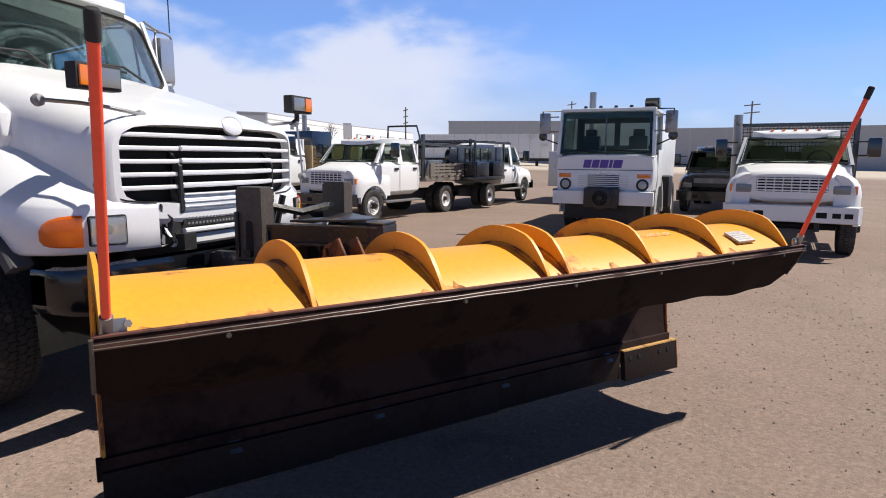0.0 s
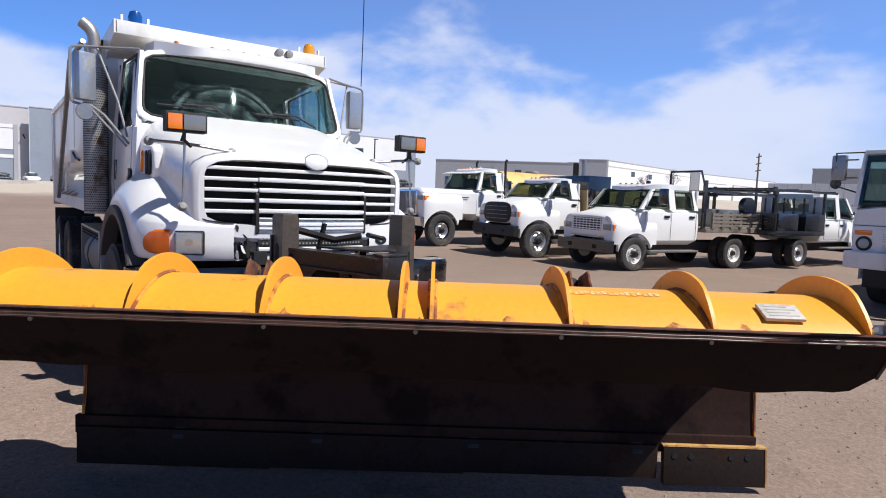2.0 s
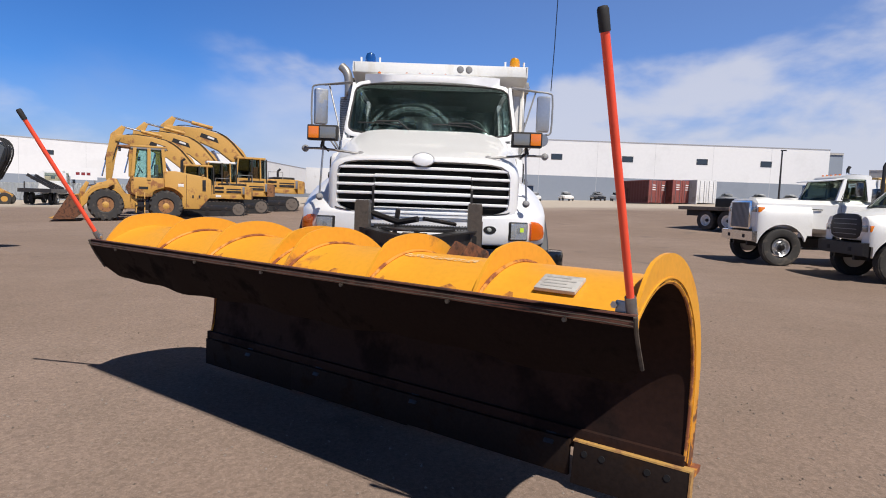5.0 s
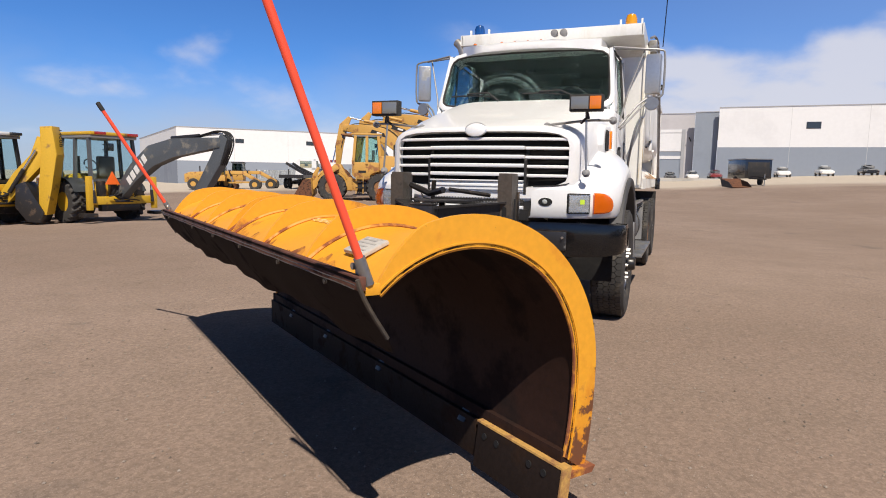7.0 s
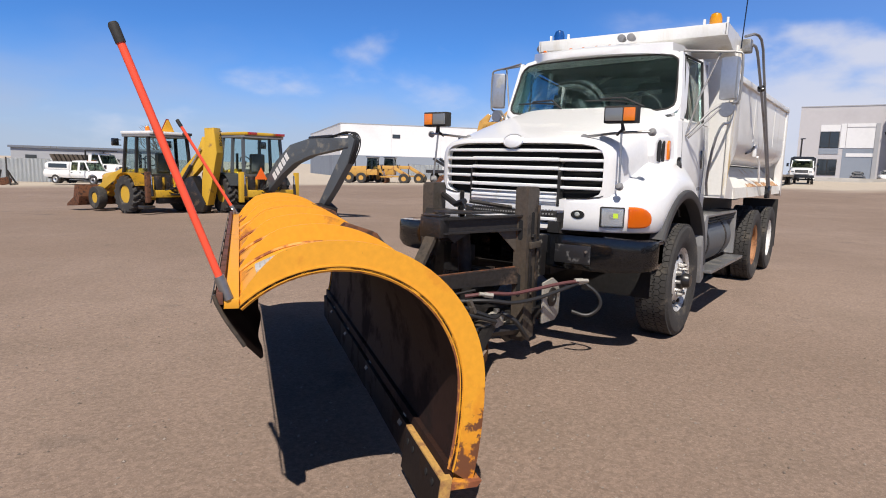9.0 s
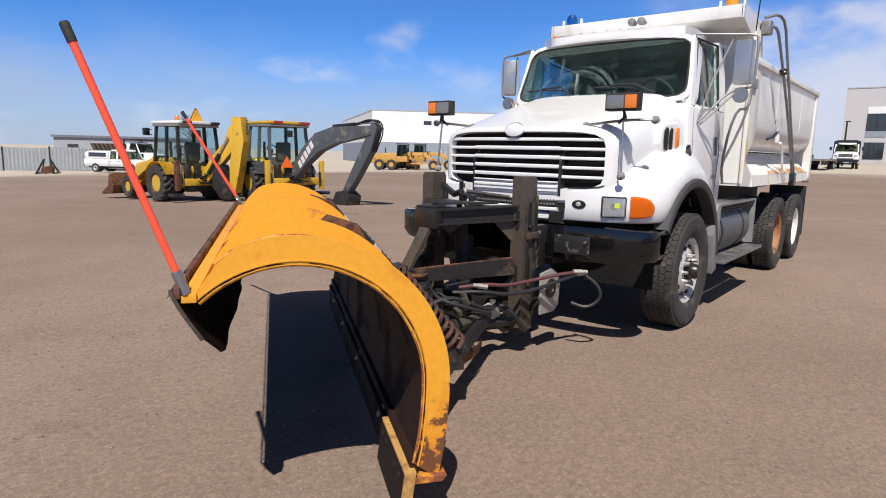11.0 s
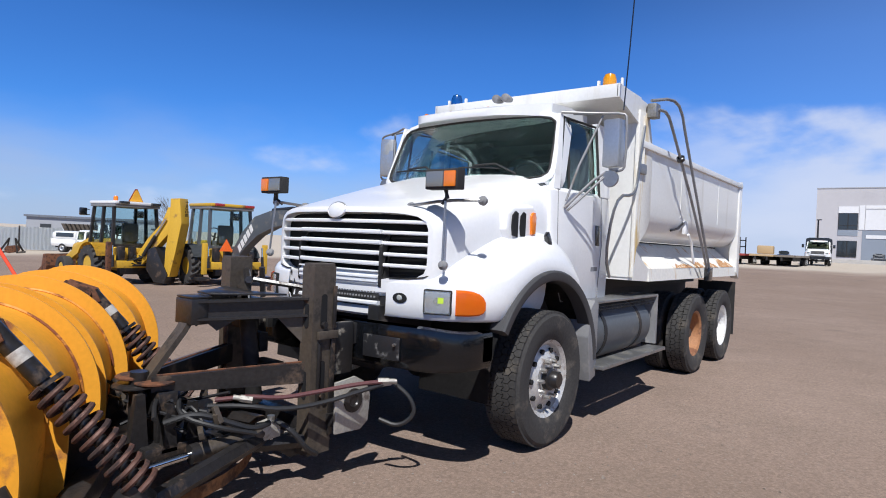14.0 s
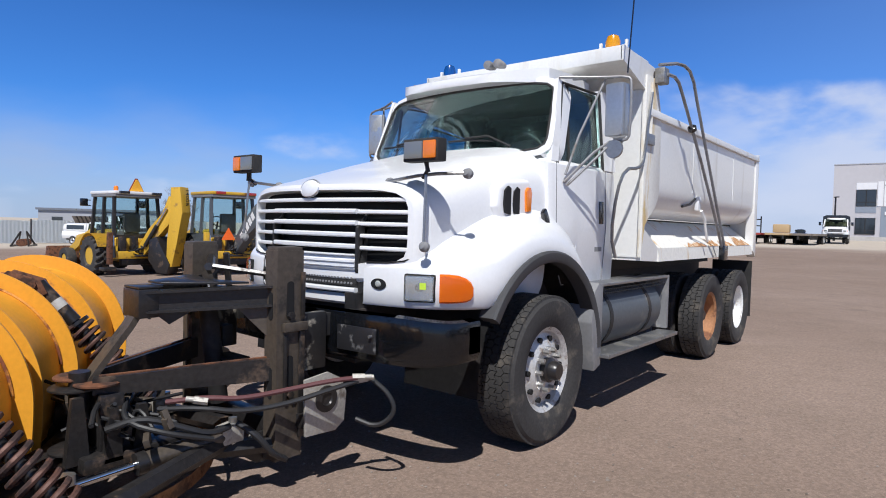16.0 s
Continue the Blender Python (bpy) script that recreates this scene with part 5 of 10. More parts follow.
# rust showing along the lip
bm = B()
random.seed(4)
for i in range(70):
    s = 0.1 + 3.5 * random.random()
    w = 0.05 + 0.16 * random.random()
    h = 1.5 + 9 * random.random() ** 2
    n = 8
    bot = [(s + w * (k / n - 0.5), *arc(RM + 0.0012, A0 - 0.5)) for k in range(n + 1)]
    top = [(s + w * (k / n - 0.5), *arc(RM + 0.0012, A0 + h * math.sin(math.pi * (k + 0.3) / (n + 0.6)) * (0.6 + 0.4 * random.random()))) for k in range(n + 1)]
    mid = [(a[0], *arc(RM + 0.0016, A0 + 0.5 * (math.degrees(math.atan2(t[2] - CZ, CB - t[1])) - A0))) for a, t in zip(bot, top)]
    sheet(bm, [bot, mid, top])
tagged(part("rust_patch", bm, YRUST, plow, "rusted bare steel along the lip"), kind="stuff")
# maker's plate, bolts
bm = B()
shift(box(bm, -0.085, 0.085, -0.055, 0.055, 0, 0.016, 0.004), Matrix.Translation((3.38, 0.185, 1.110)) @ Matrix.Rotation(radians(24), 4, "X"))
part("rating_plate", bm, PLATEGREY, plow, "weathered pale plate with unreadable print")
PLATEPRINT = mat("faded_print", (0.40, 0.38, 0.355), 0.6, 0, grain=0.05)
for k in range(4):
    bm = B()
    box(bm, -0.065, 0.065 - 0.03 * (k % 2), -0.036 + k * 0.022, -0.029 + k * 0.022, 0.016, 0.0175)
    part("plate_print", shift(bm, Matrix.Translation((3.38, 0.185, 1.110)) @ Matrix.Rotation(radians(24), 4, "X")), PLATEPRINT, plow)
STICKER = mat("faded_sticker", (0.74, 0.56, 0.32), 0.6, 0, (0.75, 0.36, 0.05), 0.60, 40, 0.1, 90)
for k in range(16):
    bm = B()
    box(bm, 2.50 + k * 0.026, 2.52 + k * 0.026, 0.30 + 0.008 * (k % 3 == 0), 0.345 - 0.012 * (k % 4 == 1), 0, 0.0012)
    for v in bm.verts:
        v.co.z = CZ + math.sqrt(max(0, (RM + 0.002 + v.co.z) ** 2 - (v.co.y - CB) ** 2))
    part("sticker_mark", bm, STICKER, plow)
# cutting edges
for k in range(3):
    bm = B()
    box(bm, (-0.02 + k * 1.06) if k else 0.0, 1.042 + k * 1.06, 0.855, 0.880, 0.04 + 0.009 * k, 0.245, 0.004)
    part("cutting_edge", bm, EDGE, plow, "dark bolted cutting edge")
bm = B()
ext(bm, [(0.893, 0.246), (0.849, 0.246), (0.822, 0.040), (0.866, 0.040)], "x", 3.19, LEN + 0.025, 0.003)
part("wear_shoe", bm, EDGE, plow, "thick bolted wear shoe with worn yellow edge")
bm = B()
ext(bm, [(0.847, 0.245), (0.895, 0.245), (0.897, 0.253), (0.849, 0.253)], "x", 3.185, LEN + 0.03)
ext(bm, [(0.895, 0.252), (0.847, 0.252), (0.819, 0.038), (0.869, 0.038)], "x", LEN + 0.0255, LEN + 0.034)
part("shoe_edge", bm, mat("worn_yellow_edge", (0.50, 0.29, 0.085), 0.6, 0, (0.30, 0.15, 0.06), 0.5, 8, 0.15, 40, bump=0.1), plow, "worn ochre painted edge of the shoe")
for s in (3.25, 3.34, 3.56, 3.65):
    bm = B()
    cyl(bm, (s, 0.850, 0.195), (s, 0.838, 0.196), 0.016, n=10)
    part("bolt_hole", bm, DARK, plow)
bm = B()
box(bm, -0.02, LEN - 0.01, 0.878, 0.915, 0.20, 0.30, 0.005)
part("lower_angle", bm, BROWN, plow)
bm = B()
ext(bm, [(CB + 0.45, 0.20), (CB + 0.59, 0.20), (CB + 0.61, 0.225), (CB + 0.45, 0.225)], "x", LEN - 0.08, LEN + 0.03)
part("end_foot", bm, YRUST, plow)
# guide stakes: orange rods in bolted clips
inv = PLOW.inverted()
for p0, p1 in (((3.533, 0.844, 1.10), (3.776, 0.642, 1.955)), ((1.368, -2.154, 1.10), (1.73, -2.418, 1.868))):
    p0, p1 = inv @ Vector(p0), inv @ Vector(p1)
    d = (p1 - p0).normalized()
    G = new("guide_stake")
    G.parent = plow
    bm = B()
    cyl(bm, p0, p1, 0.0135, n=12)
    part("rod", bm, ORANGEPOLE, G, "fluorescent orange marker rod")
    bm = B()
    lathe(bm, p1 - d * 0.05, d, [(0.0165, 0), (0.017, 0.06), (0.013, 0.068), (0.001, 0.07)], 12)
    part("cap", bm, RUBBER, G, "black rubber cap")
    bm = B()
    u = Vector((1, 0, 0))
    s0 = 0.055 if p0.x < 1 else -0.055
    ext(bm, [(p0.x + s0 * 0.6 - 0.02, p0.y + 0.0), (p0.x + s0 * 0.6 + 0.02, p0.y + 0.0), (p0.x + s0 * 0.6 + 0.02, p0.y + 0.015), (p0.x + s0 * 0.6 - 0.02, p0.y + 0.015)], "z", 1.03, 1.11, 0.003)
    cyl(bm, p0 - d * 0.06, p0 + d * 0.03, 0.019, n=10)
    part("clip", bm, DULLALU, G, "bolted grey steel clip")
    for z in (1.05, 1.095):
        bm = B()
        cyl(bm, (p0.x + s0, p0.y - 0.01, z), (p0.x + s0, p0.y + 0.0, z), 0.012, n=6)
        part("bolt", bm, BRIGHT, G)


# trip springs on the back of the blade
def coil(bm, p0, p1, r, turns, w):
    p0, p1 = Vector(p0), Vector(p1)
    u, v = frame_of(p1 - p0)
    pts = []
    for i in range(turns * 14 + 1):
        a = 6.28319 * i / 14
        pts.append(p0.lerp(p1, i / (turns * 14)) + u * (r * math.cos(a)) + v * (r * math.sin(a)))
    return tube(bm, pts, w, 7)


for s in (1.04, 2.62):
    T = new("trip_spring")
    T.parent = plow
    top, bot = Vector((s, 0.74, 1.17)), Vector((s, 1.40, 0.40))
    d = (bot - top).normalized()
    bm = B()
    coil(bm, top + d * 0.38, bot - d * 0.02, 0.072, 12, 0.0140)
    part("coil", bm, SPRING, T, "rust-brown coil spring")
    bm = B()
    cyl(bm, top + d * 0.10, bot, 0.030, n=12)
    lathe(bm, top + d * 0.37, d, [(0.02, 0), (0.075, 0.0), (0.075, 0.02), (0.02, 0.02)], 16)
    cyl(bm, top + d * 0.05, top + d * 0.36, 0.042, n=14)
    part("spring_rod", bm, GRIME, T)
    bm = B()
    for k in (-1, 1):
        ext(bm, [(0.55, 1.145), (0.63, 1.215), (0.80, 1.16), (0.84, 1.08), (0.76, 1.03)], "x", s + k * 0.045 - 0.006, s + k * 0.045 + 0.006, 0.003)
        cyl(bm, (s + k * 0.03, 0.76, 1.13), (s + k * 0.065, 0.76, 1.13), 0.024, n=8)
    part("spring_bracket", bm, RUST, T)
    bm = B()
    ext(bm, [(1.20, 0.27), (1.44, 0.27), (1.44, 0.36), (1.36, 0.43), (1.30, 0.43)], "x", s - 0.05, s + 0.05, 0.008)
    part("spring_foot", bm, GRIME, T)
    bm = B()
    q0 = top + d * 0.22
    cyl(bm, q0 - d * 0.03, q0 + d * 0.03, 0.0435, n=14)
    part("spring_tag", bm, PLATEGREY, T, "pale weathered paper tag")
# rear frame of the blade
bm = B()
box(bm, 0.45, 3.25, 1.02, 1.14, 0.24, 0.36, 0.008)
part("rear_beam", bm, GRIME, plow, "greasy black crossbeam")
for s in (0.55, 1.3, 2.15, 3.05):
    bm = B()
    ext(bm, [(0.84, 0.20), (1.12, 0.22), (1.12, 0.38), (1.0, 0.62), (0.965, 0.60), (0.95, 0.35)], "x", s - 0.03, s + 0.03, 0.006)
    part("hinge_lug", bm, GRIME, plow)
for s0, s1, b1 in ((0.55, 1.45, 1.9), (3.05, 1.75, 1.9)):
    bm = B()
    tube(bm, [(s0, 1.1, 0.28), (s1, b1, 0.33)], 0.05, 6)
    part("radius_brace", bm, GRIME, plow)
bm = B()
pts = []
for i in range(17):
    a = radians(-66 + 146 * i / 16)
    pts.append((1.62 + 0.95 * math.sin(a), 1.05 + 0.80 * math.cos(a)))
sheet(bm, [[(x, y, 0.20) for x, y in pts], [(x, y + 0.0, 0.27) for x, y in pts]], 0.03)
part("turning_table", bm, RUSTORANGE, plow, "rusty curved swivel plate")

# ---- hitch between truck and plow ----
PUMPPLATE = mat("scratched_pale_plate", (0.40, 0.38, 0.34), 0.5, 0.25, (0.16, 0.13, 0.11), 0.34, 9, 0.15, 50, bump=0.1)
hitch = thing("plow_hitch", "greasy black steel plow hitch with two brown uprights", "plow hitch")
for s in (-1, 1):
    # channel section upright, open towards the truck
    y0, y1 = s * 0.400, s * 0.512
    bm = B()
    ext(bm, [(0.44, y0), (0.62, y0), (0.62, y1), (0.44, y1), (0.44, y1 - s * 0.016), (0.60, y1 - s * 0.016), (0.60, y0 + s * 0.016), (0.44, y0 + s * 0.016)], "z", 0.19, 1.385)
    part("upright", bm, POSTST, hitch, "tall dusty brown channel upright")
    bm = B()
    box(bm, 0.445, 0.615, s * 0.456 - 0.052, s * 0.456 + 0.052, 1.372, 1.405, 0.006)
    part("upright_cap", bm, POSTST, hitch)
    for z, h in ((1.10, 0.085), (0.66, 0.10)):
        bm = B()
        ext(bm, [(0.53 + 0.026 * math.cos(radians(k)), z + (h if 0 < k < 180 else -h) + 0.026 * math.sin(radians(k))) for k in range(0, 360, 30)], "y", y1 - s * 0.002, y1 + s * 0.003)
        part("slot", bm, DARK, hitch)
        bm = B()
        ext(bm, [(s * 0.456 + 0.020 * math.cos(radians(k)), z - 0.03 + (h * 0.7 if 0 < k < 180 else -h * 0.7) + 0.020 * math.sin(radians(k))) for k in range(0, 360, 30)], "x", 0.618, 0.623)
        part("slot", bm, DARK, hitch)
        bm = B()
        cyl(bm, (0.53, y1 - s * 0.03, z - h), (0.53, y1 + s * 0.024, z - h), 0.022, n=6)
        part("pin_head", bm, GRIME, hitch)
    bm = B()
    box(bm, 0.425, 0.585, *sorted((y1 + s * 0.002, y1 + s * 0.030)), 0.925, 0.975, 0.004)
    part("guide_bar", bm, POSTST, hitch)
    for x0, x1, z0, z1 in ((0.435, 0.470, 0.30, 0.92), (0.555, 0.575, 0.52, 0.90), (0.435, 0.460, 0.99, 1.26)):
        bm = B()
        box(bm, x0, x1, *sorted((y1 + s * 0.002, y1 + s * 0.016)), z0, z1, 0.003)
        part("guide_strip", bm, GRIME, hitch)
    # scraped bracket between the upright and the bumper's end
    bm = B()
    box(bm, 0.255, 0.43, *sorted((s * 0.452, s * 0.505)), 0.675, 1.015, 0.008)
    part("mount_plate", bm, SCRAPED, hitch, "scraped black and beige mounting bracket")
    bm = B()
    box(bm, -0.1, 0.26, s * 0.46 - 0.03, s * 0.46 + 0.03, 0.86, 1.0, 0.004)
    part("frame_horn", bm, FRAMEB, hitch)
    bm = B()
    ext(bm, [(0.50, 0.655), (0.33, 0.675), (0.225, 0.62), (0.185, 0.53), (0.20, 0.36), (0.27, 0.315), (0.49, 0.325)], "y", s * 0.600, s * 0.618, 0.005)
    part("pump_plate", bm, PUMPPLATE, hitch, "scratched pale steel plate")
    bm = B()
    lathe(bm, (0.345, s * 0.618, 0.520), (0, s, 0), [(0.001, 0), (0.078, 0), (0.078, 0.010), (0.040, 0.014), (0.034, 0.004), (0.001, 0.004)], 24)
    part("round_eye", bm, GRIME, hitch)
    bm = B()
    box(bm, 0.30, 0.48, *sorted((s * 0.51, s * 0.60)), 0.36, 0.44, 0.006)
    part("plate_spacer", bm, GRIME, hitch)
    # I-beam upper arm of the lift frame
    a, b = Vector((0.585, s * 0.435, 1.128)), Vector((1.125, s * 0.052, 1.095))
    d = (b - a).normalized()
    n = Vector((-d.y, d.x, 0))
    bm = B()
    for z0, z1, t in ((-0.060, -0.047, 0.050), (0.047, 0.060, 0.050), (-0.047, 0.047, 0.009)):
        loft(bm, [[a + n * w + Vector((0, 0, z)) for w, z in ((-t, z0), (t, z0), (t, z1), (-t, z1))], [b + n * w + Vector((0, 0, z)) for w, z in ((-t, z0), (t, z0), (t, z1), (-t, z1))]])
    part("upper_arm", bm, GRIME, hitch, "greasy rust-edged I-beam arm")
    bm = B()
    c = a.lerp(b, 0.86)
    loft(bm, [[c + n * w + Vector((0, 0, -0.06)) - d * 0.14, c + n * w + Vector((0, 0, -0.06)) + d * 0.06, c + n * w + Vector((0, 0, -0.13)) - d * 0.02] for w in (-0.006, 0.006)])
    part("gusset", bm, GRIME, hitch)
    bm = B()
    c = a.lerp(b, 0.06)
    loft(bm, [[c + n * w + Vector((0, 0, -0.06)) - d * 0.02, c + n * w + Vector((0, 0, -0.06)) + d * 0.16, c + n * w + Vector((0, 0, -0.25)) - d * 0.02] for w in (-0.006, 0.006)])
    part("gusset", bm, POSTST, hitch)
    # lower arm: a deep box narrowing to the pivot
    a, b = Vector((0.58, s * 0.435, 0.708)), Vector((1.40, s * 0.060, 0.690))
    d = (b - a).normalized()
    n = Vector((-d.y, d.x, 0))
    bm = B()
    loft(bm, [[p + n * w + Vector((0, 0, z * h)) for w, z in ((-0.034, -1), (0.034, -1), (0.034, 1), (-0.034, 1))] for p, h in ((a, 0.064), (a.lerp(b, 0.5), 0.056), (b, 0.042))])
    part("lower_arm", bm, GRIME, hitch, "greasy blue-black box arm")
    bm = B()
    bar_pts = [a.lerp(b, 0.02) + Vector((0, 0, 0.066)), a.lerp(b, 0.97) + Vector((0, 0, 0.045))]
    tube(bm, bar_pts, 0.008, 5)
    part("arm_weld", bm, RUST, hitch)
    bm = B()
    tube(bm, [(0.56, s * 0.47, 0.28), (1.42, s * 0.10, 0.30)], 0.048, 6)
    part("push_arm", bm, GRIME, hitch)
    # foot plate under the upright, with a bent lug
    bm = B()
    ext(bm, [(0.44, 0.36), (0.70, 0.34), (0.76, 0.24), (0.66, 0.17), (0.46, 0.17)], "y", s * 0.380, s * 0.398, 0.004)
    part("foot_plate", bm, SCRAPED, hitch, "scraped dark foot plate")
bm = B()
ext(bm, [(0.66, -0.30), (0.80, -0.24), (1.06, -0.075), (1.06, 0.075), (0.80, 0.24), (0.66, 0.30), (0.76, 0.0)], "z", 1.187, 1.199, 0.002)
part("top_plate", bm, GRIME, hitch, "greasy triangular top plate")
bm = B()
box(bm, 1.07, 1.19, -0.095, 0.095, 1.01, 1.168, 0.012)
part("nose_block", bm, GRIME, hitch)
bm = B()
box(bm, 1.055, 1.185, -0.09, 0.09, 1.169, 1.181, 0.003)
part("nose_cap", bm, GRIME, hitch)
# flat strap from the nose down to the pivot
bm = B()
loft(bm, [[(x + t, y, z + t * 0.8) for y, t in ((-0.045, -0.013), (0.045, -0.013), (0.045, 0.013), (-0.045, 0.013))] for x, z in ((1.15, 1.05), (1.20, 0.97), (1.38, 0.74), (1.41, 0.70))])
part("nose_strap", bm, POSTST, hitch, "dark brown steel strap")
for z0, z1 in ((1.02, 1.12), (0.28, 0.40)):
    bm = B()
    box(bm, 0.47, 0.57, -0.40, 0.40, z0, z1, 0.006)
    part("cross_tie", bm, GRIME, hitch)
bm = B()
ext(bm, [(0.26, -0.30), (0.46, -0.34), (0.46, 0.34), (0.26, 0.30)], "z", 1.06, 1.078)
part("back_shelf", bm, GRIME, hitch)
for pts, r in (([(0.50, -0.38, 1.30), (0.64, -0.15, 1.235), (0.74, 0.0, 1.27)], 0.026), ([(0.50, 0.30, 1.23), (0.74, 0.05, 1.275)], 0.018), ([(0.48, -0.20, 1.13), (0.52, -0.17, 1.34)], 0.020)):
    bm = B()
    tube(bm, pts, r, 6)
    part("lift_linkage", bm, GRIME, hitch)
bm = B()
cyl(bm, (0.66, 0.0, 0.45), (0.74, 0.0, 1.02), 0.055, n=16)
part("lift_cylinder", bm, FRAMEB, hitch)
bm = B()
cyl(bm, (0.74, 0.0, 1.0), (0.765, 0.0, 1.19), 0.026, n=12)
part("lift_rod", bm, CHROME, hitch)
for k, (x0, z0, dx) in enumerate(((0.56, 0.92, 0.10), (0.58, 0.78, 0.07), (0.55, 0.60, 0.13))):
    bm = B()
    box(bm, x0, x0 + dx, -0.30 + 0.12 * k, -0.12 + 0.14 * k, z0, z0 + 0.13, 0.01)
    part("valve_body", bm, FRAMEB, hitch)
bm = B()
lathe(bm, (1.44, 0.0, 0.24), (0, 0, 1), [(0.05, 0), (0.05, 0.52), (0.001, 0.52)], 18)
part("king_pin", bm, GRIME, hitch, "greasy pivot pin")
for c, r, z in (((1.45, -0.02), 0.125, 0.668), ((1.37, 0.05), 0.115, 0.690), ((1.44, -0.06), 0.10, 0.712), ((1.45, 0.0), 0.13, 0.36)):
    bm = B()
    lathe(bm, (*c, z), (0, 0, 1), [(0.001, 0), (r - 0.01, 0), (r, 0.006), (r, 0.014), (r - 0.01, 0.020), (0.001, 0.020)], 22)
    part("collar", bm, RUST if z > 0.68 else GRIME, hitch, "flat greasy collar plate")
bm = B()
box(bm, 1.28, 1.40, -0.15, 0.15, 0.36, 0.655, 0.01)
part("pivot_block", bm, GRIME, hitch)
bm = B()
box(bm, 0.9, 1.5, -0.22, 0.22, 0.29, 0.37, 0.02)
part("pivot_base", bm, GRIME, hitch)
for x, y, z0, z1, w in ((1.50, 0.13, 0.33, 0.66, 0.035), (1.36, 0.20, 0.33, 0.60, 0.028), (1.20, 0.16, 0.36, 0.58, 0.03)):
    bm = B()
    loft(bm, [[(x + i * w * k, y + j * 0.02, z) for i, j in ((-1, -1), (1, -1), (1, 1), (-1, 1))] for z, k in ((z0, 1.6), (z1, 0.7))])
    part("pivot_rib", bm, GRIME, hitch)
# turning rams
for s in (-1, 1):
    R = new("ram")
    R.parent = hitch
    a, b = Vector((0.83, s * 0.375, 0.375)), Vector((1.62 if s > 0 else 1.15, s * 0.34 if s > 0 else -0.78, 0.315 if s > 0 else 0.40))
    d = (b - a).normalized()
    bm = B()
    cyl(bm, a + d * 0.04, a + d * 0.46, 0.048, n=18)
    part("barrel", bm, POSTST, R, "oily brown-black hydraulic barrel")
    bm = B()
    cyl(bm, a + d * 0.44, a + d * 0.49, 0.055, n=18)
    part("gland", bm, GRIME, R)
    bm = B()
    cyl(bm, a + d * 0.47, b, 0.020, n=14)
    part("rod", bm, CHROME, R, "bright chrome ram rod")
    bm = B()
    ext(bm, [(a.x - 0.075, a.z - 0.045), (a.x + 0.05, a.z - 0.05), (a.x + 0.06, a.z + 0.045), (a.x - 0.03, a.z + 0.06), (a.x - 0.075, a.z + 0.03)], "y", a.y - 0.045, a.y + 0.045, 0.012)
    part("clevis", bm, PUMPPLATE, R, "worn pale clevis")
    bm = B()
    cyl(bm, a + Vector((-0.03, 0, -0.075)), a + Vector((-0.03, 0, 0.085)), 0.024, n=10)
    part("pin", bm, BRIGHT, R)
    bm = B()
    cyl(bm, b + Vector((0, 0, -0.06)), b + Vector((0, 0, 0.06)), 0.04, n=10)
    part("pin", bm, BRIGHT, R)
# hoses
for pts, r, mt in (([(0.24, 0.83, 0.665), (0.40, 0.74, 0.66), (0.62, 0.62, 0.625), (0.85, 0.52, 0.60), (1.00, 0.44, 0.625), (1.14, 0.30, 0.60)], 0.014, HOSERED),
                   ([(0.22, 0.82, 0.655), (0.42, 0.74, 0.61), (0.64, 0.63, 0.55), (0.86, 0.53, 0.535), (1.02, 0.44, 0.575), (1.16, 0.26, 0.56)], 0.015, HOSE),
                   ([(0.16, 0.80, 0.64), (0.12, 0.92, 0.56), (0.10, 0.95, 0.45), (0.16, 0.86, 0.36), (0.22, 0.74, 0.40)], 0.014, HOSE),
                   ([(1.40, 0.22, 0.50), (1.27, 0.33, 0.56), (1.10, 0.42, 0.48), (0.98, 0.46, 0.43), (0.86, 0.44, 0.44)], 0.018, HOSE),
                   ([(1.25, 0.1, 0.60), (1.35, 0.28, 0.54), (1.2, 0.44, 0.48), (0.98, 0.48, 0.41)], 0.014, HOSE),
                   ([(0.80, 0.42, 0.44), (0.74, 0.52, 0.38), (0.66, 0.55, 0.26), (0.56, 0.53, 0.20)], 0.018, HOSE),
                   ([(1.0, -0.3, 0.5), (1.2, -0.1, 0.58), (1.42, 0.15, 0.62), (1.5, 0.3, 0.56)], 0.013, HOSE)):
    bm = B()
    tube(bm, pts, r, 8, 2)
    part("hose", bm, mt, hitch)
random.seed(9)
for c, d in (((0.27, 0.81, 0.668), (-0.5, 0.4, 0.0)), ((0.25, 0.81, 0.652), (-0.5, 0.4, 0.1)), ((1.02, 0.43, 0.61), (0.5, -0.4, 0.1))):
    bm = B()
    c, d = Vector(c), Vector(d).normalized()
    cyl(bm, c - d * 0.035, c + d * 0.035, 0.021, n=6)
    cyl(bm, c + d * 0.03, c + d * 0.075, 0.015, n=10)
    part("hose_fitting", bm, PUMPPLATE, hitch, "dirty steel hose fitting")
for i in range(16):
    bm = B()
    c = Vector((0.9 + 0.55 * random.random(), -0.35 + 0.8 * random.random(), 0.42 + 0.2 * random.random()))
    box(bm, -0.05, 0.05, -0.02, 0.02, -0.015, 0.015, 0.004, Matrix.Translation(c) @ Euler((random.random() * 3, random.random() * 3, random.random() * 3)).to_matrix().to_4x4())
    part("fitting", bm, POSTST, hitch)
for i in range(9):
    bm = B()
    p = [Vector((1.0 + 0.5 * random.random(), -0.4 + 0.8 * random.random(), 0.40 + 0.25 * random.random())) for _ in range(4)]
    tube(bm, p, 0.010, 6, 2)
    part("hose", bm, HOSE, hitch)


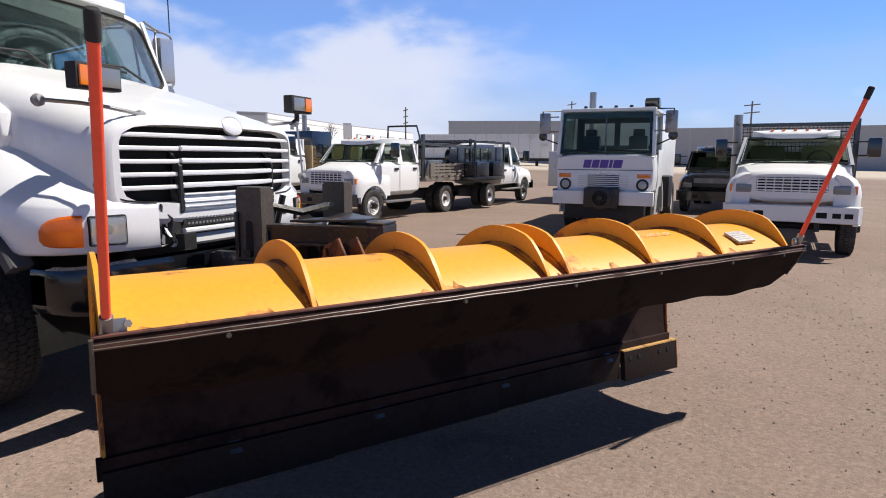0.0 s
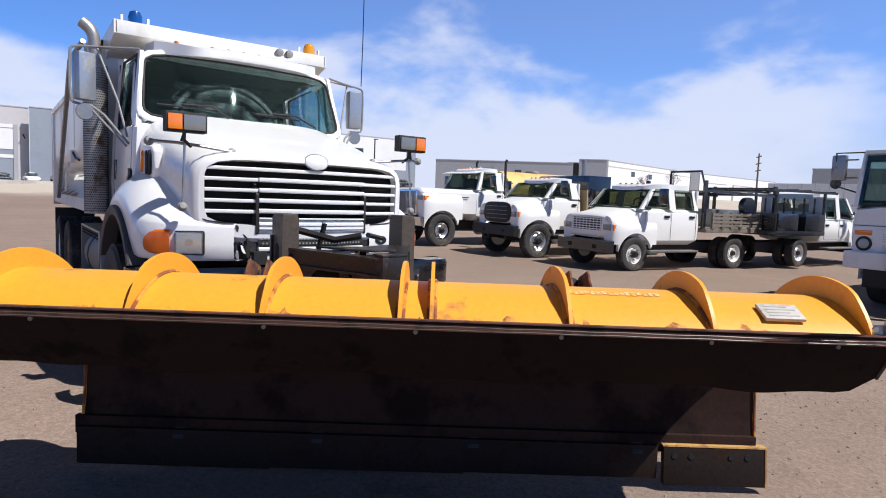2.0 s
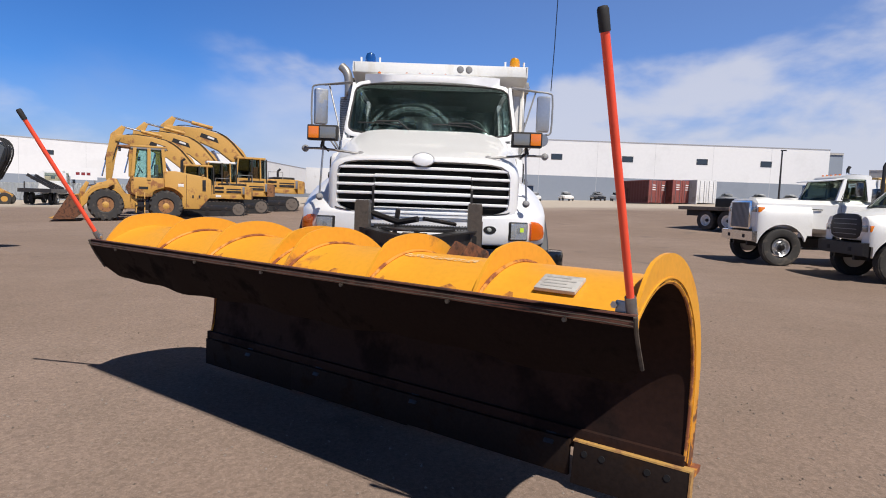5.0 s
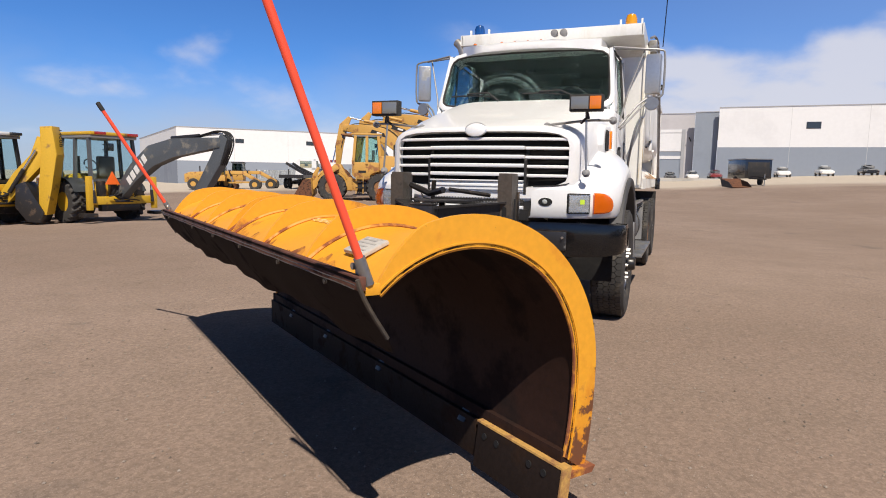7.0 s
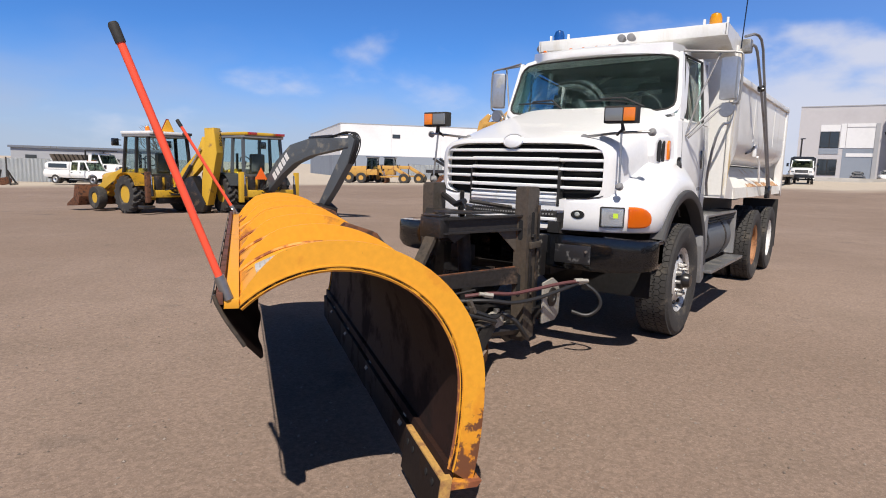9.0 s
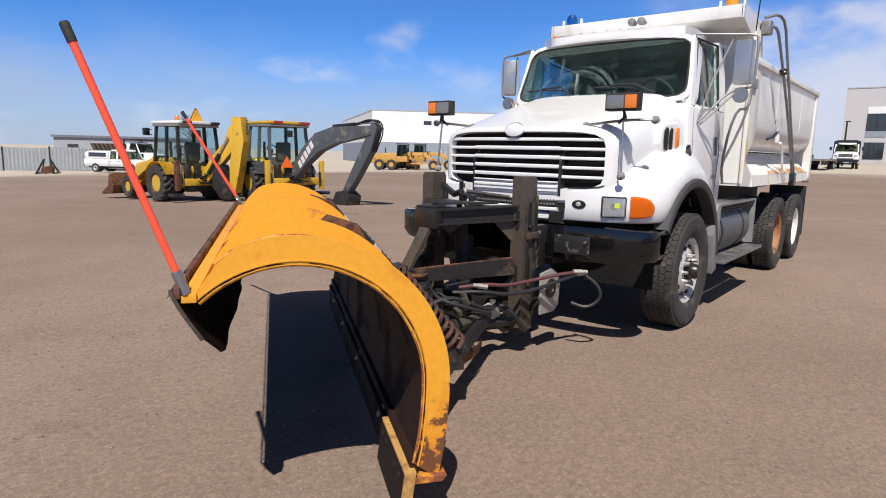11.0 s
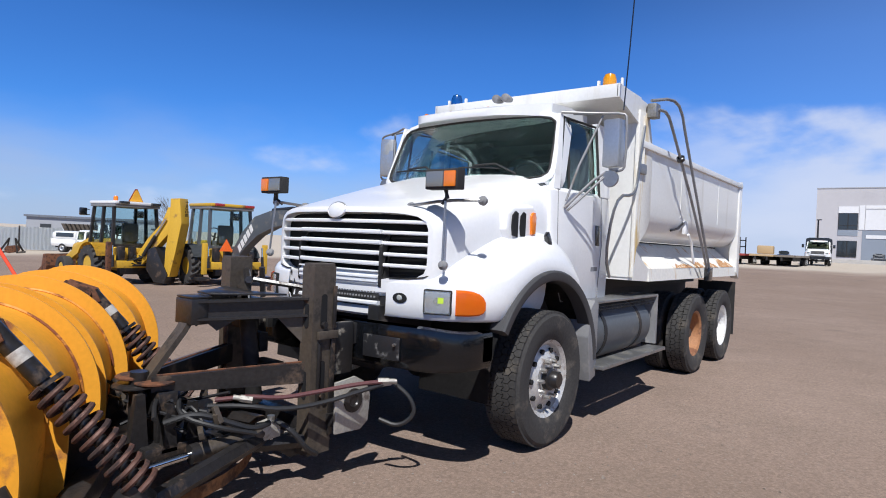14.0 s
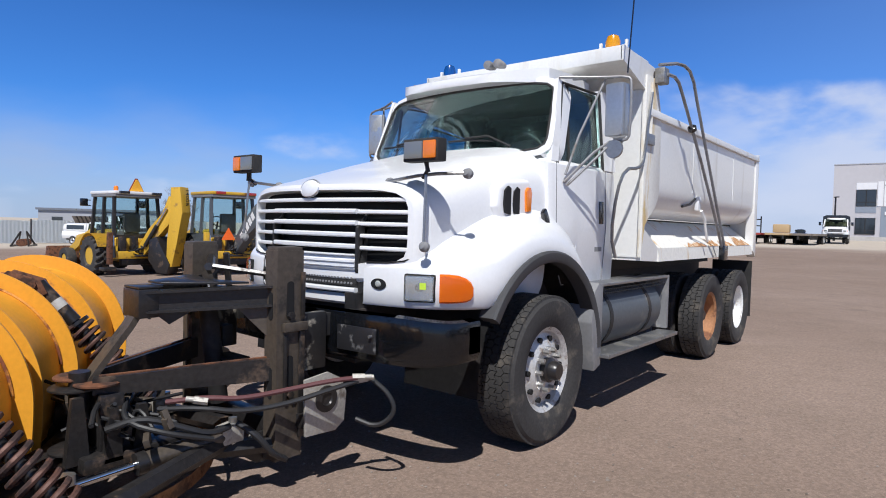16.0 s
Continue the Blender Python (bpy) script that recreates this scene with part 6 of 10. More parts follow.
# ---- ground ----
def ground_material():
    m = bpy.data.materials.new("worn_asphalt_lot")
    m.use_nodes = True
    n, l = m.node_tree.nodes, m.node_tree.links
    b = n["Principled BSDF"]
    t = n.new("ShaderNodeTexCoord")

    def noise_(scale, detail=6, rough=0.6):
        q = n.new("ShaderNodeTexNoise")
        q.inputs["Scale"].default_value, q.inputs["Detail"].default_value, q.inputs["Roughness"].default_value = scale, detail, rough
        l.new(t.outputs["Object"], q.inputs["Vector"])
        return q.outputs["Fac"]

    def ramp_(v, lo, hi, a, c):
        q = n.new("ShaderNodeMapRange")
        for k, x in (("From Min", lo), ("From Max", hi), ("To Min", a), ("To Max", c)):
            q.inputs[k].default_value = x
        l.new(v, q.inputs["Value"])
        return q.outputs[0]

    def mixc(f, a, c, blend="MIX"):
        q = n.new("ShaderNodeMix")
        q.data_type, q.blend_type = "RGBA", blend
        for i, v in ((0, f), (6, a), (7, c)):
            if isinstance(v, tuple):
                q.inputs[i].default_value = (*v, 1)
            elif isinstance(v, (int, float)):
                q.inputs[i].default_value = v
            else:
                l.new(v, q.inputs[i])
        return q.outputs[2]

    big, mid, fine, grit = noise_(0.16), noise_(1.3), noise_(28, 3), noise_(130, 2, 0.7)
    col = mixc(ramp_(big, 0.40, 0.62, 0, 1), (0.234, 0.170, 0.134), (0.280, 0.208, 0.169))
    col = mixc(ramp_(mid, 0.42, 0.68, 0, 0.45), col, (0.18, 0.135, 0.104))
    stain = noise_(0.8, 4, 0.5)
    col = mixc(ramp_(stain, 0.665, 0.73, 0, 0.5), col, (0.11, 0.092, 0.08))
    col = mixc(1.0, col, ramp_(fine, 0.3, 0.7, 0.86, 1.14), "MULTIPLY")
    col = mixc(ramp_(grit, 0.58, 0.70, 0, 0.55), col, (0.40, 0.345, 0.30))
    col = mixc(ramp_(grit, 0.42, 0.31, 0, 0.55), col, (0.12, 0.097, 0.083))
    # single stones of the worn surface
    for sc_, lo_, hi_ in ((62, 0.86, 1.15), (24, 0.95, 1.05)):
        vo = n.new("ShaderNodeTexVoronoi")
        vo.inputs["Scale"].default_value = sc_
        l.new(t.outputs["Object"], vo.inputs["Vector"])
        sv = n.new("ShaderNodeSeparateColor")
        l.new(vo.outputs["Color"], sv.inputs[0])
        col = mixc(1.0, col, ramp_(sv.outputs[0], 0.0, 1.0, lo_, hi_), "MULTIPLY")
    # pale gravel apron far out
    g = n.new("ShaderNodeNewGeometry")
    sp = n.new("ShaderNodeVectorMath")
    sp.operation = "DISTANCE"
    sp.inputs[1].default_value = (0, 0, 0)
    l.new(t.outputs["Object"], sp.inputs[0])
    wob = n.new("ShaderNodeMath")
    wob.operation = "MULTIPLY_ADD"
    l.new(big, wob.inputs[0])
    wob.inputs[1].default_value = 10
    l.new(sp.outputs["Value"], wob.inputs[2])
    col = mixc(ramp_(wob.outputs[0], 50, 60, 0, 1), col, mixc(ramp_(mid, 0.35, 0.65, 0, 1), (0.52, 0.45, 0.375), (0.44, 0.385, 0.325)))
    l.new(col, b.inputs["Base Color"])
    b.inputs["Roughness"].default_value = 0.9
    b.inputs["Specular IOR Level"].default_value = 0.25
    bp = n.new("ShaderNodeBump")
    bp.inputs["Strength"].default_value, bp.inputs["Distance"].default_value = 0.26, 0.007
    hs = n.new("ShaderNodeMath")
    hs.operation = "MULTIPLY_ADD"
    l.new(noise_(42, 4, 0.75), hs.inputs[0])
    hs.inputs[1].default_value = 2.0
    l.new(grit, hs.inputs[2])
    l.new(hs.outputs[0], bp.inputs["Height"])
    l.new(bp.outputs[0], b.inputs["Normal"])
    return m


def rise(x, y):
    """The yard is level round the truck and slopes gently farther out."""
    r = math.hypot(x, y)
    k = min(1.0, max(0.0, (r - 12) / 30))
    k = k * k * (3 - 2 * k)
    q = min(1.0, 150 / max(r, 1))
    if y > 0:
        side = 2.3 * (1 - math.exp(-y / 30)) * k * min(1.0, max(0.25, -x / 55))
    else:
        side = -(0.034 * min(10, max(0, -y - 10)) + 0.022 * max(0, -y * q - 20))
    return -0.012 * x * q * k + side


bm = B()
rad = [0, 4, 8, 10, 12, 14, 16, 18, 20, 22.5, 25, 30, 36, 43, 52, 64, 80, 100, 130, 170, 240, 400, 800, 1800]
rows = []
for r in rad:
    rows.append([(r * math.cos(6.283185 * i / 72), r * math.sin(6.283185 * i / 72), rise(r * math.cos(6.283185 * i / 72), r * math.sin(6.283185 * i / 72))) for i in range(73)])
sheet(bm, rows)
bmesh.ops.remove_doubles(bm, verts=bm.verts, dist=0.001)
ground = solo("ground", bm, ground_material(), "sun-bleached brown-grey asphalt yard with fine gravel", "ground", kind="structure")

# loose stones and grit
random.seed(17)
vs, fs = [], []
OCT = ((1, 0, 0), (0, 1, 0), (-1, 0, 0), (0, -1, 0), (0, 0, 1), (0, 0, -0.5))
TRI = ((0, 1, 4), (1, 2, 4), (2, 3, 4), (3, 0, 4), (1, 0, 5), (2, 1, 5), (3, 2, 5), (0, 3, 5))
for i in range(15000):
    r = 11 * math.sqrt(random.random()) * (0.35 + 0.65 * random.random())
    a = 6.28319 * random.random()
    x, y = 2.5 + r * math.cos(a), 0.8 + r * math.sin(a)
    q = 0.0035 + 0.010 * random.random() ** 4
    c, s = math.cos(a * 7), math.sin(a * 7)
    k = len(vs)
    e = [random.uniform(0.7, 1.3) for _ in range(6)]
    for (u, v, w), j in zip(OCT, e):
        vs.append((x + q * j * (c * u - s * v), y + q * j * (s * u + c * v) * 0.8, q * 0.25 + q * 0.6 * j * w))
    fs += [tuple(k + t for t in f) for f in TRI]
me = bpy.data.meshes.new("gravel")
me.from_pydata(vs, [], fs)
me.materials.append(mat("loose_stone", (0.27, 0.228, 0.195), 0.85, 0, (0.15, 0.12, 0.10), 0.5, 3, 0.2, 60))
tagged(new("gravel", me), "scattered small brown-grey stones on the asphalt", "gravel", kind="stuff")


# ---- parked vehicles: local x forward, y left, origin on the ground under the front axle ----
def at(x, y, heading, dz=0.0):
    return Matrix.Translation((x, y, rise(x, y) + dz)) @ Matrix.Rotation(radians(heading), 4, "Z")


def body_ring(x, w, z0, z1, n=4.5, count=28):
    return sup(w, (z1 - z0) / 2, 0, (z0 + z1) / 2, n, x, count)


def pane(parent, quad, material=None, name="window", thick=0.006):
    bm = B()
    q = [Vector(p) for p in quad]
    n = (q[1] - q[0]).cross(q[2] - q[0]).normalized() * (thick / 2)
    loft(bm, [[p - n for p in q], [p + n for p in q]])
    o = part(name, bm, material or DGLASS, parent)
    o.visible_shadow = False
    return o


def bar(bm, a, b, w, h=None):
    """A square-section bar from a to b."""
    a, b = Vector(a), Vector(b)
    u, v = frame_of(b - a)
    h = h or w
    q = [(-w, -h), (w, -h), (w, h), (-w, h)]
    return loft(bm, [[a + u * i + v * j for i, j in q], [b + u * i + v * j for i, j in q]])


def greenhouse(T, x0, x1, x2, x3, w0, w1, z0, z1, paint, glassm, crew=False, roof=0.16):
    """Cab above the waist: windscreen foot x0, its top x1, roof end x2, foot of the rear wall x3."""
    zt = z1 - roof * 0.35
    bm = B()
    loft(bm, [sup(w1 * 0.93, roof * 0.22, 0, zt - roof * 0.02, 4, x1 + 0.06, 28), sup(w1 * 0.99, roof * 0.40, 0, zt + roof * 0.06, 4, x1 + 0.03, 28), sup(w1 * 1.02, roof * 0.60, 0, zt + roof * 0.22, 3.6, x1 - 0.16, 28), sup(w1 * 1.02, roof * 0.68, 0, zt + roof * 0.30, 3.4, (x1 + x2) / 2, 28), sup(w1 * 1.01, roof * 0.62, 0, zt + roof * 0.22, 3.6, x2 + 0.06, 28), sup(w1 * 0.95, roof * 0.45, 0, zt + roof * 0.05, 4, x2 - 0.07, 28)])
    part("roof", bm, paint, T)
    q = 0.30 if not crew else 0.14
    for s in (-1, 1):
        # slanted front post, broad at its foot
        bm = B()
        loft(bm, [[(x0 + 0.05, s * w0 * 0.90, z0 - 0.03), (x0 + 0.05, s * w0 * 0.99, z0 - 0.03), (x0 - 0.10, s * w0 * 0.995, z0 - 0.03), (x0 - 0.10, s * w0 * 0.93, z0 - 0.03)], [(x1 + 0.03, s * w1 * 0.90, zt), (x1 + 0.03, s * w1 * 0.985, zt), (x1 - 0.05, s * w1 * 0.99, zt), (x1 - 0.05, s * w1 * 0.94, zt)]])
        part("pillar", bm, paint, T)
        bm = B()
        loft(bm, [[(x3 + 0.0, s * w0 * 0.90, z0 - 0.03), (x3 + q, s * w0 * 0.90, z0 - 0.03), (x3 + q, s * w0 * 0.99, z0 - 0.03), (x3 + 0.0, s * w0 * 0.975, z0 - 0.03)], [(x2 - 0.05, s * w1 * 0.90, zt), (x2 + q - 0.04, s * w1 * 0.90, zt), (x2 + q - 0.04, s * w1 * 0.985, zt), (x2 - 0.05, s * w1 * 0.965, zt)]])
        part("rear_quarter", bm, paint, T)
        posts = [x0 * 0.47 + x3 * 0.53] if crew else []
        for xm in posts:
            bm = B()
            loft(bm, [[(xm + 0.10, s * w0 * 0.92, z0 - 0.03), (xm + 0.10, s * w0 * 0.992, z0 - 0.03), (xm - 0.10, s * w0 * 0.992, z0 - 0.03), (xm - 0.10, s * w0 * 0.92, z0 - 0.03)], [(xm + 0.09, s * w1 * 0.92, zt), (xm + 0.09, s * w1 * 0.985, zt), (xm - 0.09, s * w1 * 0.985, zt), (xm - 0.09, s * w1 * 0.92, zt)]])
            part("pillar", bm, paint, T)
        # door glass in its rubber seal, one pane to each door
        ends = [x0 - 0.06] + [v for xm in posts for v in (xm + 0.10, xm - 0.10)] + [x3 + q]
        for k in range(0, len(ends), 2):
            a, b = ends[k], ends[k + 1]
            ta = x1 - 0.05 if k == 0 else a
            tb = x2 + q - 0.04 if k + 2 >= len(ends) else b
            pane(T, [(a, s * w0 * 0.965, z0 - 0.02), (b, s * w0 * 0.965, z0 - 0.02), (tb, s * w1 * 0.955, zt), (ta, s * w1 * 0.955, zt)], glassm)
            bm = B()
            loop = [(a - 0.02, s * w0 * 0.985, z0 + 0.015), (b + 0.02, s * w0 * 0.985, z0 + 0.015), (tb + 0.02, s * w1 * 0.978, zt - 0.055), (ta - 0.03, s * w1 * 0.978, zt - 0.055)]
            tube(bm, loop + loop[:1], 0.011, 5)
            part("window_seal", bm, RUBBER, T)
    pane(T, [(x0 + 0.02, -w0 * 0.93, z0 - 0.02), (x0 + 0.02, w0 * 0.93, z0 - 0.02), (x1 + 0.03, w1 * 0.93, zt), (x1 + 0.03, -w1 * 0.93, zt)], glassm, "windscreen")
    bm = B()
    loop = [(x0 + 0.035, -w0 * 0.92, z0), (x0 + 0.035, w0 * 0.92, z0), (x1 + 0.05, w1 * 0.92, zt - 0.04), (x1 + 0.05, -w1 * 0.92, zt - 0.04)]
    tube(bm, loop + loop[:1], 0.014, 5)
    part("window_seal", bm, RUBBER, T)
    bm = B()
    box(bm, x3, x3 + 0.05, -w0 * 0.95, w0 * 0.95, z0 - 0.03, z0 + (z1 - z0) * 0.25)
    box(bm, x3, x3 + 0.05, -w0 * 0.95, -w0 * 0.55, z0, zt)
    box(bm, x3, x3 + 0.05, w0 * 0.55, w0 * 0.95, z0, zt)
    part("rear_wall", bm, paint, T)
    for s in (-1, 1):
        bm = B()
        box(bm, x3 + 0.1, x3 + 0.3, *sorted((s * w0 * 0.15, s * w0 * 0.8)), z0 - 0.3, z0 + (z1 - z0) * 0.62, 0.05)
        part("seat", bm, SEATTAN, T)
    bm = B()
    box(bm, x2 + 0.05, x1 - 0.1, -w1 * 0.88, w1 * 0.88, zt - 0.05, zt - 0.03)
    part("headliner", bm, SEATTAN, T)
    bm = B()
    box(bm, x3 + 0.055, x3 + 0.07, -w0 * 0.92, w0 * 0.92, z0, z0 + (z1 - z0) * 0.4)
    part("cab_lining", bm, SEATTAN, T)
    bm = B()
    box(bm, x0 - 0.38, x0 - 0.06, -w0 * 0.9, w0 * 0.9, z0 - 0.05, z0 + 0.05, 0.03)
    part("dashboard", bm, INTERIOR, T)
    bm = B()
    tube(bm, circle((x0 - 0.42, w0 * 0.45, z0 + 0.05), (0, 1, 0), (0.4, 0, 0.9), 0.2, 18), 0.016, 5)
    part("steering_wheel", bm, INTERIOR, T)
    for y in (-0.5, 0.25):
        bm = B()
        tube(bm, [(x0 + 0.05, y * w0, z0 + 0.01), (x0 - 0.0, (y + 0.45) * w0, z0 + 0.07)], 0.009, 5)
        part("wiper", bm, BLACK, T)


def side_mirror(T, x, y, z, s, material=BLACK, tall=0.36, arm=0.3):
    bm = B()
    box(bm, x - 0.05, x + 0.05, s * (y + arm) - 0.11, s * (y + arm) + 0.11, z - tall / 2, z + tall / 2, 0.03)
    tube(bm, [(x + 0.05, s * y, z - tall * 0.4), (x, s * (y + arm), z - tall * 0.4)], 0.018, 6)
    tube(bm, [(x + 0.05, s * y, z + tall * 0.3), (x, s * (y + arm), z + tall * 0.3)], 0.014, 6)
    part("mirror", bm, material, T)


def arch(T, x, y, z, r, s, paint, w=0.10):
    bm = B()
    grid = []
    for a in range(-8, 189, 14):
        c, d = math.cos(radians(a)), math.sin(radians(a))
        grid.append([(x + r * c, s * (y - w), z + r * d), (x + r * c, s * y, z + r * d), (x + (r + 0.05) * c, s * (y + 0.015), z + (r + 0.05) * d), (x + (r + 0.13) * c, s * (y - 0.02), z + (r + 0.13) * d)])
    sheet(bm, grid, 0.01)
    part("fender_arch", bm, paint, T)
    bm = B()
    pts = [(x + r * math.cos(radians(a)), z + r * math.sin(radians(a))) for a in range(0, 181, 15)]
    ext(bm, pts, "y", s * (y - 0.01), s * (y - 0.02))
    part("wheel_well", bm, DARK, T)


def doors(T, w, x0, x1, z0, z1, n, handle=BLACK):
    for s in (-1, 1):
        for k in range(n):
            a, b = x0 + (x1 - x0) * k / n, x0 + (x1 - x0) * (k + 1) / n
            bm = B()
            tube(bm, [(a, s * w, z1), (a, s * w, z0), (b, s * w, z0), (b, s * w, z1)], 0.006, 4)
            part("door_seam", bm, GREY, T)
            bm = B()
            box(bm, b + 0.06, b + 0.22, s * w - 0.015, s * w + 0.015, z1 - 0.22, z1 - 0.16, 0.01)
            part("door_handle", bm, handle, T)


def lamp(T, name, x, y, z, w, h, material, label="", d=0.03):
    bm = B()
    box(bm, x - d, x, y - w / 2, y + w / 2, z - h / 2, z + h / 2, min(w, h) * 0.15)
    part(name, bm, material, T, label)


def conventional(T, paint, hood, wid, z_floor, z_hood0, z_hood1, z_roof, cab, wb, wr, tyre, rim, overhang, crew=False, glassm=None, grille="bars", bumper=BLACK, tscale=1.0, flat=4.5, rear_x=None, rake=0.42, nose=1.0):
    """Bonneted cab: hood is its length ahead of the windscreen foot, cab the cab's length."""
    glassm = glassm or ROWGLASS
    xf = overhang
    xc = xf - hood
    xr = xc - cab
    w = wid / 2
    zb = z_floor
    bm = B()
    loft(bm, [body_ring(xf, w * 0.76 * nose, zb + 0.22, z_hood0 - 0.05, flat), body_ring(xf - 0.05, w * 0.81 * nose, zb + 0.16, z_hood0, flat), body_ring(xf - 0.4, w * 0.85 * nose, zb + 0.12, z_hood0 + (z_hood1 - z_hood0) * 0.4, flat), body_ring(xc + 0.1, w * 0.90, zb + 0.1, z_hood1 - 0.03, flat), body_ring(xc - 0.05, w * 0.94, zb + 0.1, z_hood1, flat)])
    part("hood", bm, paint, T)
    bm = B()
    loft(bm, [body_ring(xc + 0.02, w * 0.93, zb, z_hood1 - 0.02, 6), body_ring(xc - 0.1, w * 0.95, zb, z_hood1 + 0.03, 6), body_ring(xr + 0.06, w * 0.95, zb, z_hood1 + 0.04, 6), body_ring(xr, w * 0.93, zb + 0.03, z_hood1 + 0.02, 6)])
    part("cab_body", bm, paint, T)
    greenhouse(T, xc - 0.02, xc - rake, xr + 0.10, xr + 0.02, w * 0.95, w * 0.86, z_hood1, z_roof, paint, glassm, crew)
    doors(T, w * 0.955, xc - 0.12, xr + 0.1, zb + 0.12, z_hood1, 2 if crew else 1)
    for s in (-1, 1):
        # fender over the front wheel
        bm = B()
        grid = []
        RA = wr * 1.24
        z_sh = zb + (z_hood0 - zb) * 0.62
        xe = -RA - 0.14
        us = [0, 0.01, 0.03, 0.06, 0.1, 0.16, 0.22]
        xs = [xf - 0.02 - (xf - RA - 0.02) * u / 0.22 for u in us] + [RA * math.cos(radians(a)) for a in range(8, 173, 12)] + [-RA - 0.02, xe]
        for x in xs:
            zbm = wr + math.sqrt(max(0, RA * RA - x * x)) if abs(x) < RA else zb + 0.04
            o = 0.84 + 0.16 * math.sqrt(max(0, 1 - max(0, 1 - (xf - x) / 0.42) ** 2))
            top = min(z_sh + 0.24, z_hood0 + (z_hood1 - z_hood0) * (xf - x) / hood - 0.05)
            zs = max(z_sh - 0.05 * max(0, x / xf), zbm + 0.05)
            top = max(top, zs + 0.03)
            ph = [Vector((x, w * 0.70 * nose, top)), Vector((x, w * 0.97 * o, top - 0.01)), Vector((x, w * o, zs - 0.06))]
            row = [ph[0] * (1 - t) ** 2 + ph[1] * (2 * t * (1 - t)) + ph[2] * t * t for t in (0, 0.2, 0.4, 0.6, 0.8, 1)]
            row += [Vector((x, w * o, (zs + zbm) / 2)), Vector((x, w * o, zbm)), Vector((x, w * o - 0.08, zbm))]
            grid.append([(p.x, s * p.y, p.z) for p in row])
        grid.insert(0, [(xf - 0.03, s * w * 0.6, p[2]) for p in grid[0]])
        grid.append([(xe - 0.02, s * w * 0.8, p[2]) for p in grid[-1]])
        sheet(bm, grid)
        part("fender", bm, paint, T)
        bm = B()
        pts = [(wr * 1.2 * math.cos(radians(a)), wr + wr * 1.2 * math.sin(radians(a))) for a in range(0, 181, 15)]
        ext(bm, pts, "y", s * (w - 0.30), s * (w - 0.31))
        part("wheel_well", bm, DARK, T)
        wheel(T, 0, s * (w - 0.13), wr, tyre, rim, 0.09, False, s, tscale)
        side_mirror(T, xc - 0.35, w * 0.95, z_hood1 + 0.28, s)
        lamp(T, "headlamp", xf + 0.004, s * w * 0.70, z_hood0 - 0.30, 0.26, 0.15, WORKLENS, "", 0.10)
        lamp(T, "turn_signal", xf - 0.025, s * w * 0.875, z_hood0 - 0.30, 0.09, 0.14, AMBERL, "", 0.16)
        bm = B()
        box(bm, xr + 0.1, xc - 0.2, s * (w - 0.02) - 0.12, s * (w - 0.02) + 0.12, zb - 0.14, zb - 0.09, 0.02)
        part("running_board", bm, DULLALU, T)
    bm = B()
    zg0, zg1 = zb + 0.33, z_hood0 - 0.10
    box(bm, xf - 0.02, xf + 0.006, -w * 0.52, w * 0.52, zg0, zg1, 0.01)
    part("grille_backing", bm, DARK, T)
    bm = B()
    if grille == "bars":
        for k in range(5):
            z = zg0 + (zg1 - zg0) * (k + 0.5) / 5
            box(bm, xf, xf + 0.02, -w * 0.53, w * 0.53, z - 0.012, z + 0.012, 0.004)
        for k in range(9):
            y = -w * 0.5 + w * k / 8
            box(bm, xf, xf + 0.016, y - 0.008, y + 0.008, zg0, zg1)
        part("grille", bm, paint, T)
    elif grille == "mesh":
        for k in range(8):
            z = zg0 + (zg1 - zg0) * (k + 0.5) / 8
            box(bm, xf, xf + 0.012, -w * 0.52, w * 0.52, z - 0.008, z + 0.008)
        part("grille", bm, GREY, T)
    bm = B()
    loft(bm, [[(xf + 0.02, y, z) for y, z in ((-w, zb - 0.18), (w, zb - 0.18), (w, zb + 0.12), (-w, zb + 0.12))], [(xf + 0.12, y, z) for y, z in ((-w * 0.94, zb - 0.16), (w * 0.94, zb - 0.16), (w * 0.94, zb + 0.1), (-w * 0.94, zb + 0.1))]])
    part("bumper", bm, bumper, T)
    for y in (-0.45, 0.45):
        lamp(T, "fog_lamp", xf + 0.125, y * w, zb - 0.04, 0.16, 0.10, DARK)
    bm = B()
    for s in (-1, 1):
        box(bm, (rear_x or -wb) - 1.2, xf, s * 0.42 - 0.04, s * 0.42 + 0.04, wr * 1.0, wr * 1.0 + 0.24)
    cyl(bm, (-wb, -w + 0.2, wr), (-wb, w - 0.2, wr), 0.08)
    cyl(bm, (0, -w + 0.2, wr), (0, w - 0.2, wr), 0.06)
    part("chassis", bm, FRAMEB, T)
    for s in (-1, 1):
        wheel(T, -wb, s * (w - 0.11), wr, tyre, rim, 0.0, False, s, tscale, True)
    for k in range(5):
        bm = B()
        lathe(bm, (xc - rake - 0.12, (k - 2) * 0.2, z_roof + 0.065), (0, 0, 1), [(0.03, 0), (0.028, 0.03), (0.001, 0.04)], 8)
        part("roof_marker", bm, AMBERL, T)
    return xf, xc, xr


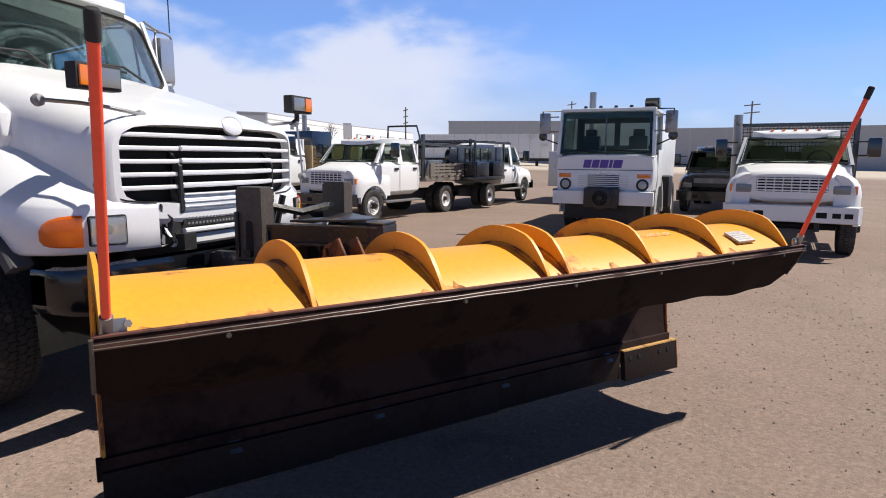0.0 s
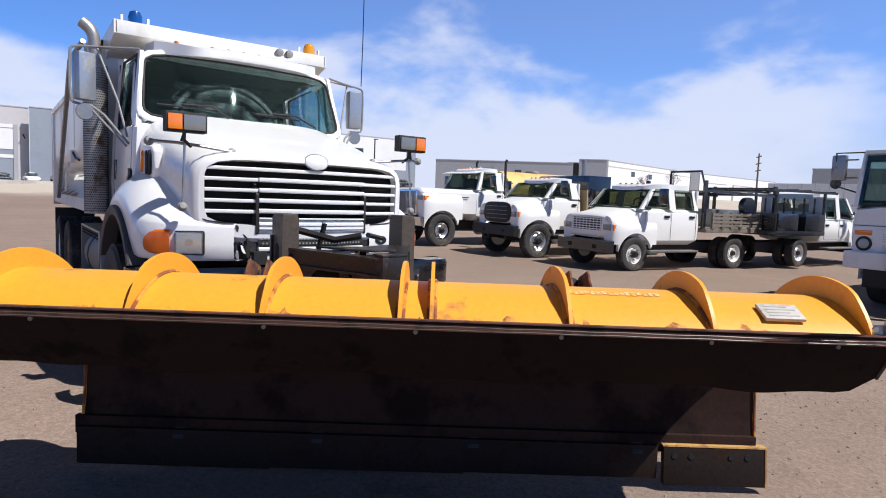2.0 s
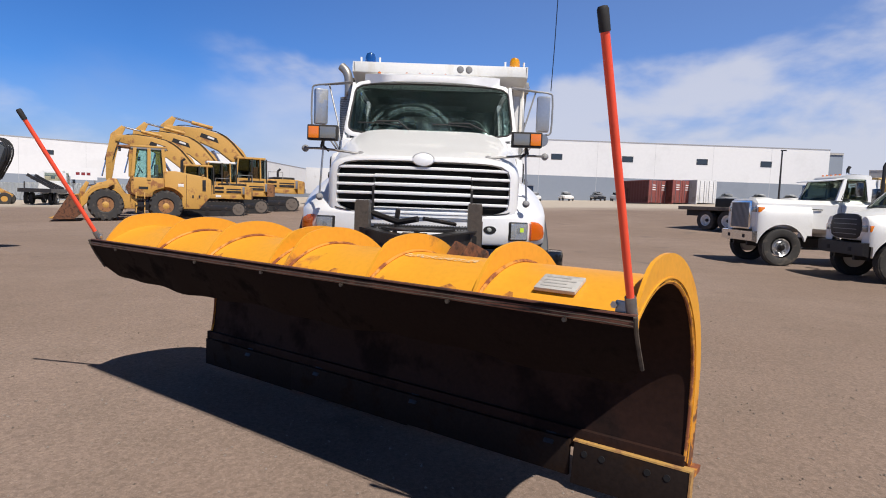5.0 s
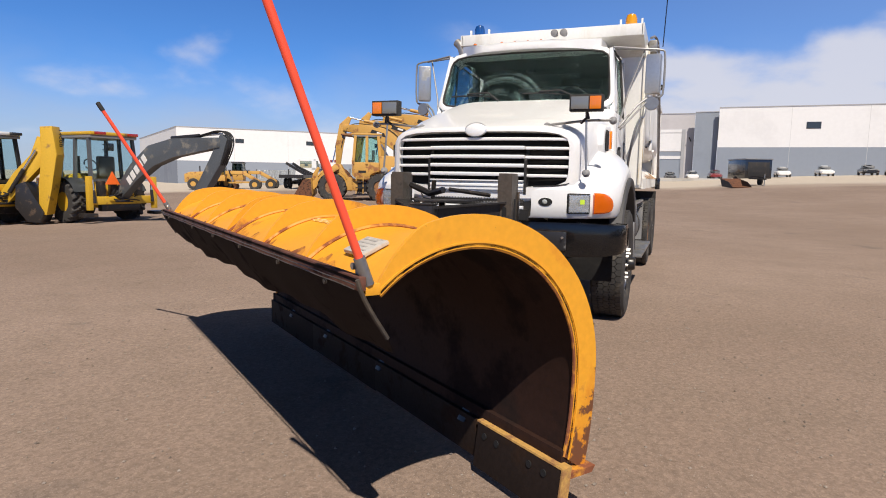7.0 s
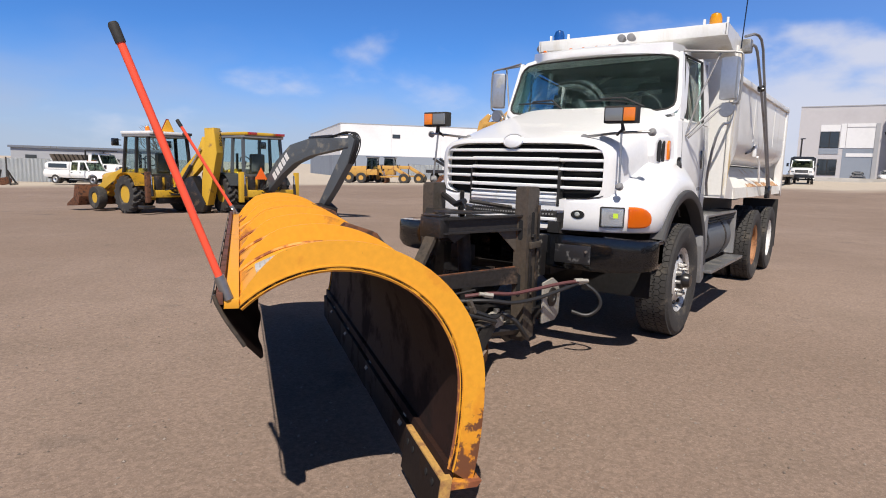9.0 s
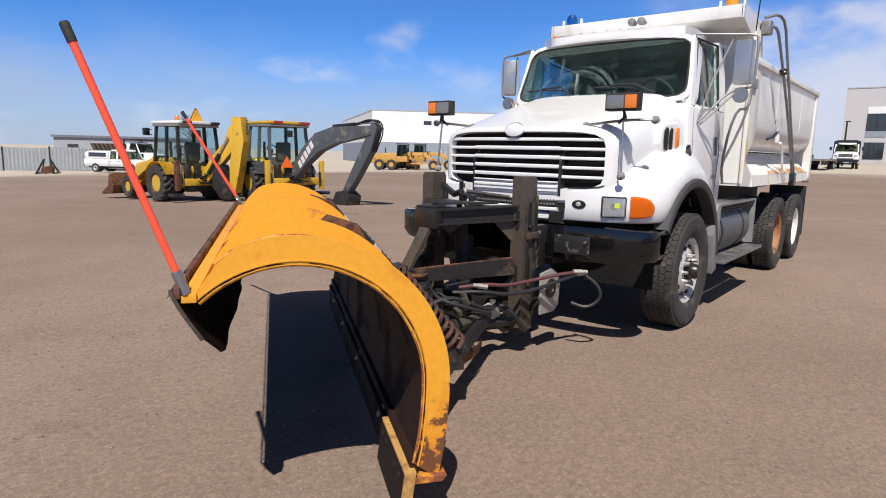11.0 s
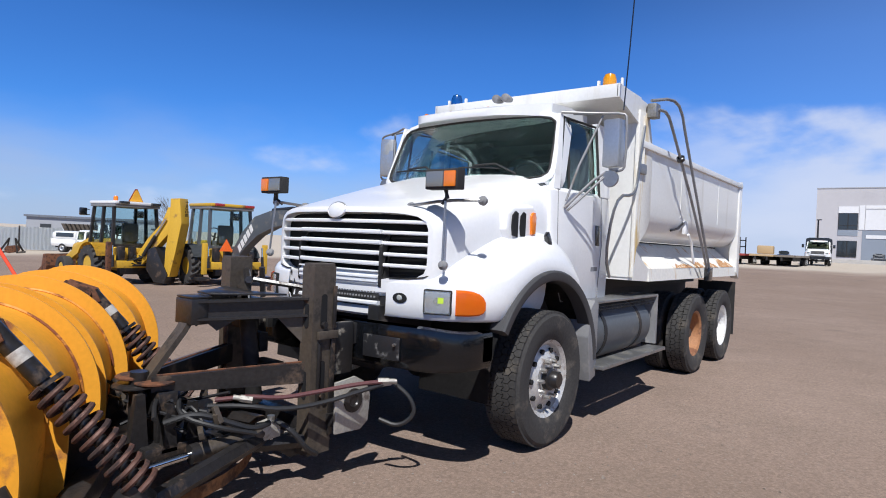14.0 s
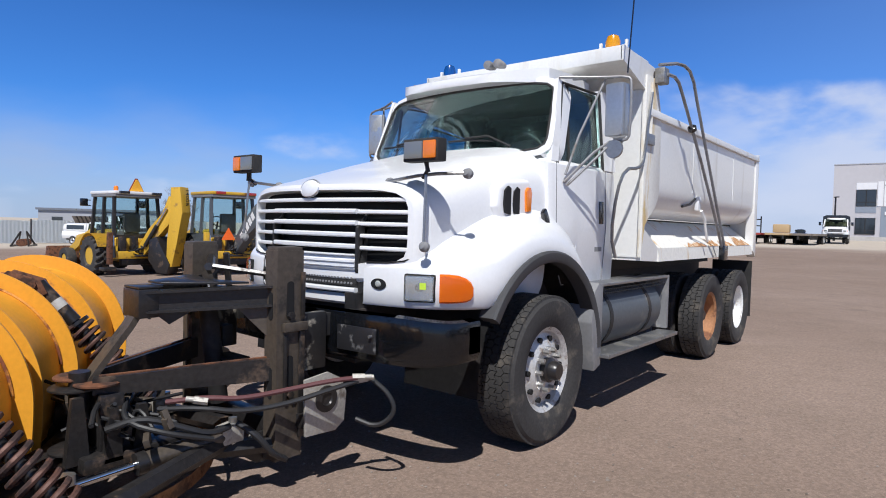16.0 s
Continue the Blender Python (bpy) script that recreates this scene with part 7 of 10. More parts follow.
# crew-cab flatbed with stake sides
T = thing("crew_cab_truck", "white crew-cab flatbed truck with wooden stake sides, parked in a row", "truck", at(-5.27, 10.1, -100))
gx = conventional(T, OLDWHITE, 0.80, 2.0, 0.58, 1.30, 1.47, 1.98, 1.88, 3.35, 0.395, TYRE_MED, RIM_MED, 0.64, True, grille="bars", tscale=0.94)
bm = B()
box(bm, -5.0, gx[2] - 0.12, -1.08, 1.08, 0.92, 1.02, 0.01)
part("flatbed", bm, WOODOLD, T, "weathered wooden flatbed")
for s in (-1, 1):
    for k in range(7):
        bm = B()
        x = gx[2] - 0.35 - k * 0.33
        box(bm, x - 0.035, x + 0.035, s * 1.07 - 0.03, s * 1.07 + 0.03, 1.02, 1.42)
        part("stake", bm, WOODOLD, T)
    for k in range(4):
        bm = B()
        z = 1.10 + k * 0.09
        box(bm, -4.95, gx[2] - 0.3, s * 1.09 - 0.014, s * 1.09 + 0.014, z - 0.03, z + 0.03)
        part("side_board", bm, WOODOLD, T)
for s in (-1, 1):
    bm = B()
    bar(bm, (gx[2] - 0.15, s * 0.95, 1.0), (gx[2] - 0.15, s * 0.95, 2.2), 0.04)
    part("rack_post", bm, BLACK, T)
    bm = B()
    bar(bm, (-4.8, s * 0.95, 1.0), (-4.8, s * 0.95, 2.15), 0.035)
    part("rack_post", bm, BLACK, T)
    bm = B()
    bar(bm, (gx[2] - 0.15, s * 0.95, 1.95), (-4.9, s * 0.95, 1.88), 0.03)
    part("rack_rail", bm, BLACK, T)
bm = B()
for x in (gx[2] - 0.15, -3.9, -4.8):
    bar(bm, (x, -0.95, 1.92), (x, 0.95, 1.92), 0.03)
tube(bm, [(gx[2] - 0.6, -0.6, 1.9), (gx[2] - 0.5, -0.5, 2.45), (gx[2] - 0.5, 0.5, 2.45), (gx[2] - 0.6, 0.6, 1.9)], 0.03, 6)
part("rack_hoop", bm, BLACK, T)
bm = B()
cyl(bm, (-4.1, 0.6, 1.6), (-4.1, 0.75, 1.6), 0.24)
cyl(bm, (-4.1, 0.2, 1.02), (-4.1, 0.68, 1.6), 0.05)
part("hose_reel", bm, BLACK, T)
bm = B()
box(bm, -4.6, -3.5, -0.9, 0.1, 1.02, 1.5, 0.03)
part("tool_chest", bm, DULLALU, T)

# medium truck with dark body
T = thing("box_cab_truck", "white medium truck with dark grille and a dark body behind", "truck", at(-8.38, 9.97, -97))
gx = conventional(T, OLDWHITE, 0.90, 2.1, 0.74, 1.46, 1.65, 2.12, 1.24, 4.4, 0.46, TYRE_MED, RIM_MEDALU, 0.66, False, grille="mesh", bumper=FRAMEB, tscale=1.12)
bm = B()
box(bm, gx[2] - 1.0, gx[2] - 0.15, -1.10, 1.10, 1.05, 2.30, 0.02)
box(bm, -6.2, gx[2] - 0.15, -1.10, 1.10, 0.92, 1.05, 0.02)
part("dump_box", bm, BLACK, T, "black dump box")
bm = B()
loft(bm, [sup(0.66, 0.28, 0, 1.20, 4, gx[0] - 0.02, 28), sup(0.66, 0.28, 0, 1.20, 4, gx[0] + 0.012, 28), sup(0.62, 0.25, 0, 1.20, 4, gx[0] + 0.03, 28)])
part("grille_shell", bm, FRAMEB, T, "large rounded black grille")
for k in range(4):
    bm = B()
    box(bm, gx[0] + 0.028, gx[0] + 0.036, -0.5, 0.5, 1.02 + k * 0.11, 1.035 + k * 0.11)
    part("grille_bar", bm, GREY, T)
bm = B()
box(bm, -3.8, gx[2] - 0.12, 0.3, 1.1, 1.05, 1.9, 0.02)
part("side_cabinet", bm, TAN, T)
bm = B()
cyl(bm, (gx[2] - 0.3, 0.7, 1.2), (gx[2] - 0.3, 0.7, 2.75), 0.07)
part("exhaust_stack", bm, DULLALU, T)

# long-nosed tractor with a yellow tank
T = thing("tank_truck", "white long-nosed truck with chrome grille and a pale yellow tank", "truck", at(-12.0, 9.3, -92))
gx = conventional(T, OLDWHITE, 2.05, 2.1, 0.80, 1.80, 1.83, 2.46, 1.12, 5.0, 0.50, TYRE_DRIVE, RIM_MEDALU, 0.66, False, grille="mesh", bumper=CHROME, tscale=0.98, flat=9, rake=0.22)
bm = B()
box(bm, gx[0] - 0.02, gx[0] + 0.05, -0.62, 0.62, 0.95, 1.74, 0.03)
part("radiator_shell", bm, CHROME, T, "bright chrome radiator shell")
bm = B()
for k in range(14):
    y = -0.52 + 1.04 * k / 13
    box(bm, gx[0] + 0.05, gx[0] + 0.06, y - 0.02, y + 0.02, 1.0, 1.69)
part("radiator_slats", bm, GREY, T)
bm = B()
cyl(bm, (gx[2] - 0.4, 0, 1.66), (-7.8, 0, 1.66), 0.86, n=32)
part("tank", bm, TANKYEL, T, "pale yellow steel tank")
bm = B()
box(bm, -7.8, gx[2] - 0.4, -0.7, 0.7, 0.75, 0.95)
part("tank_cradle", bm, FRAMEB, T)
bm = B()
lathe(bm, (-4.6, 0, 2.5), (0, 0, 1), [(0.25, 0), (0.25, 0.08), (0.2, 0.1), (0.001, 0.1)], 18)
part("tank_hatch", bm, GREY, T)
for s in (-1, 1):
    bm = B()
    cyl(bm, (gx[1] - 0.1, s * 0.88, 0.62), (gx[2] - 0.4, s * 0.88, 0.62), 0.26)
    part("fuel_tank", bm, DULLALU, T)
    bm = B()
    box(bm, gx[1] - 0.1, gx[2] - 0.4, s * 0.88 - 0.2, s * 0.88 + 0.2, 0.88, 0.91)
    part("tank_step", bm, DULLALU, T)
    bm = B()
    cyl(bm, (gx[1] + 0.35, s * 0.97, 1.55), (gx[1] + 0.65, s * 0.97, 1.55), 0.015)
    part("hood_handle", bm, BLACK, T)
bm = B()
ext(bm, [(gx[1] - 0.20, 2.40), (gx[1] - 0.20, 2.43), (gx[1] + 0.12, 2.36), (gx[1] + 0.12, 2.335)], "y", -0.92, 0.92, 0.004)
part("sun_visor", bm, OLDWHITE, T)
for s in (-1, 1):
    bm = B()
    tube(bm, [(gx[2] - 0.15, s * 0.8, 1.0), (gx[2] - 0.15, s * 0.8, 2.78), (gx[2] - 0.2, s * 0.8, 2.86)], 0.045, 10)
    part("exhaust_stack", bm, FRAMEB, T)
for y in (-0.3, 0.3):
    bm = B()
    lathe(bm, (gx[1] - 0.7, y, 2.55), (1, 0, 0), [(0.02, -0.3), (0.03, 0), (0.06, 0.1)], 10)
    part("air_horn", bm, CHROME, T)

# utility body truck, nose away from the yard
T = thing("utility_truck", "white pickup with black utility flatbed and roof rack", "truck", at(-3.65, 18.3, 84.7))
gx = conventional(T, OLDWHITE, 1.15, 1.95, 0.62, 1.16, 1.32, 1.95, 1.75, 3.1, 0.39, TYRE_SMALL, RIM_SMALL, 0.9, True, grille="mesh", tscale=1.0)
bm = B()
box(bm, -4.4, gx[2] - 0.1, -1.05, 1.05, 0.85, 0.97, 0.01)
part("flatbed", bm, BLACK, T)
for s in (-1, 1):
    for x in (gx[2] - 0.6, -3.85):
        bm = B()
        box(bm, x - 0.45, x + 0.45, s * 0.82 - 0.22, s * 0.82 + 0.22, 0.97, 1.42, 0.02)
        part("tool_box", bm, BLACK, T)
    bm = B()
    bar(bm, (gx[2] - 0.1, s * 0.98, 0.97), (gx[2] - 0.1, s * 0.98, 2.0), 0.03)
    bar(bm, (-4.35, s * 0.98, 0.97), (-4.35, s * 0.98, 2.0), 0.03)
    bar(bm, (gx[2] + 0.5, s * 0.98, 2.0), (-4.5, s * 0.98, 2.0), 0.03)
    part("rack_side", bm, BLACK, T)
for x in (gx[2] + 0.4, gx[2] - 0.8, -3.4, -4.35):
    bm = B()
    bar(bm, (x, -0.98, 2.03), (x, 0.98, 2.03), 0.025)
    part("rack_crossbar", bm, BLACK, T)
bm = B()
for k in range(6):
    y = -0.7 + k * 0.28
    box(bm, gx[2] - 0.08, gx[2] - 0.05, y - 0.02, y + 0.02, 0.97, 1.85)
part("headache_rack", bm, BLACK, T)

# flatbed truck beyond the tanker
T = thing("flatbed_trailer", "low dark flatbed with dual wheels", "trailer", at(-26.0, 14.2, -150))
bm = B()
box(bm, -5.5, 1.6, -1.2, 1.2, 1.0, 1.18, 0.02)
part("deck", bm, WOODOLD, T)
bm = B()
box(bm, -5.5, 1.6, -0.5, 0.5, 0.7, 1.0)
box(bm, -3.0, -0.5, -1.1, 1.1, 1.18, 1.6, 0.05)
part("frame", bm, FRAMEB, T)
for x in (0.0, -1.2):
    for s in (-1, 1):
        wheel(T, x, s * 0.98, 0.5, TYRE_DRIVE, RIM_DRIVE_WHITE, -0.05, False, s, 0.95, True)

# cab-over street sweeper
SWX, SWY, SWH = 1.25, 9.3, -93
T = thing("street_sweeper", "white cab-over street sweeper with purple lettering", "street sweeper", at(SWX, SWY, SWH, 0.0))
W = 0.97
bm = B()
loft(bm, [body_ring(0.0, W * 0.97, 0.90, 1.64, 9), body_ring(-0.04, W, 0.88, 1.67, 9), body_ring(-1.45, W, 0.88, 1.69, 9)])
part("cab_body", bm, OLDWHITE, T)
bm = B()
box(bm, -1.45, -0.13, -W * 0.96, W * 0.96, 2.505, 2.575, 0.03)
part("roof", bm, OLDWHITE, T)
bm = B()
box(bm, -0.13, -0.118, -W * 0.90, W * 0.90, 2.37, 2.485)
part("sun_band", bm, BLACK, T, "black band along the screen's top")
for s in (-1, 1):
    bm = B()
    bar(bm, (-0.05, s * W * 0.90, 1.68), (-0.135, s * W * 0.87, 2.48), 0.022)
    part("screen_seal", bm, BLACK, T)
bm = B()
box(bm, -0.05, -0.038, -W * 0.92, W * 0.92, 1.668, 1.72)
part("screen_seal", bm, BLACK, T)
for y in (-0.62, 0.62):
    bm = B()
    box(bm, 0.008, 0.016, y - 0.30, y + 0.30, 0.925, 1.34, 0.006)
    part("front_panel", bm, OLDWHITE, T)
bm = B()
box(bm, 0.006, 0.012, -0.94, 0.94, 1.345, 1.353)
part("panel_gap", bm, DARK, T)
# dark box added below the cab for the shadow and gear there
bm = B()
box(bm, -1.6, -0.12, -0.80, 0.80, 0.34, 0.70, 0.03)
part("under_cab_shade", bm, FRAMEB, T)
for s in (-1, 1):
    bm = B()
    bar(bm, (-0.03, s * W * 0.97, 1.64), (-0.16, s * W * 0.93, 2.52), 0.032)
    part("pillar", bm, OLDWHITE, T)
    bm = B()
    box(bm, -1.45, -1.25, s * W * 0.95 - 0.03, s * W * 0.95 + 0.03, 1.64, 2.52)
    part("pillar", bm, OLDWHITE, T)
    pane(T, [(-0.08, s * W * 0.96, 1.67), (-1.3, s * W * 0.96, 1.67), (-1.3, s * W * 0.92, 2.46), (-0.18, s * W * 0.92, 2.46)], ROWGLASS)
    bm = B()
    lathe(bm, (0.014, s * 0.76, 1.06), (1, 0, 0), [(0.12, 0), (0.12, 0.01), (0.085, 0.014), (0.001, 0.006)], 20)
    part("headlamp_bezel", bm, FRAMEB, T)
    bm = B()
    lathe(bm, (0.018, s * 0.76, 1.06), (1, 0, 0), [(0.08, 0), (0.08, 0.012), (0.05, 0.022), (0.001, 0.024)], 18)
    part("headlamp", bm, CLEARL, T, "round headlamp")
    lamp(T, "turn_signal", 0.02, s * 0.78, 1.235, 0.26, 0.085, AMBERL)
    side_mirror(T, 0.0, W * 0.96, 2.28, s, DULLALU, 0.42, 0.30)
    bm = B()
    tube(bm, [(-0.3, s * W * 0.95, 2.55), (0.05, s * (W + 0.30), 2.52), (0.0, s * (W + 0.30), 1.98), (-0.3, s * W * 0.98, 1.85)], 0.016, 6)
    part("mirror_frame", bm, BLACK, T)
    bm = B()
    lathe(bm, (0.0, s * (W + 0.30), 2.02), (1, 0, 0), [(0.001, -0.03), (0.07, -0.02), (0.09, 0), (0.001, 0.01)], 14)
    part("spot_mirror", bm, BLACK, T)
    arch(T, -1.1, W + 0.01, 0.52, 0.60, s, OLDWHITE)
    wheel(T, -1.1, s * (W - 0.14), 0.5, TYRE_DRIVE, RIM_DRIVE_WHITE, 0.02, False, s, 0.95)
    wheel(T, -4.6, s * (W - 0.14), 0.5, TYRE_DRIVE, RIM_DRIVE_WHITE, -0.05, False, s, 0.95, True)
    bm = B()
    box(bm, -1.25, -0.55, s * W - 0.01, s * W + 0.012, 1.0, 1.75, 0.01)
    part("door", bm, OLDWHITE, T)
pane(T, [(-0.02, -W * 0.95, 1.66), (-0.02, W * 0.95, 1.66), (-0.115, W * 0.92, 2.50), (-0.115, -W * 0.92, 2.50)], SWEEPGLASS, "windscreen")
bm = B()
box(bm, -0.09, -0.07, -0.012, 0.012, 1.68, 2.47)
part("screen_divider", bm, BLACK, T)
bm = B()
for k in range(6):
    z = 1.0 + k * 0.04
    box(bm, 0.014, 0.026, -0.50, 0.50, z + 0.012, z + 0.036, 0.004)
part("grille", bm, SILVER, T)
bm = B()
box(bm, 0.004, 0.012, -0.31, 0.31, 1.0, 1.25)
part("grille_backing", bm, DARK, T)
bm = B()
lathe(bm, (0.005, 0, 1.29), (1, 0, 0), [(0.001, 0), (0.05, 0), (0.05, 0.01), (0.001, 0.012)], 16)
for v in bm.verts:
    v.co.y *= 1.7
part("badge", bm, SILVER, T)
bm = B()
box(bm, 0.0, 0.16, -W * 1.02, -0.34, 0.66, 0.93, 0.02)
part("bumper", bm, OLDWHITE, T)
bm = B()
box(bm, 0.0, 0.16, 0.34, W * 1.02, 0.66, 0.93, 0.02)
part("bumper", bm, OLDWHITE, T)
bm = B()
box(bm, 0.02, 0.24, -0.34, 0.34, 0.60, 1.0, 0.03)
lathe(bm, (0.22, 0, 0.80), (1, 0, 0), [(0.001, 0), (0.22, 0), (0.22, 0.06), (0.15, 0.07), (0.14, 0.02), (0.06, 0.02), (0.05, 0.07), (0.001, 0.07)], 20)
part("hydraulic_motor", bm, GRIME, T, "dark greasy round motor on the front")
for k in range(8):
    bm = B()
    a = 6.28319 * k / 8
    cyl(bm, (0.26, 0.11 * math.cos(a), 0.80 + 0.11 * math.sin(a)), (0.30, 0.11 * math.cos(a), 0.80 + 0.11 * math.sin(a)), 0.018, n=6)
    part("motor_bolt", bm, DARK, T)
for k in (-2, -1, 0, 1):
    bm = B()
    lathe(bm, (-0.20, k * 0.3 + 0.15, 2.58), (0, 0, 1), [(0.04, 0), (0.035, 0.04), (0.001, 0.05)], 8)
    part("roof_marker", bm, BLACK, T)
bm = B()
ext(bm, [(-0.55, 2.56), (-0.45, 2.72), (-0.60, 2.79), (-0.85, 2.76), (-0.85, 2.56)], "y", 0.66, 0.94, 0.03)
part("air_intake", bm, BLACK, T)
bm = B()
cyl(bm, (-1.7, -0.62, 1.2), (-1.7, -0.62, 3.05), 0.075)
part("exhaust_stack", bm, DULLALU, T)
bm = B()
box(bm, -5.4, -1.75, -0.90, 0.90, 1.05, 2.38, 0.10)
part("hopper", bm, OLDWHITE, T, "white debris hopper")
bm = B()
box(bm, -5.4, -0.3, -0.5, 0.5, 0.6, 0.95)
box(bm, -2.6, -1.8, 0.5, 1.1, 0.5, 1.2, 0.05)
part("chassis", bm, FRAMEB, T)
bm = B()
box(bm, -1.3, -0.1, -0.88, 0.88, 1.62, 1.68)
box(bm, -0.4, -0.1, -0.88, 0.88, 1.62, 1.76, 0.04)
for y in (-0.5, 0.5):
    box(bm, -1.20, -1.02, y - 0.20, y + 0.20, 1.64, 2.06, 0.06)
    box(bm, -1.18, -1.06, y - 0.12, y + 0.12, 2.04, 2.20, 0.04)
part("cab_inside", bm, INTERIOR, T)
for y0, y1, z0, z1 in ((-0.88, 0.88, 1.66, 1.86), (-0.88, 0.88, 2.34, 2.46), (-0.88, -0.72, 1.86, 2.34), (0.72, 0.88, 1.86, 2.34), (-0.06, 0.06, 1.86, 2.34)):
    bm = B()
    box(bm, -1.44, -1.40, y0, y1, z0, z1)
    part("cab_rear_panel", bm, INTERIOR, T)
for y in (-0.62, 0.05):
    bm = B()
    tube(bm, [(0.012, y, 1.66), (-0.015, y + 0.10, 1.73), (-0.012, y + 0.52, 1.70)], 0.014, 5)
    part("wiper", bm, BLACK, T)
for k, wd in enumerate((0.15, 0.14, 0.16, 0.06, 0.17)):
    bm = B()
    y0 = (-0.42, -0.25, -0.09, 0.09, 0.17)[k]
    ext(bm, [(y0, 1.39), (y0 + wd, 1.39), (y0 + wd + 0.03, 1.55), (y0 + 0.03, 1.55)], "x", 0.001, 0.008)
    part("brand_bar", bm, PURPLE, T, "slanted purple bar")

# stake-bed truck beside the sweeper
T = thing("rack_truck", "white bonneted truck with a black headache rack behind the cab", "truck", at(4.50, 8.75, -97) @ Matrix.Scale(0.94, 4))
gx = conventional(T, OLDWHITE, 1.45, 2.08, 0.80, 1.48, 1.62, 2.17, 1.45, 4.8, 0.47, TYRE_MED, RIM_MED, 1.0, False, ROWGLASS, grille="bars", bumper=OLDWHITE, tscale=1.12, nose=0.86)
bm = B()
for y in (-1.1, 1.1):
    bar(bm, (gx[2] - 0.15, y, 1.0), (gx[2] - 0.15, y, 2.50), 0.045)
bar(bm, (gx[2] - 0.15, -1.1, 2.40), (gx[2] - 0.15, 1.1, 2.40), 0.04)
bar(bm, (gx[2] - 0.15, -1.1, 1.5), (gx[2] - 0.15, 1.1, 1.5), 0.04)
part("headache_rack", bm, BLACK, T)
bm = B()
for k in range(30):
    y = -1.05 + 2.1 * k / 29
    cyl(bm, (gx[2] - 0.15, y, 1.5), (gx[2] - 0.15, y, 2.38), 0.005, n=4)
for k in range(12):
    z = 1.5 + k * 0.075
    cyl(bm, (gx[2] - 0.15, -1.05, z), (gx[2] - 0.15, 1.05, z), 0.008, n=4)
tagged(part("rack_mesh", bm, BLACK, T), kind="stuff")
bm = B()
cyl(bm, (gx[2] + 0.05, -1.08, 0.9), (gx[2] + 0.05, -1.08, 2.62), 0.09)
part("exhaust_pipe", bm, STACKBROWN, T)
bm = B()
box(bm, -6.2, gx[2] - 0.2, -1.15, 1.15, 1.0, 1.2, 0.02)
part("flatbed", bm, WOODOLD, T)
for y in (-0.85, -0.68, 0.68, 0.85):
    bm = B()
    box(bm, gx[0] + 0.115, gx[0] + 0.13, y - 0.06, y + 0.06, 0.72, 0.80)
    part("bumper_hole", bm, DARK, T)

# dark pickup standing behind the sweeper
T = thing("parked_pickup", "black pickup with a white cap between two trucks", "pickup", at(3.55, 16.5, -97))
conventional(T, BLACK, 1.15, 1.9, 0.55, 1.12, 1.25, 1.85, 1.6, 3.4, 0.37, TYRE_SMALL, RIM_SMALL, 0.9, True, grille="mesh")
bm = B()
box(bm, -4.6, -1.9, -0.95, 0.95, 0.6, 1.75, 0.08)
part("bed_cap", bm, OLDWHITE, T)


# ---- yellow machines ----
def big_tyre(T, x, y, z, r, w, rimc, lug=18):
    e = new("wheel")
    e.parent = T
    e.matrix_basis = Matrix.Translation((x, y, z)) @ Matrix.Diagonal((1, 1 if y > 0 else -1, 1, 1))
    bm = B()
    h = w / 2
    side_ = [(0.44, -0.7), (0.52, -0.95), (0.80, -1.0)]
    tread = [-0.97, -0.8, -0.55, -0.3, -0.08, 0.08, 0.3, 0.55, 0.8, 0.97]
    n = max(36, lug * 8)
    grid = []
    for i in range(n + 1):
        a = 6.28319 * (i % n) / n
        row = [(r * k, h * y_) for k, y_ in side_]
        for y_ in tread:
            # slanted lugs, staggered from side to side
            q = (a / 6.28319 * lug - abs(y_) * 0.75 + (0.5 if y_ > 0 else 0)) % 1.0
            row.append((r * ((1.0 if q < 0.48 else 0.91) if lug else 0.97) - r * 0.05 * y_ ** 4, h * y_))
        row += [(r * k, -h * y_) for k, y_ in reversed(side_)]
        grid.append([(p * math.cos(a), y_, p * math.sin(a)) for p, y_ in row])
    sheet(bm, grid)
    bmesh.ops.remove_doubles(bm, verts=bm.verts, dist=0.0005)
    part("tyre", bm, TYRE, e)
    bm = B()
    lathe(bm, (0, 0, 0), (0, 1, 0), [(r * 0.46, h * 0.74), (r * 0.43, h * 0.5), (r * 0.38, h * 0.15), (r * 0.22, h * 0.1), (r * 0.20, h * 0.35), (r * 0.12, h * 0.4), (0.001, h * 0.4)], 24)
    part("rim", bm, rimc, e)
    return e


def limb(bm, pts, half, axis_y0, axis_y1):
    """A box-section boom along points (x, z) with half heights."""
    top, bot = [], []
    n = len(pts)
    for i, (p, h) in enumerate(zip(pts, half)):
        a, b = pts[max(i - 1, 0)], pts[min(i + 1, n - 1)]
        d = Vector((b[0] - a[0], b[1] - a[1])).normalized()
        top.append((p[0] - d.y * h, p[1] + d.x * h))
        bot.append((p[0] + d.y * h, p[1] - d.x * h))
    return ext(bm, top + list(reversed(bot)), "y", axis_y0, axis_y1, 0.015)


def rammer(T, a, b, r, y=0.0, paint=None):
    a, b = Vector((a[0], y, a[1])), Vector((b[0], y, b[1]))
    bm = B()
    cyl(bm, a, a.lerp(b, 0.55), r, n=12)
    part("ram_barrel", bm, paint or GRIME, T)
    bm = B()
    cyl(bm, a.lerp(b, 0.5), b, r * 0.55, n=10)
    part("ram_rod", bm, CHROME, T)


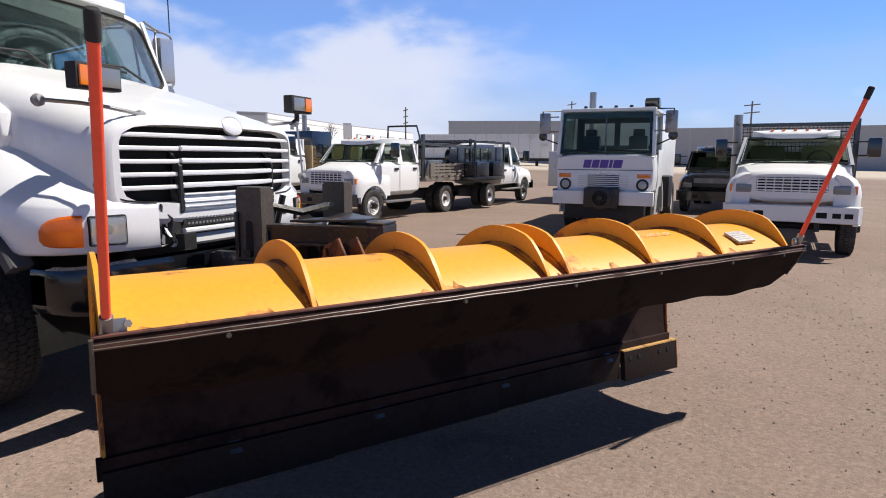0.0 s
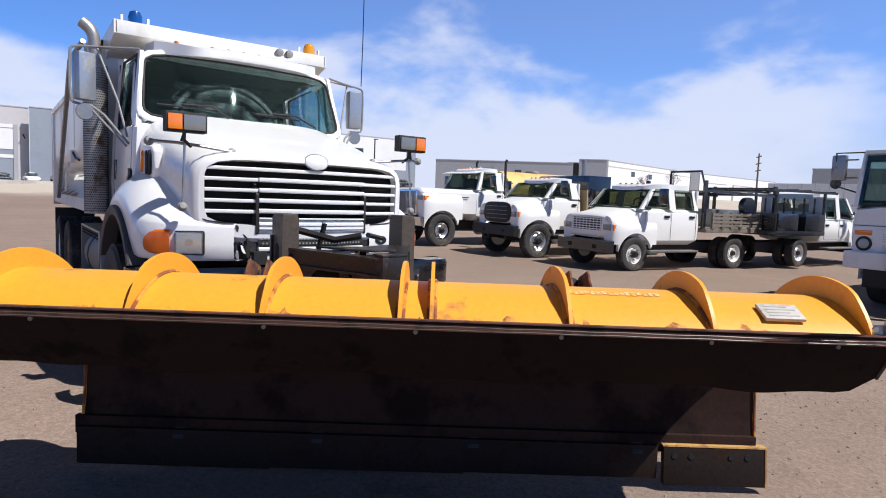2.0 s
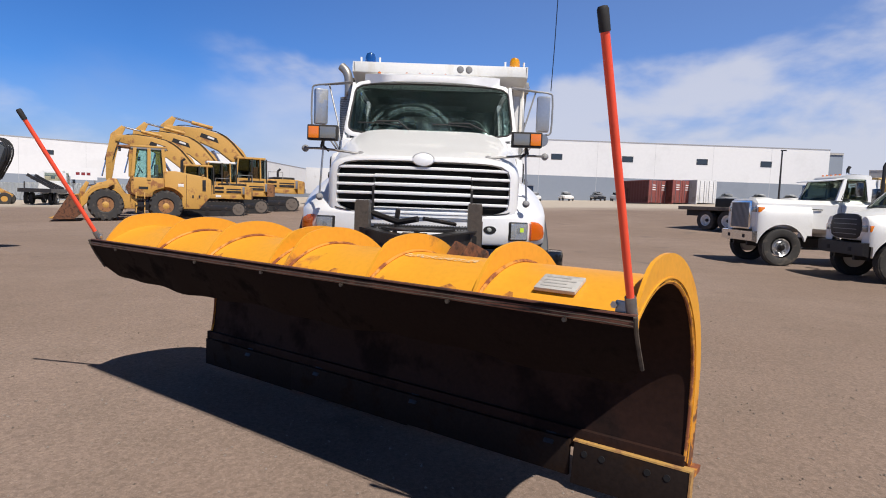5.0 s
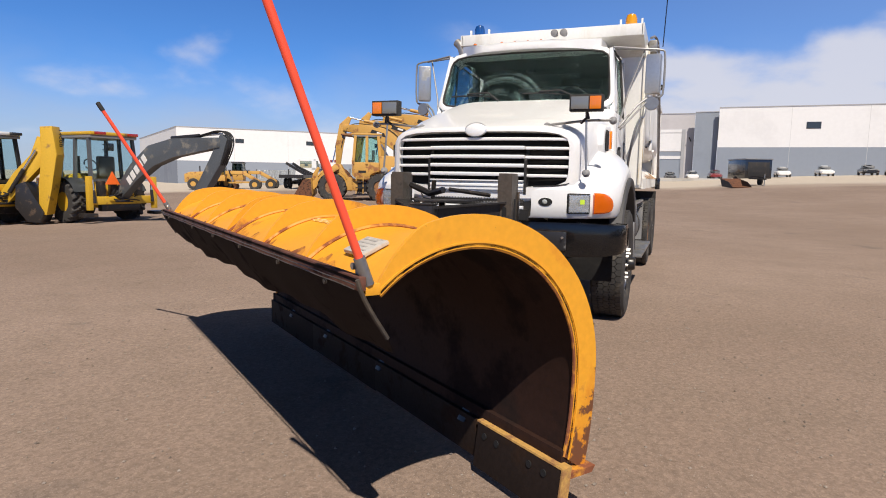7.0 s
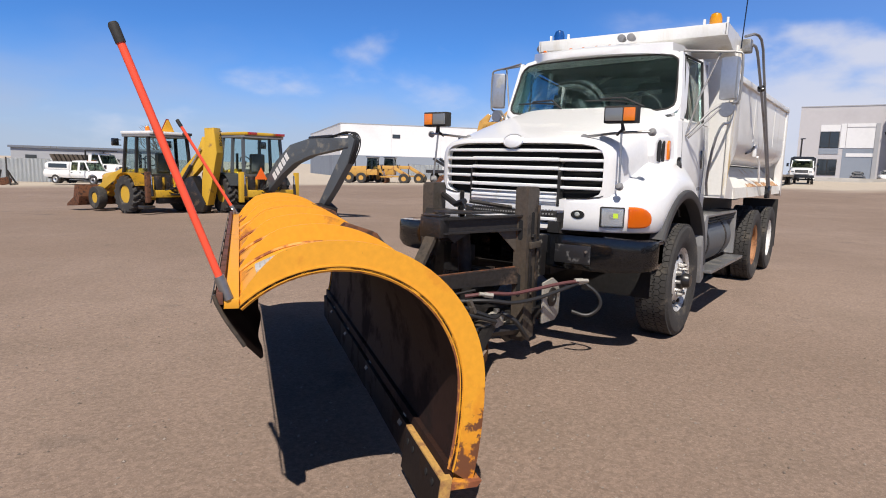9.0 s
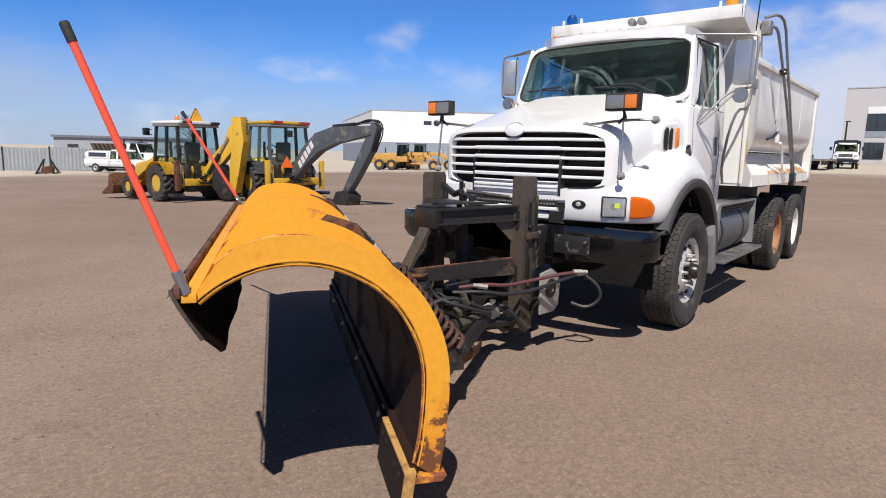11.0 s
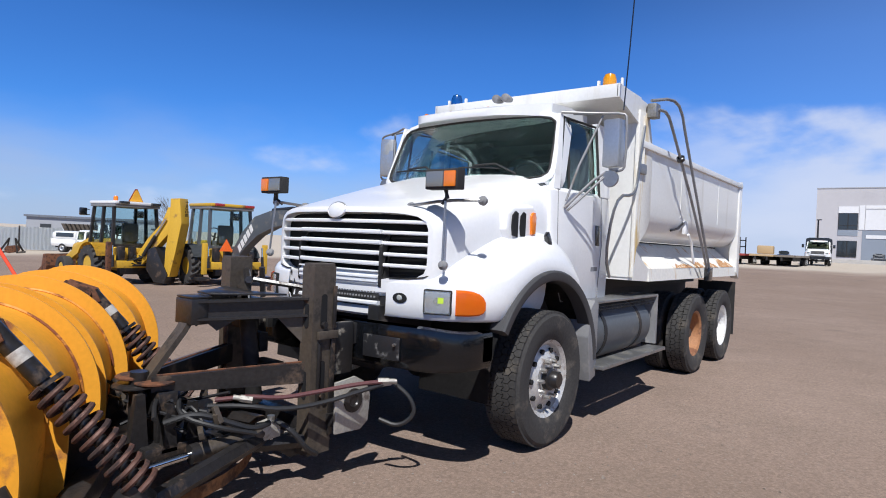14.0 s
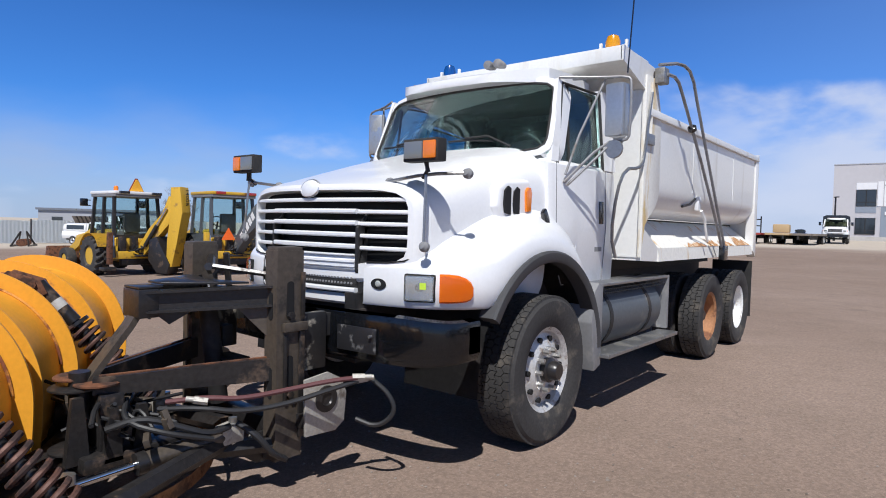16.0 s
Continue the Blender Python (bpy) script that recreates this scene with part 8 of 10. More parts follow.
def open_cab(T, x0, x1, w, z0, z1, post, roofm, glassm, pw=0.042):
    """Glazed cab frame; x1 is its front."""
    zs = (z0, z1)
    for s in (-1, 1):
        for xa, xb in ((x0, x0 + 0.12), (x1, x1 - 0.12), ((x0 + x1) / 2, (x0 + x1) / 2)):
            bm = B()
            bar(bm, (xa, s * w, z0), (xb, s * w * 0.92, z1), pw)
            part("cab_post", bm, post, T)
        pane(T, [(x0 + 0.05, s * w * 0.97, z0 + 0.1), (x1 - 0.05, s * w * 0.97, z0 + 0.1), (x1 - 0.14, s * w * 0.9, z1 - 0.05), (x0 + 0.14, s * w * 0.9, z1 - 0.05)], glassm)
    for xa, xb in ((x0, x0 + 0.12), (x1, x1 - 0.12)):
        pane(T, [(xa, -w * 0.95, z0 + 0.1), (xa, w * 0.95, z0 + 0.1), (xb, w * 0.88, z1 - 0.05), (xb, -w * 0.88, z1 - 0.05)], glassm)
        bm = B()
        bar(bm, (xa, -w, z0 + 0.05), (xa, w, z0 + 0.05), 0.04)
        part("cab_rail", bm, post, T)
    bm = B()
    box(bm, x0 - 0.08, x1 + 0.10, -w * 1.02, w * 1.02, z1 + 0.03, z1 + 0.13, 0.04)
    part("cab_roof", bm, roofm, T)
    bm = B()
    box(bm, x0 - 0.05, x1 + 0.06, -w * 0.99, w * 0.99, z1 - 0.05, z1 + 0.045, 0.015)
    part("roof_rim", bm, GREY, T)
    bm = B()
    c = (x0 + x1) / 2
    box(bm, c - 0.35, c + 0.1, -0.25, 0.25, z0, z0 + 0.25, 0.05)
    box(bm, c - 0.42, c - 0.25, -0.25, 0.25, z0 + 0.15, z0 + 0.75, 0.06)
    part("operator_seat", bm, INTERIOR, T)
    bm = B()
    tube(bm, circle((x1 - 0.35, 0, z0 + 0.5), (0, 1, 0), (0.5, 0, 0.85), 0.19, 16), 0.018, 5)
    cyl(bm, (x1 - 0.35, 0, z0 + 0.5), (x1 - 0.15, 0, z0), 0.03)
    part("steering_wheel", bm, INTERIOR, T)


def backhoe(name, label, m, paint, roofm, dark, rim, boom_up=True):
    """Nose at +x, digging arm at the back."""
    T = thing(name, label, "backhoe loader", m)
    for s in (-1, 1):
        big_tyre(T, 0, s * 0.92, 0.61, 0.61, 0.44, rim)
        big_tyre(T, 2.15, s * 0.85, 0.39, 0.39, 0.28, rim, 0)
        bm = B()
        pts = [(0.69 * math.cos(radians(a)), 0.61 + 0.69 * math.sin(radians(a))) for a in range(25, 156, 13)]
        sheet(bm, [[(x, s * 0.66, z) for x, z in pts], [(x, s * 1.12, z) for x, z in pts]], 0.03)
        part("rear_fender", bm, paint if roofm is OLDWHITE else dark, T)
        # loader arm
        bm = B()
        limb(bm, [(0.75, 1.35), (1.6, 1.05), (2.5, 0.62), (3.0, 0.30)], [0.11, 0.13, 0.12, 0.08], s * 0.62 - 0.06, s * 0.62 + 0.06)
        part("loader_arm", bm, paint, T)
        rammer(T, (1.0, 0.95), (2.3, 0.85), 0.055, s * 0.62)
    bm = B()
    loft(bm, [body_ring(2.75, 0.38, 0.62, 1.15), body_ring(2.6, 0.44, 0.58, 1.22), body_ring(1.2, 0.48, 0.58, 1.38), body_ring(0.72, 0.48, 0.58, 1.42)])
    part("engine_hood", bm, paint, T)
    bm = B()
    box(bm, -0.95, 2.5, -0.36, 0.36, 0.42, 0.72, 0.02)
    box(bm, -0.95, 0.9, -0.6, 0.6, 0.72, 1.15, 0.03)
    part("frame", bm, paint, T)
    bm = B()
    ext(bm, [(2.95, 0.10), (3.75, 0.03), (3.72, 0.12), (3.25, 0.35), (3.15, 0.78), (2.92, 0.80), (2.85, 0.4)], "y", -1.12, 1.12, 0.01)
    part("front_bucket", bm, RUST, T, "rusty brown front bucket")
    open_cab(T, -0.78, 0.72, 0.72, 1.18, 2.48, dark, roofm, CABGLASS)
    bm = B()
    tube(bm, [(1.4, -0.25, 1.3), (1.4, -0.25, 1.95)], 0.05, 10)
    part("exhaust_stack", bm, BLACK, T)
    for s in (-1, 1):
        side_mirror(T, 0.8, 0.70, 2.25, s, BLACK, 0.24, 0.22)
        bm = B()
        box(bm, -1.02, -0.9, s * 0.5 - 0.14, s * 0.5 + 0.14, 2.52, 2.60, 0.01)
        part("work_lamp", bm, BLACK if roofm is OLDWHITE else REDL, T)
    # stabilisers and swing frame
    bm = B()
    box(bm, -1.15, -0.92, -0.95, 0.95, 0.55, 0.78, 0.03)
    part("swing_frame", bm, paint, T)
    for y in (-0.55, -0.2, 0.25, 0.6):
        bm = B()
        box(bm, -1.12, -0.93, y - 0.10, y + 0.09, 0.78, 1.12 + 0.1 * (y > 0), 0.03)
        part("valve_block", bm, GRIME, T)
    bm = B()
    box(bm, -1.05, -0.85, -0.6, 0.6, 0.35, 0.55, 0.02)
    part("rear_axle_housing", bm, GRIME, T)
    for s in (-1, 1):
        bm = B()
        box(bm, -1.20, -1.06, s * 1.0 - 0.07, s * 1.0 + 0.07, 0.40, 1.35, 0.02)
        part("stabiliser", bm, RUST if roofm is OLDWHITE else paint, T)
        bm = B()
        box(bm, -1.3, -0.95, s * 1.05 - 0.18, s * 1.05 + 0.18, 0.22, 0.32, 0.02)
        part("stabiliser_pad", bm, GRIME, T)
        rammer(T, (-1.2, 0.6), (-1.14, 1.25), 0.045, s * 0.9)
    random.seed(3)
    for i in range(10):
        bm = B()
        tube(bm, [(-1.2 - 0.1 * random.random(), -0.5 + random.random(), 0.6 + 0.4 * random.random()) for _ in range(3)], 0.02, 6, 1)
        part("hydraulic_hose", bm, HOSE, T)
    return T


# older backhoe, digging arm folded up at the back
T = backhoe("backhoe_loader", "yellow backhoe loader with a white cab roof and folded digging arm", at(-4.15, -14.4, 0) @ Matrix.Identity(4), DEEREYEL, OLDWHITE, FRAMEB, DEEREYEL)
T.matrix_world = at(-6.1, -16.8, -88)
others = set(T.children)
bm = B()
limb(bm, [(-1.1, 0.75), (-1.55, 1.35), (-2.05, 1.85), (-2.2, 2.45)], [0.16, 0.2, 0.2, 0.13], -0.14, 0.14)
part("boom", bm, DEEREYEL, T, "yellow boom folded upright")
bm = B()
limb(bm, [(-2.35, 2.75), (-2.40, 2.0), (-2.25, 1.1), (-2.15, 0.35)], [0.16, 0.2, 0.17, 0.10], -0.20, 0.20)
part("dipper", bm, DEEREYEL, T)
bm = B()
ext(bm, [(-2.2, 0.40), (-1.75, 1.25), (-1.5, 1.15), (-1.45, 0.55), (-1.75, 0.15), (-2.1, 0.12)], "y", -0.25, 0.25, 0.02)
part("digging_bucket", bm, GRIME, T)
rammer(T, (-1.3, 0.95), (-2.05, 2.1), 0.06, 0.18)
text("marking", "1400B", 0.20, INK, T, Matrix.Translation((-2.62, 0.0, 2.45)) @ Matrix(((0, 0, -1, 0), (0, -1, 0, 0), (-1, 0, 0, 0), (0, 0, 0, 1))), "black model number")
for o in T.children:
    if o not in others:
        o.matrix_basis = Matrix.Translation((-1.05, 0, 0)) @ Matrix.Rotation(radians(24), 4, "Z") @ Matrix.Translation((1.05, 0, 0))
bm = B()
ext(bm, [(-0.21, 0.0), (0.21, 0.0), (0.03, 0.36), (-0.03, 0.36)], "x", -0.70, -0.68)
shift(bm, Matrix.Translation((0, 0, 2.62)))
part("triangle_sign", bm, mat("amber_triangle", (0.85, 0.42, 0.03), 0.5), T, "amber triangle on the roof")
bm = B()
ext(bm, [(-0.25, -0.02), (0.25, -0.02), (0.04, 0.40), (-0.04, 0.40)], "x", -0.665, -0.66)
shift(bm, Matrix.Translation((0, 0, 2.62)))
part("sign_border", bm, REDPAINT, T)
bm = B()
lathe(bm, (-0.2, 0.4, 2.6), (0, 0, 1), [(0.07, 0), (0.07, 0.14), (0.04, 0.18), (0.001, 0.18)], 14)
part("beacon", bm, AMBERL, T)

# newer backhoe with a grey arm stretched out behind
T = backhoe("backhoe_loader", "yellow backhoe loader with its dark grey digging arm stretched out", at(-8.2, -14.65, -97), DEEREYEL, DEEREYEL, DEEREGREY, DEEREYEL)
SW = Matrix.Translation((-1.1, 0, 0)) @ Matrix.Rotation(radians(0), 4, "Z") @ Matrix.Translation((1.1, 0, 0))


def stretch(x):
    return -1.1 + (x + 1.1) * 1.5


bm = B()
limb(bm, [(stretch(x), z) for x, z in ((-1.1, 0.85), (-1.6, 1.5), (-2.1, 1.95), (-2.7, 2.15), (-3.3, 2.22), (-3.9, 2.27))], [0.18, 0.26, 0.29, 0.25, 0.19, 0.13], -0.13, 0.13)
part("boom", shift(bm, SW), DEEREGREY, T, "dark grey boom with white lettering")
bm = B()
limb(bm, [(stretch(x), z) for x, z in ((-4.0, 2.42), (-3.78, 1.8), (-3.38, 1.05), (-3.05, 0.45))], [0.14, 0.2, 0.16, 0.11], -0.11, 0.11)
part("dipper", shift(bm, SW), DEEREGREY, T)
bm = B()
ext(bm, [(stretch(x), z) for x, z in ((-3.1, 0.55), (-2.9, 0.5), (-2.75, 0.15), (-2.95, 0.02), (-3.25, 0.05), (-3.3, 0.4))], "y", -0.25, 0.25, 0.02)
part("digging_bucket", shift(bm, SW), GRIME, T)
for a_, b_, r_ in (((-1.3, 1.5), (-2.9, 2.46), 0.06), ((-2.6, 2.42), (-3.9, 2.5), 0.05)):
    a_, b_ = (stretch(a_[0]), 0, a_[1]), (stretch(b_[0]), 0, b_[1])
    bm = B()
    cyl(bm, SW @ Vector(a_), SW @ Vector(a_).lerp(Vector(b_), 0.55), r_, n=12)
    part("ram_barrel", bm, GRIME, T)
    bm = B()
    cyl(bm, SW @ Vector(a_).lerp(Vector(b_), 0.5), SW @ Vector(b_), r_ * 0.55, n=10)
    part("ram_rod", bm, CHROME, T)
for k in range(4):
    bm = B()
    y = -0.09 + 0.06 * k
    tube(bm, [SW @ Vector((stretch(x), y, z)) for x, z in ((-2.6, 2.35), (-3.4, 2.45), (-3.95, 2.62), (-4.15, 2.3), (-3.9, 1.7))], 0.018, 6, 2)
    part("hydraulic_hose", bm, HOSE, T)
for k in range(5):
    bm = B()
    box(bm, -0.11, 0.11, -0.12, 0.12, 0, 0.006)
    shift(bm, SW @ Matrix.Translation((stretch(-1.46) - 0.17 * k, 0.132, 1.25 + 0.15 * k)) @ Matrix(((-0.75, 0.66, 0, 0), (0, 0, 1, 0), (0.66, 0.75, 0, 0), (0, 0, 0, 1))) @ Matrix.Diagonal((0.75, 1, 1, 1)))
    part("brand_block", bm, PALE, T, "white block on the boom")
bm = B()
ext(bm, [(-0.22, 0), (0.22, 0), (0, 0.38)], "x", -1.20, -1.19)
shift(bm, Matrix.Translation((0, 0.35, 1.12)))
part("warning_triangle", bm, mat("orange_triangle", (0.95, 0.16, 0.02), 0.5), T, "orange slow-moving triangle")


def wheel_loader(m):
    T = thing("wheel_loader", "worn yellow articulated wheel loader with lowered bucket", "wheel loader", m)
    for x in (0, -2.5):
        for s in (-1, 1):
            big_tyre(T, x, s * 1.0, 0.74, 0.74, 0.52, RUSTORANGE, 16)
            bm = B()
            lathe(bm, (x, s * 1.08, 0.74), (0, s, 0), [(0.20, 0.0), (0.19, 0.08), (0.13, 0.12), (0.001, 0.125)], 18)
            part("hub", bm, CATYEL, T)
    # engine hood with its tail cut up at the back
    bm = B()
    ext(bm, [(-2.45, 0.95), (-2.45, 2.38), (-2.9, 2.42), (-4.3, 2.20), (-4.55, 2.08), (-4.58, 1.30), (-4.0, 0.62), (-3.3, 0.62), (-3.1, 0.95)], "y", -0.80, 0.80, 0.05)
    part("engine_hood", bm, CATYEL, T)
    bm = B()
    box(bm, -4.62, -4.56, -0.6, 0.6, 1.35, 1.95, 0.01)
    part("radiator_grille", bm, GRIME, T)
    for s in (-1, 1):
        for x0, x1, z0, z1, mt, nm in ((-4.30, -4.14, 1.50, 2.05, GRIME, "side_grille"), (-3.30, -3.05, 1.68, 1.82, PALE, "label_plate"), (-3.75, -3.68, 1.15, 1.3, GRIME, "latch"), (-4.05, -3.98, 1.15, 1.3, GRIME, "latch")):
            bm = B()
            box(bm, x0, x1, s * 0.80 - 0.008, s * 0.80 + 0.008, z0, z1, 0.003)
            part(nm, bm, mt, T)
        bm = B()
        tube(bm, [(-3.42, s * 0.803, 2.28), (-3.42, s * 0.803, 0.7)], 0.008, 4)
        part("panel_seam", bm, GRIME, T)
        # rear fender and its step plate
        bm = B()
        sheet(bm, [[(-2.5 + 0.86 * math.cos(radians(a)), s * y, 0.78 + 0.86 * math.sin(radians(a))) for a in range(50, 151, 10)] for y in (0.74, 1.24)], 0.03)
        part("rear_fender", bm, CATYEL, T)
        bm = B()
        sheet(bm, [[(0.86 * math.cos(radians(a)), s * y, 0.74 + 0.86 * math.sin(radians(a))) for a in range(35, 156, 12)] for y in (0.74, 1.26)], 0.03)
        part("front_fender", bm, CATYEL, T)
        for z in (0.42, 0.72, 1.02):
            bm = B()
            box(bm, -1.62, -1.22, s * 0.92 - 0.13, s * 0.92 + 0.13, z, z + 0.035)
            part("ladder_rung", bm, GRIME, T)
        for x in (-1.60, -1.24):
            bm = B()
            bar(bm, (x, s * 1.04, 0.4), (x, s * 0.86, 1.35), 0.02)
            part("ladder_rail", bm, CATYEL, T)
        bm = B()
        tube(bm, [(-1.05, s * 0.86, 1.4), (-1.02, s * 0.86, 2.15), (-1.2, s * 0.82, 2.3)], 0.016, 6)
        part("grab_rail", bm, CATYEL, T)
    bm = B()
    ext(bm, [(-1.5, 0.55), (-1.5, 1.1), (-0.75, 1.25), (-0.45, 1.95), (-0.1, 1.95), (0.45, 1.2), (0.7, 0.6)], "y", -0.48, 0.48, 0.04)
    part("front_frame", bm, CATYEL, T)
    bm = B()
    box(bm, -2.9, -1.3, -0.5, 0.5, 0.5, 0.98, 0.03)
    part("rear_frame", bm, GRIME, T)
    open_cab(T, -2.50, -1.08, 0.68, 1.95, 3.42, CATYEL, CATYEL, GLASS, 0.07)
    bm = B()
    ext(bm, [(-2.5, 1.15), (-2.5, 2.05), (-1.05, 2.05), (-1.05, 1.35), (-1.3, 1.15)], "y", -0.70, 0.70, 0.03)
    part("cab_base", bm, CATYEL, T)
    bm = B()
    ext(bm, [(-1.15, 3.40), (-1.15, 3.55), (-0.45, 3.50), (-0.45, 3.44)], "y", -0.66, 0.66, 0.02)
    part("roof_visor", bm, RUSTORANGE, T, "rusty visor over the cab's windscreen")
    for y in (-0.5, 0.5):
        bm = B()
        box(bm, -0.62, -0.50, y - 0.1, y + 0.1, 3.28, 3.42, 0.02)
        part("work_lamp", bm, BLACK, T)
    for s in (-1, 1):
        bm = B()
        limb(bm, [(-0.3, 1.80), (0.45, 1.42), (1.05, 0.72), (1.35, 0.40)], [0.14, 0.19, 0.15, 0.1], s * 0.56 - 0.06, s * 0.56 + 0.06)
        part("lift_arm", bm, CATYEL, T)
        rammer(T, (-0.6, 0.85), (0.55, 1.15), 0.07, s * 0.56, CATYEL)
    rammer(T, (-0.25, 1.75), (0.9, 1.55), 0.08, 0.0, CATYEL)
    bm = B()
    limb(bm, [(0.75, 1.75), (0.95, 1.35), (1.05, 0.9)], [0.07, 0.12, 0.07], -0.07, 0.07)
    part("tilt_lever", bm, CATYEL, T)
    bm = B()
    ext(bm, [(0.95, 0.35), (1.25, 0.06), (1.95, 0.04), (2.20, 0.10), (1.50, 0.22), (1.32, 0.45), (1.30, 1.15), (1.05, 1.2)], "y", -1.3, 1.3, 0.02)
    part("bucket", bm, CATYEL, T, "yellow bucket worn to brown steel")
    for s in (-1, 1):
        bm = B()
        ext(bm, [(1.05, 1.15), (0.97, 0.35), (1.25, 0.06), (2.05, 0.05), (1.42, 1.12)], "y", s * 1.30, s * 1.325)
        part("bucket_cheek", bm, RUST, T)
    bm = B()
    tube(bm, [(-3.25, 0.3, 2.3), (-3.25, 0.3, 2.95), (-3.4, 0.3, 3.05)], 0.07, 10)
    part("exhaust_stack", bm, GRIME, T)
    bm = B()
    box(bm, -1.75, -1.35, 0.702, 0.708, 1.5, 1.62)
    part("marking", bm, INK, T)
    return T


TRACKSTEEL = mat("dusty_track_steel", (0.17, 0.14, 0.115), 0.6, 0.3, (0.08, 0.06, 0.05), 0.4, 6, 0.2, 40)


def excavator(m, k):
    T = thing("excavator", "weathered yellow tracked excavator with boom curled down", "excavator", m, "row of excavators")
    for s in (-1, 1):
        bm = B()
        loop = [(1.75 + 0.42 * math.cos(radians(a)), 0.44 + 0.42 * math.sin(radians(a))) for a in range(-90, 91, 18)] + [(-1.75 + 0.42 * math.cos(radians(a)), 0.44 + 0.42 * math.sin(radians(a))) for a in range(90, 271, 18)]
        loft(bm, [[(x, s * 1.0, z) for x, z in loop], [(x, s * 1.55, z) for x, z in loop]])
        part("track", bm, FRAMEB, T, "dark steel crawler track")
        bm = B()
        n = 46
        per = []
        for i in range(n):
            t = i / n * (7.0 + 2 * math.pi * 0.42)
            L = 3.5
            if t < L:
                x, z, a = 1.75 - t, 0.86, 0
            elif t < L + math.pi * 0.42:
                a = (t - L) / 0.42
                x, z = -1.75 - 0.42 * math.sin(a), 0.44 + 0.42 * math.cos(a)
            elif t < 2 * L + math.pi * 0.42:
                x, z, a = -1.75 + (t - L - math.pi * 0.42), 0.02, math.pi
            else:
                a = math.pi + (t - 2 * L - math.pi * 0.42) / 0.42
                x, z = 1.75 - 0.42 * math.sin(a), 0.44 + 0.42 * math.cos(a)
            box(bm, -0.05, 0.05, -0.28, 0.28, 0, 0.03, 0, Matrix.Translation((x, s * 1.275, z)) @ Matrix.Rotation(-a, 4, "Y"))
        o = part("track_shoe", bm, TRACKSTEEL, T)
        tagged(o, kind="stuff")
        for x in (-1.75, -0.9, 0, 0.9, 1.75):
            bm = B()
            r = 0.34 if abs(x) > 1.5 else 0.17
            z = 0.44 if abs(x) > 1.5 else 0.22
            cyl(bm, (x, s * 1.5, z), (x, s * 1.575, z), r, n=18)
            cyl(bm, (x, s * 1.57, z), (x, s * 1.60, z), r * 0.4, n=12)
            part("track_roller", bm, TRACKSTEEL if abs(x) > 1.5 else GRIME, T)
        bm = B()
        box(bm, -1.35, 1.35, s * 1.56 - 0.01, s * 1.56 + 0.01, 0.36, 0.66, 0.01)
        part("track_frame", bm, GRIME, T)
    bm = B()
    cyl(bm, (0, 0, 0.7), (0, 0, 1.05), 0.8, n=24)
    box(bm, -1.0, 1.0, -1.0, 1.0, 0.45, 0.8, 0.03)
    part("undercarriage", bm, GRIME, T)
    bm = B()
    ext(bm, [(1.35, -1.3), (1.35, 1.3), (-1.9, 1.3), (-2.5, 0.8), (-2.6, 0), (-2.5, -0.8), (-1.9, -1.3)], "z", 1.05, 1.32, 0.03)
    part("turntable", bm, CATYEL, T)
    bm = B()
    ext(bm, [(-0.35, 1.32), (-0.35, 1.82), (-1.4, 1.86), (-2.2, 1.84), (-2.2, 1.32)], "y", -1.28, 1.28, 0.04)
    part("engine_housing", bm, CATYEL, T)
    bm = B()
    loft(bm, [[(-2.15, y, z) for y, z in ((-1.3, 1.08), (1.3, 1.08), (1.3, 1.82), (-1.3, 1.82))], [(-2.55, y, z) for y, z in ((-1.1, 1.06), (1.1, 1.06), (1.1, 1.78), (-1.1, 1.78))], [(-2.72, y, z) for y, z in ((-0.7, 1.12), (0.7, 1.12), (0.7, 1.7), (-0.7, 1.7))]])
    part("counterweight", bm, RUSTORANGE if k else CATYEL, T, "scuffed rear counterweight")
    bm = B()
    box(bm, -2.05, -0.9, -0.95, 0.95, 1.85, 1.98, 0.03)
    part("engine_cover", bm, FRAMEB, T, "black engine cover")
    for x0, x1, z0, z1, mt, nm in ((-0.95, -0.45, 1.62, 1.74, DARK, "louvre"), (-0.95, -0.45, 1.40, 1.52, DARK, "louvre"), (-1.95, -1.1, 1.60, 1.66, GRIME, "louvre"), (-1.95, -1.1, 1.40, 1.54, GRIME, "louvre"), (-0.8, -0.5, 1.14, 1.26, PALE, "marking"), (-2.14, -2.02, 1.35, 1.80, DULLALU, "rear_lamp_panel")):
        bm = B()
        box(bm, x0, x1, 1.278, 1.292 if nm != "marking" else 1.312, z0, z1, 0.003)
        part(nm, bm, mt, T)
    bm = B()
    tube(bm, [(-0.5, 1.2, 1.85), (-0.5, 1.2, 2.25), (-1.3, 1.2, 2.25), (-1.3, 1.2, 1.85)], 0.018, 6)
    part("handrail", bm, GREY, T)
    bm = B()
    ext(bm, [(1.3, -1.28), (1.3, -0.35), (-0.5, -0.35), (-0.5, -1.28)], "z", 1.32, 1.75, 0.03)
    part("side_box", bm, CATYEL, T)
    C = new("cab")
    C.parent = T
    for xa, xb, w in ((1.30, 1.15, 0.045), (0.42, 0.42, 0.03), (-0.05, 0.0, 0.14), (-0.40, -0.36, 0.03)):
        for y in (0.45, 1.28):
            bm = B()
            bar(bm, (xa, y, 1.32), (xb, y, 2.9), w, 0.035)
            part("post", bm, CATYEL if w != 0.03 else FRAMEB, C)
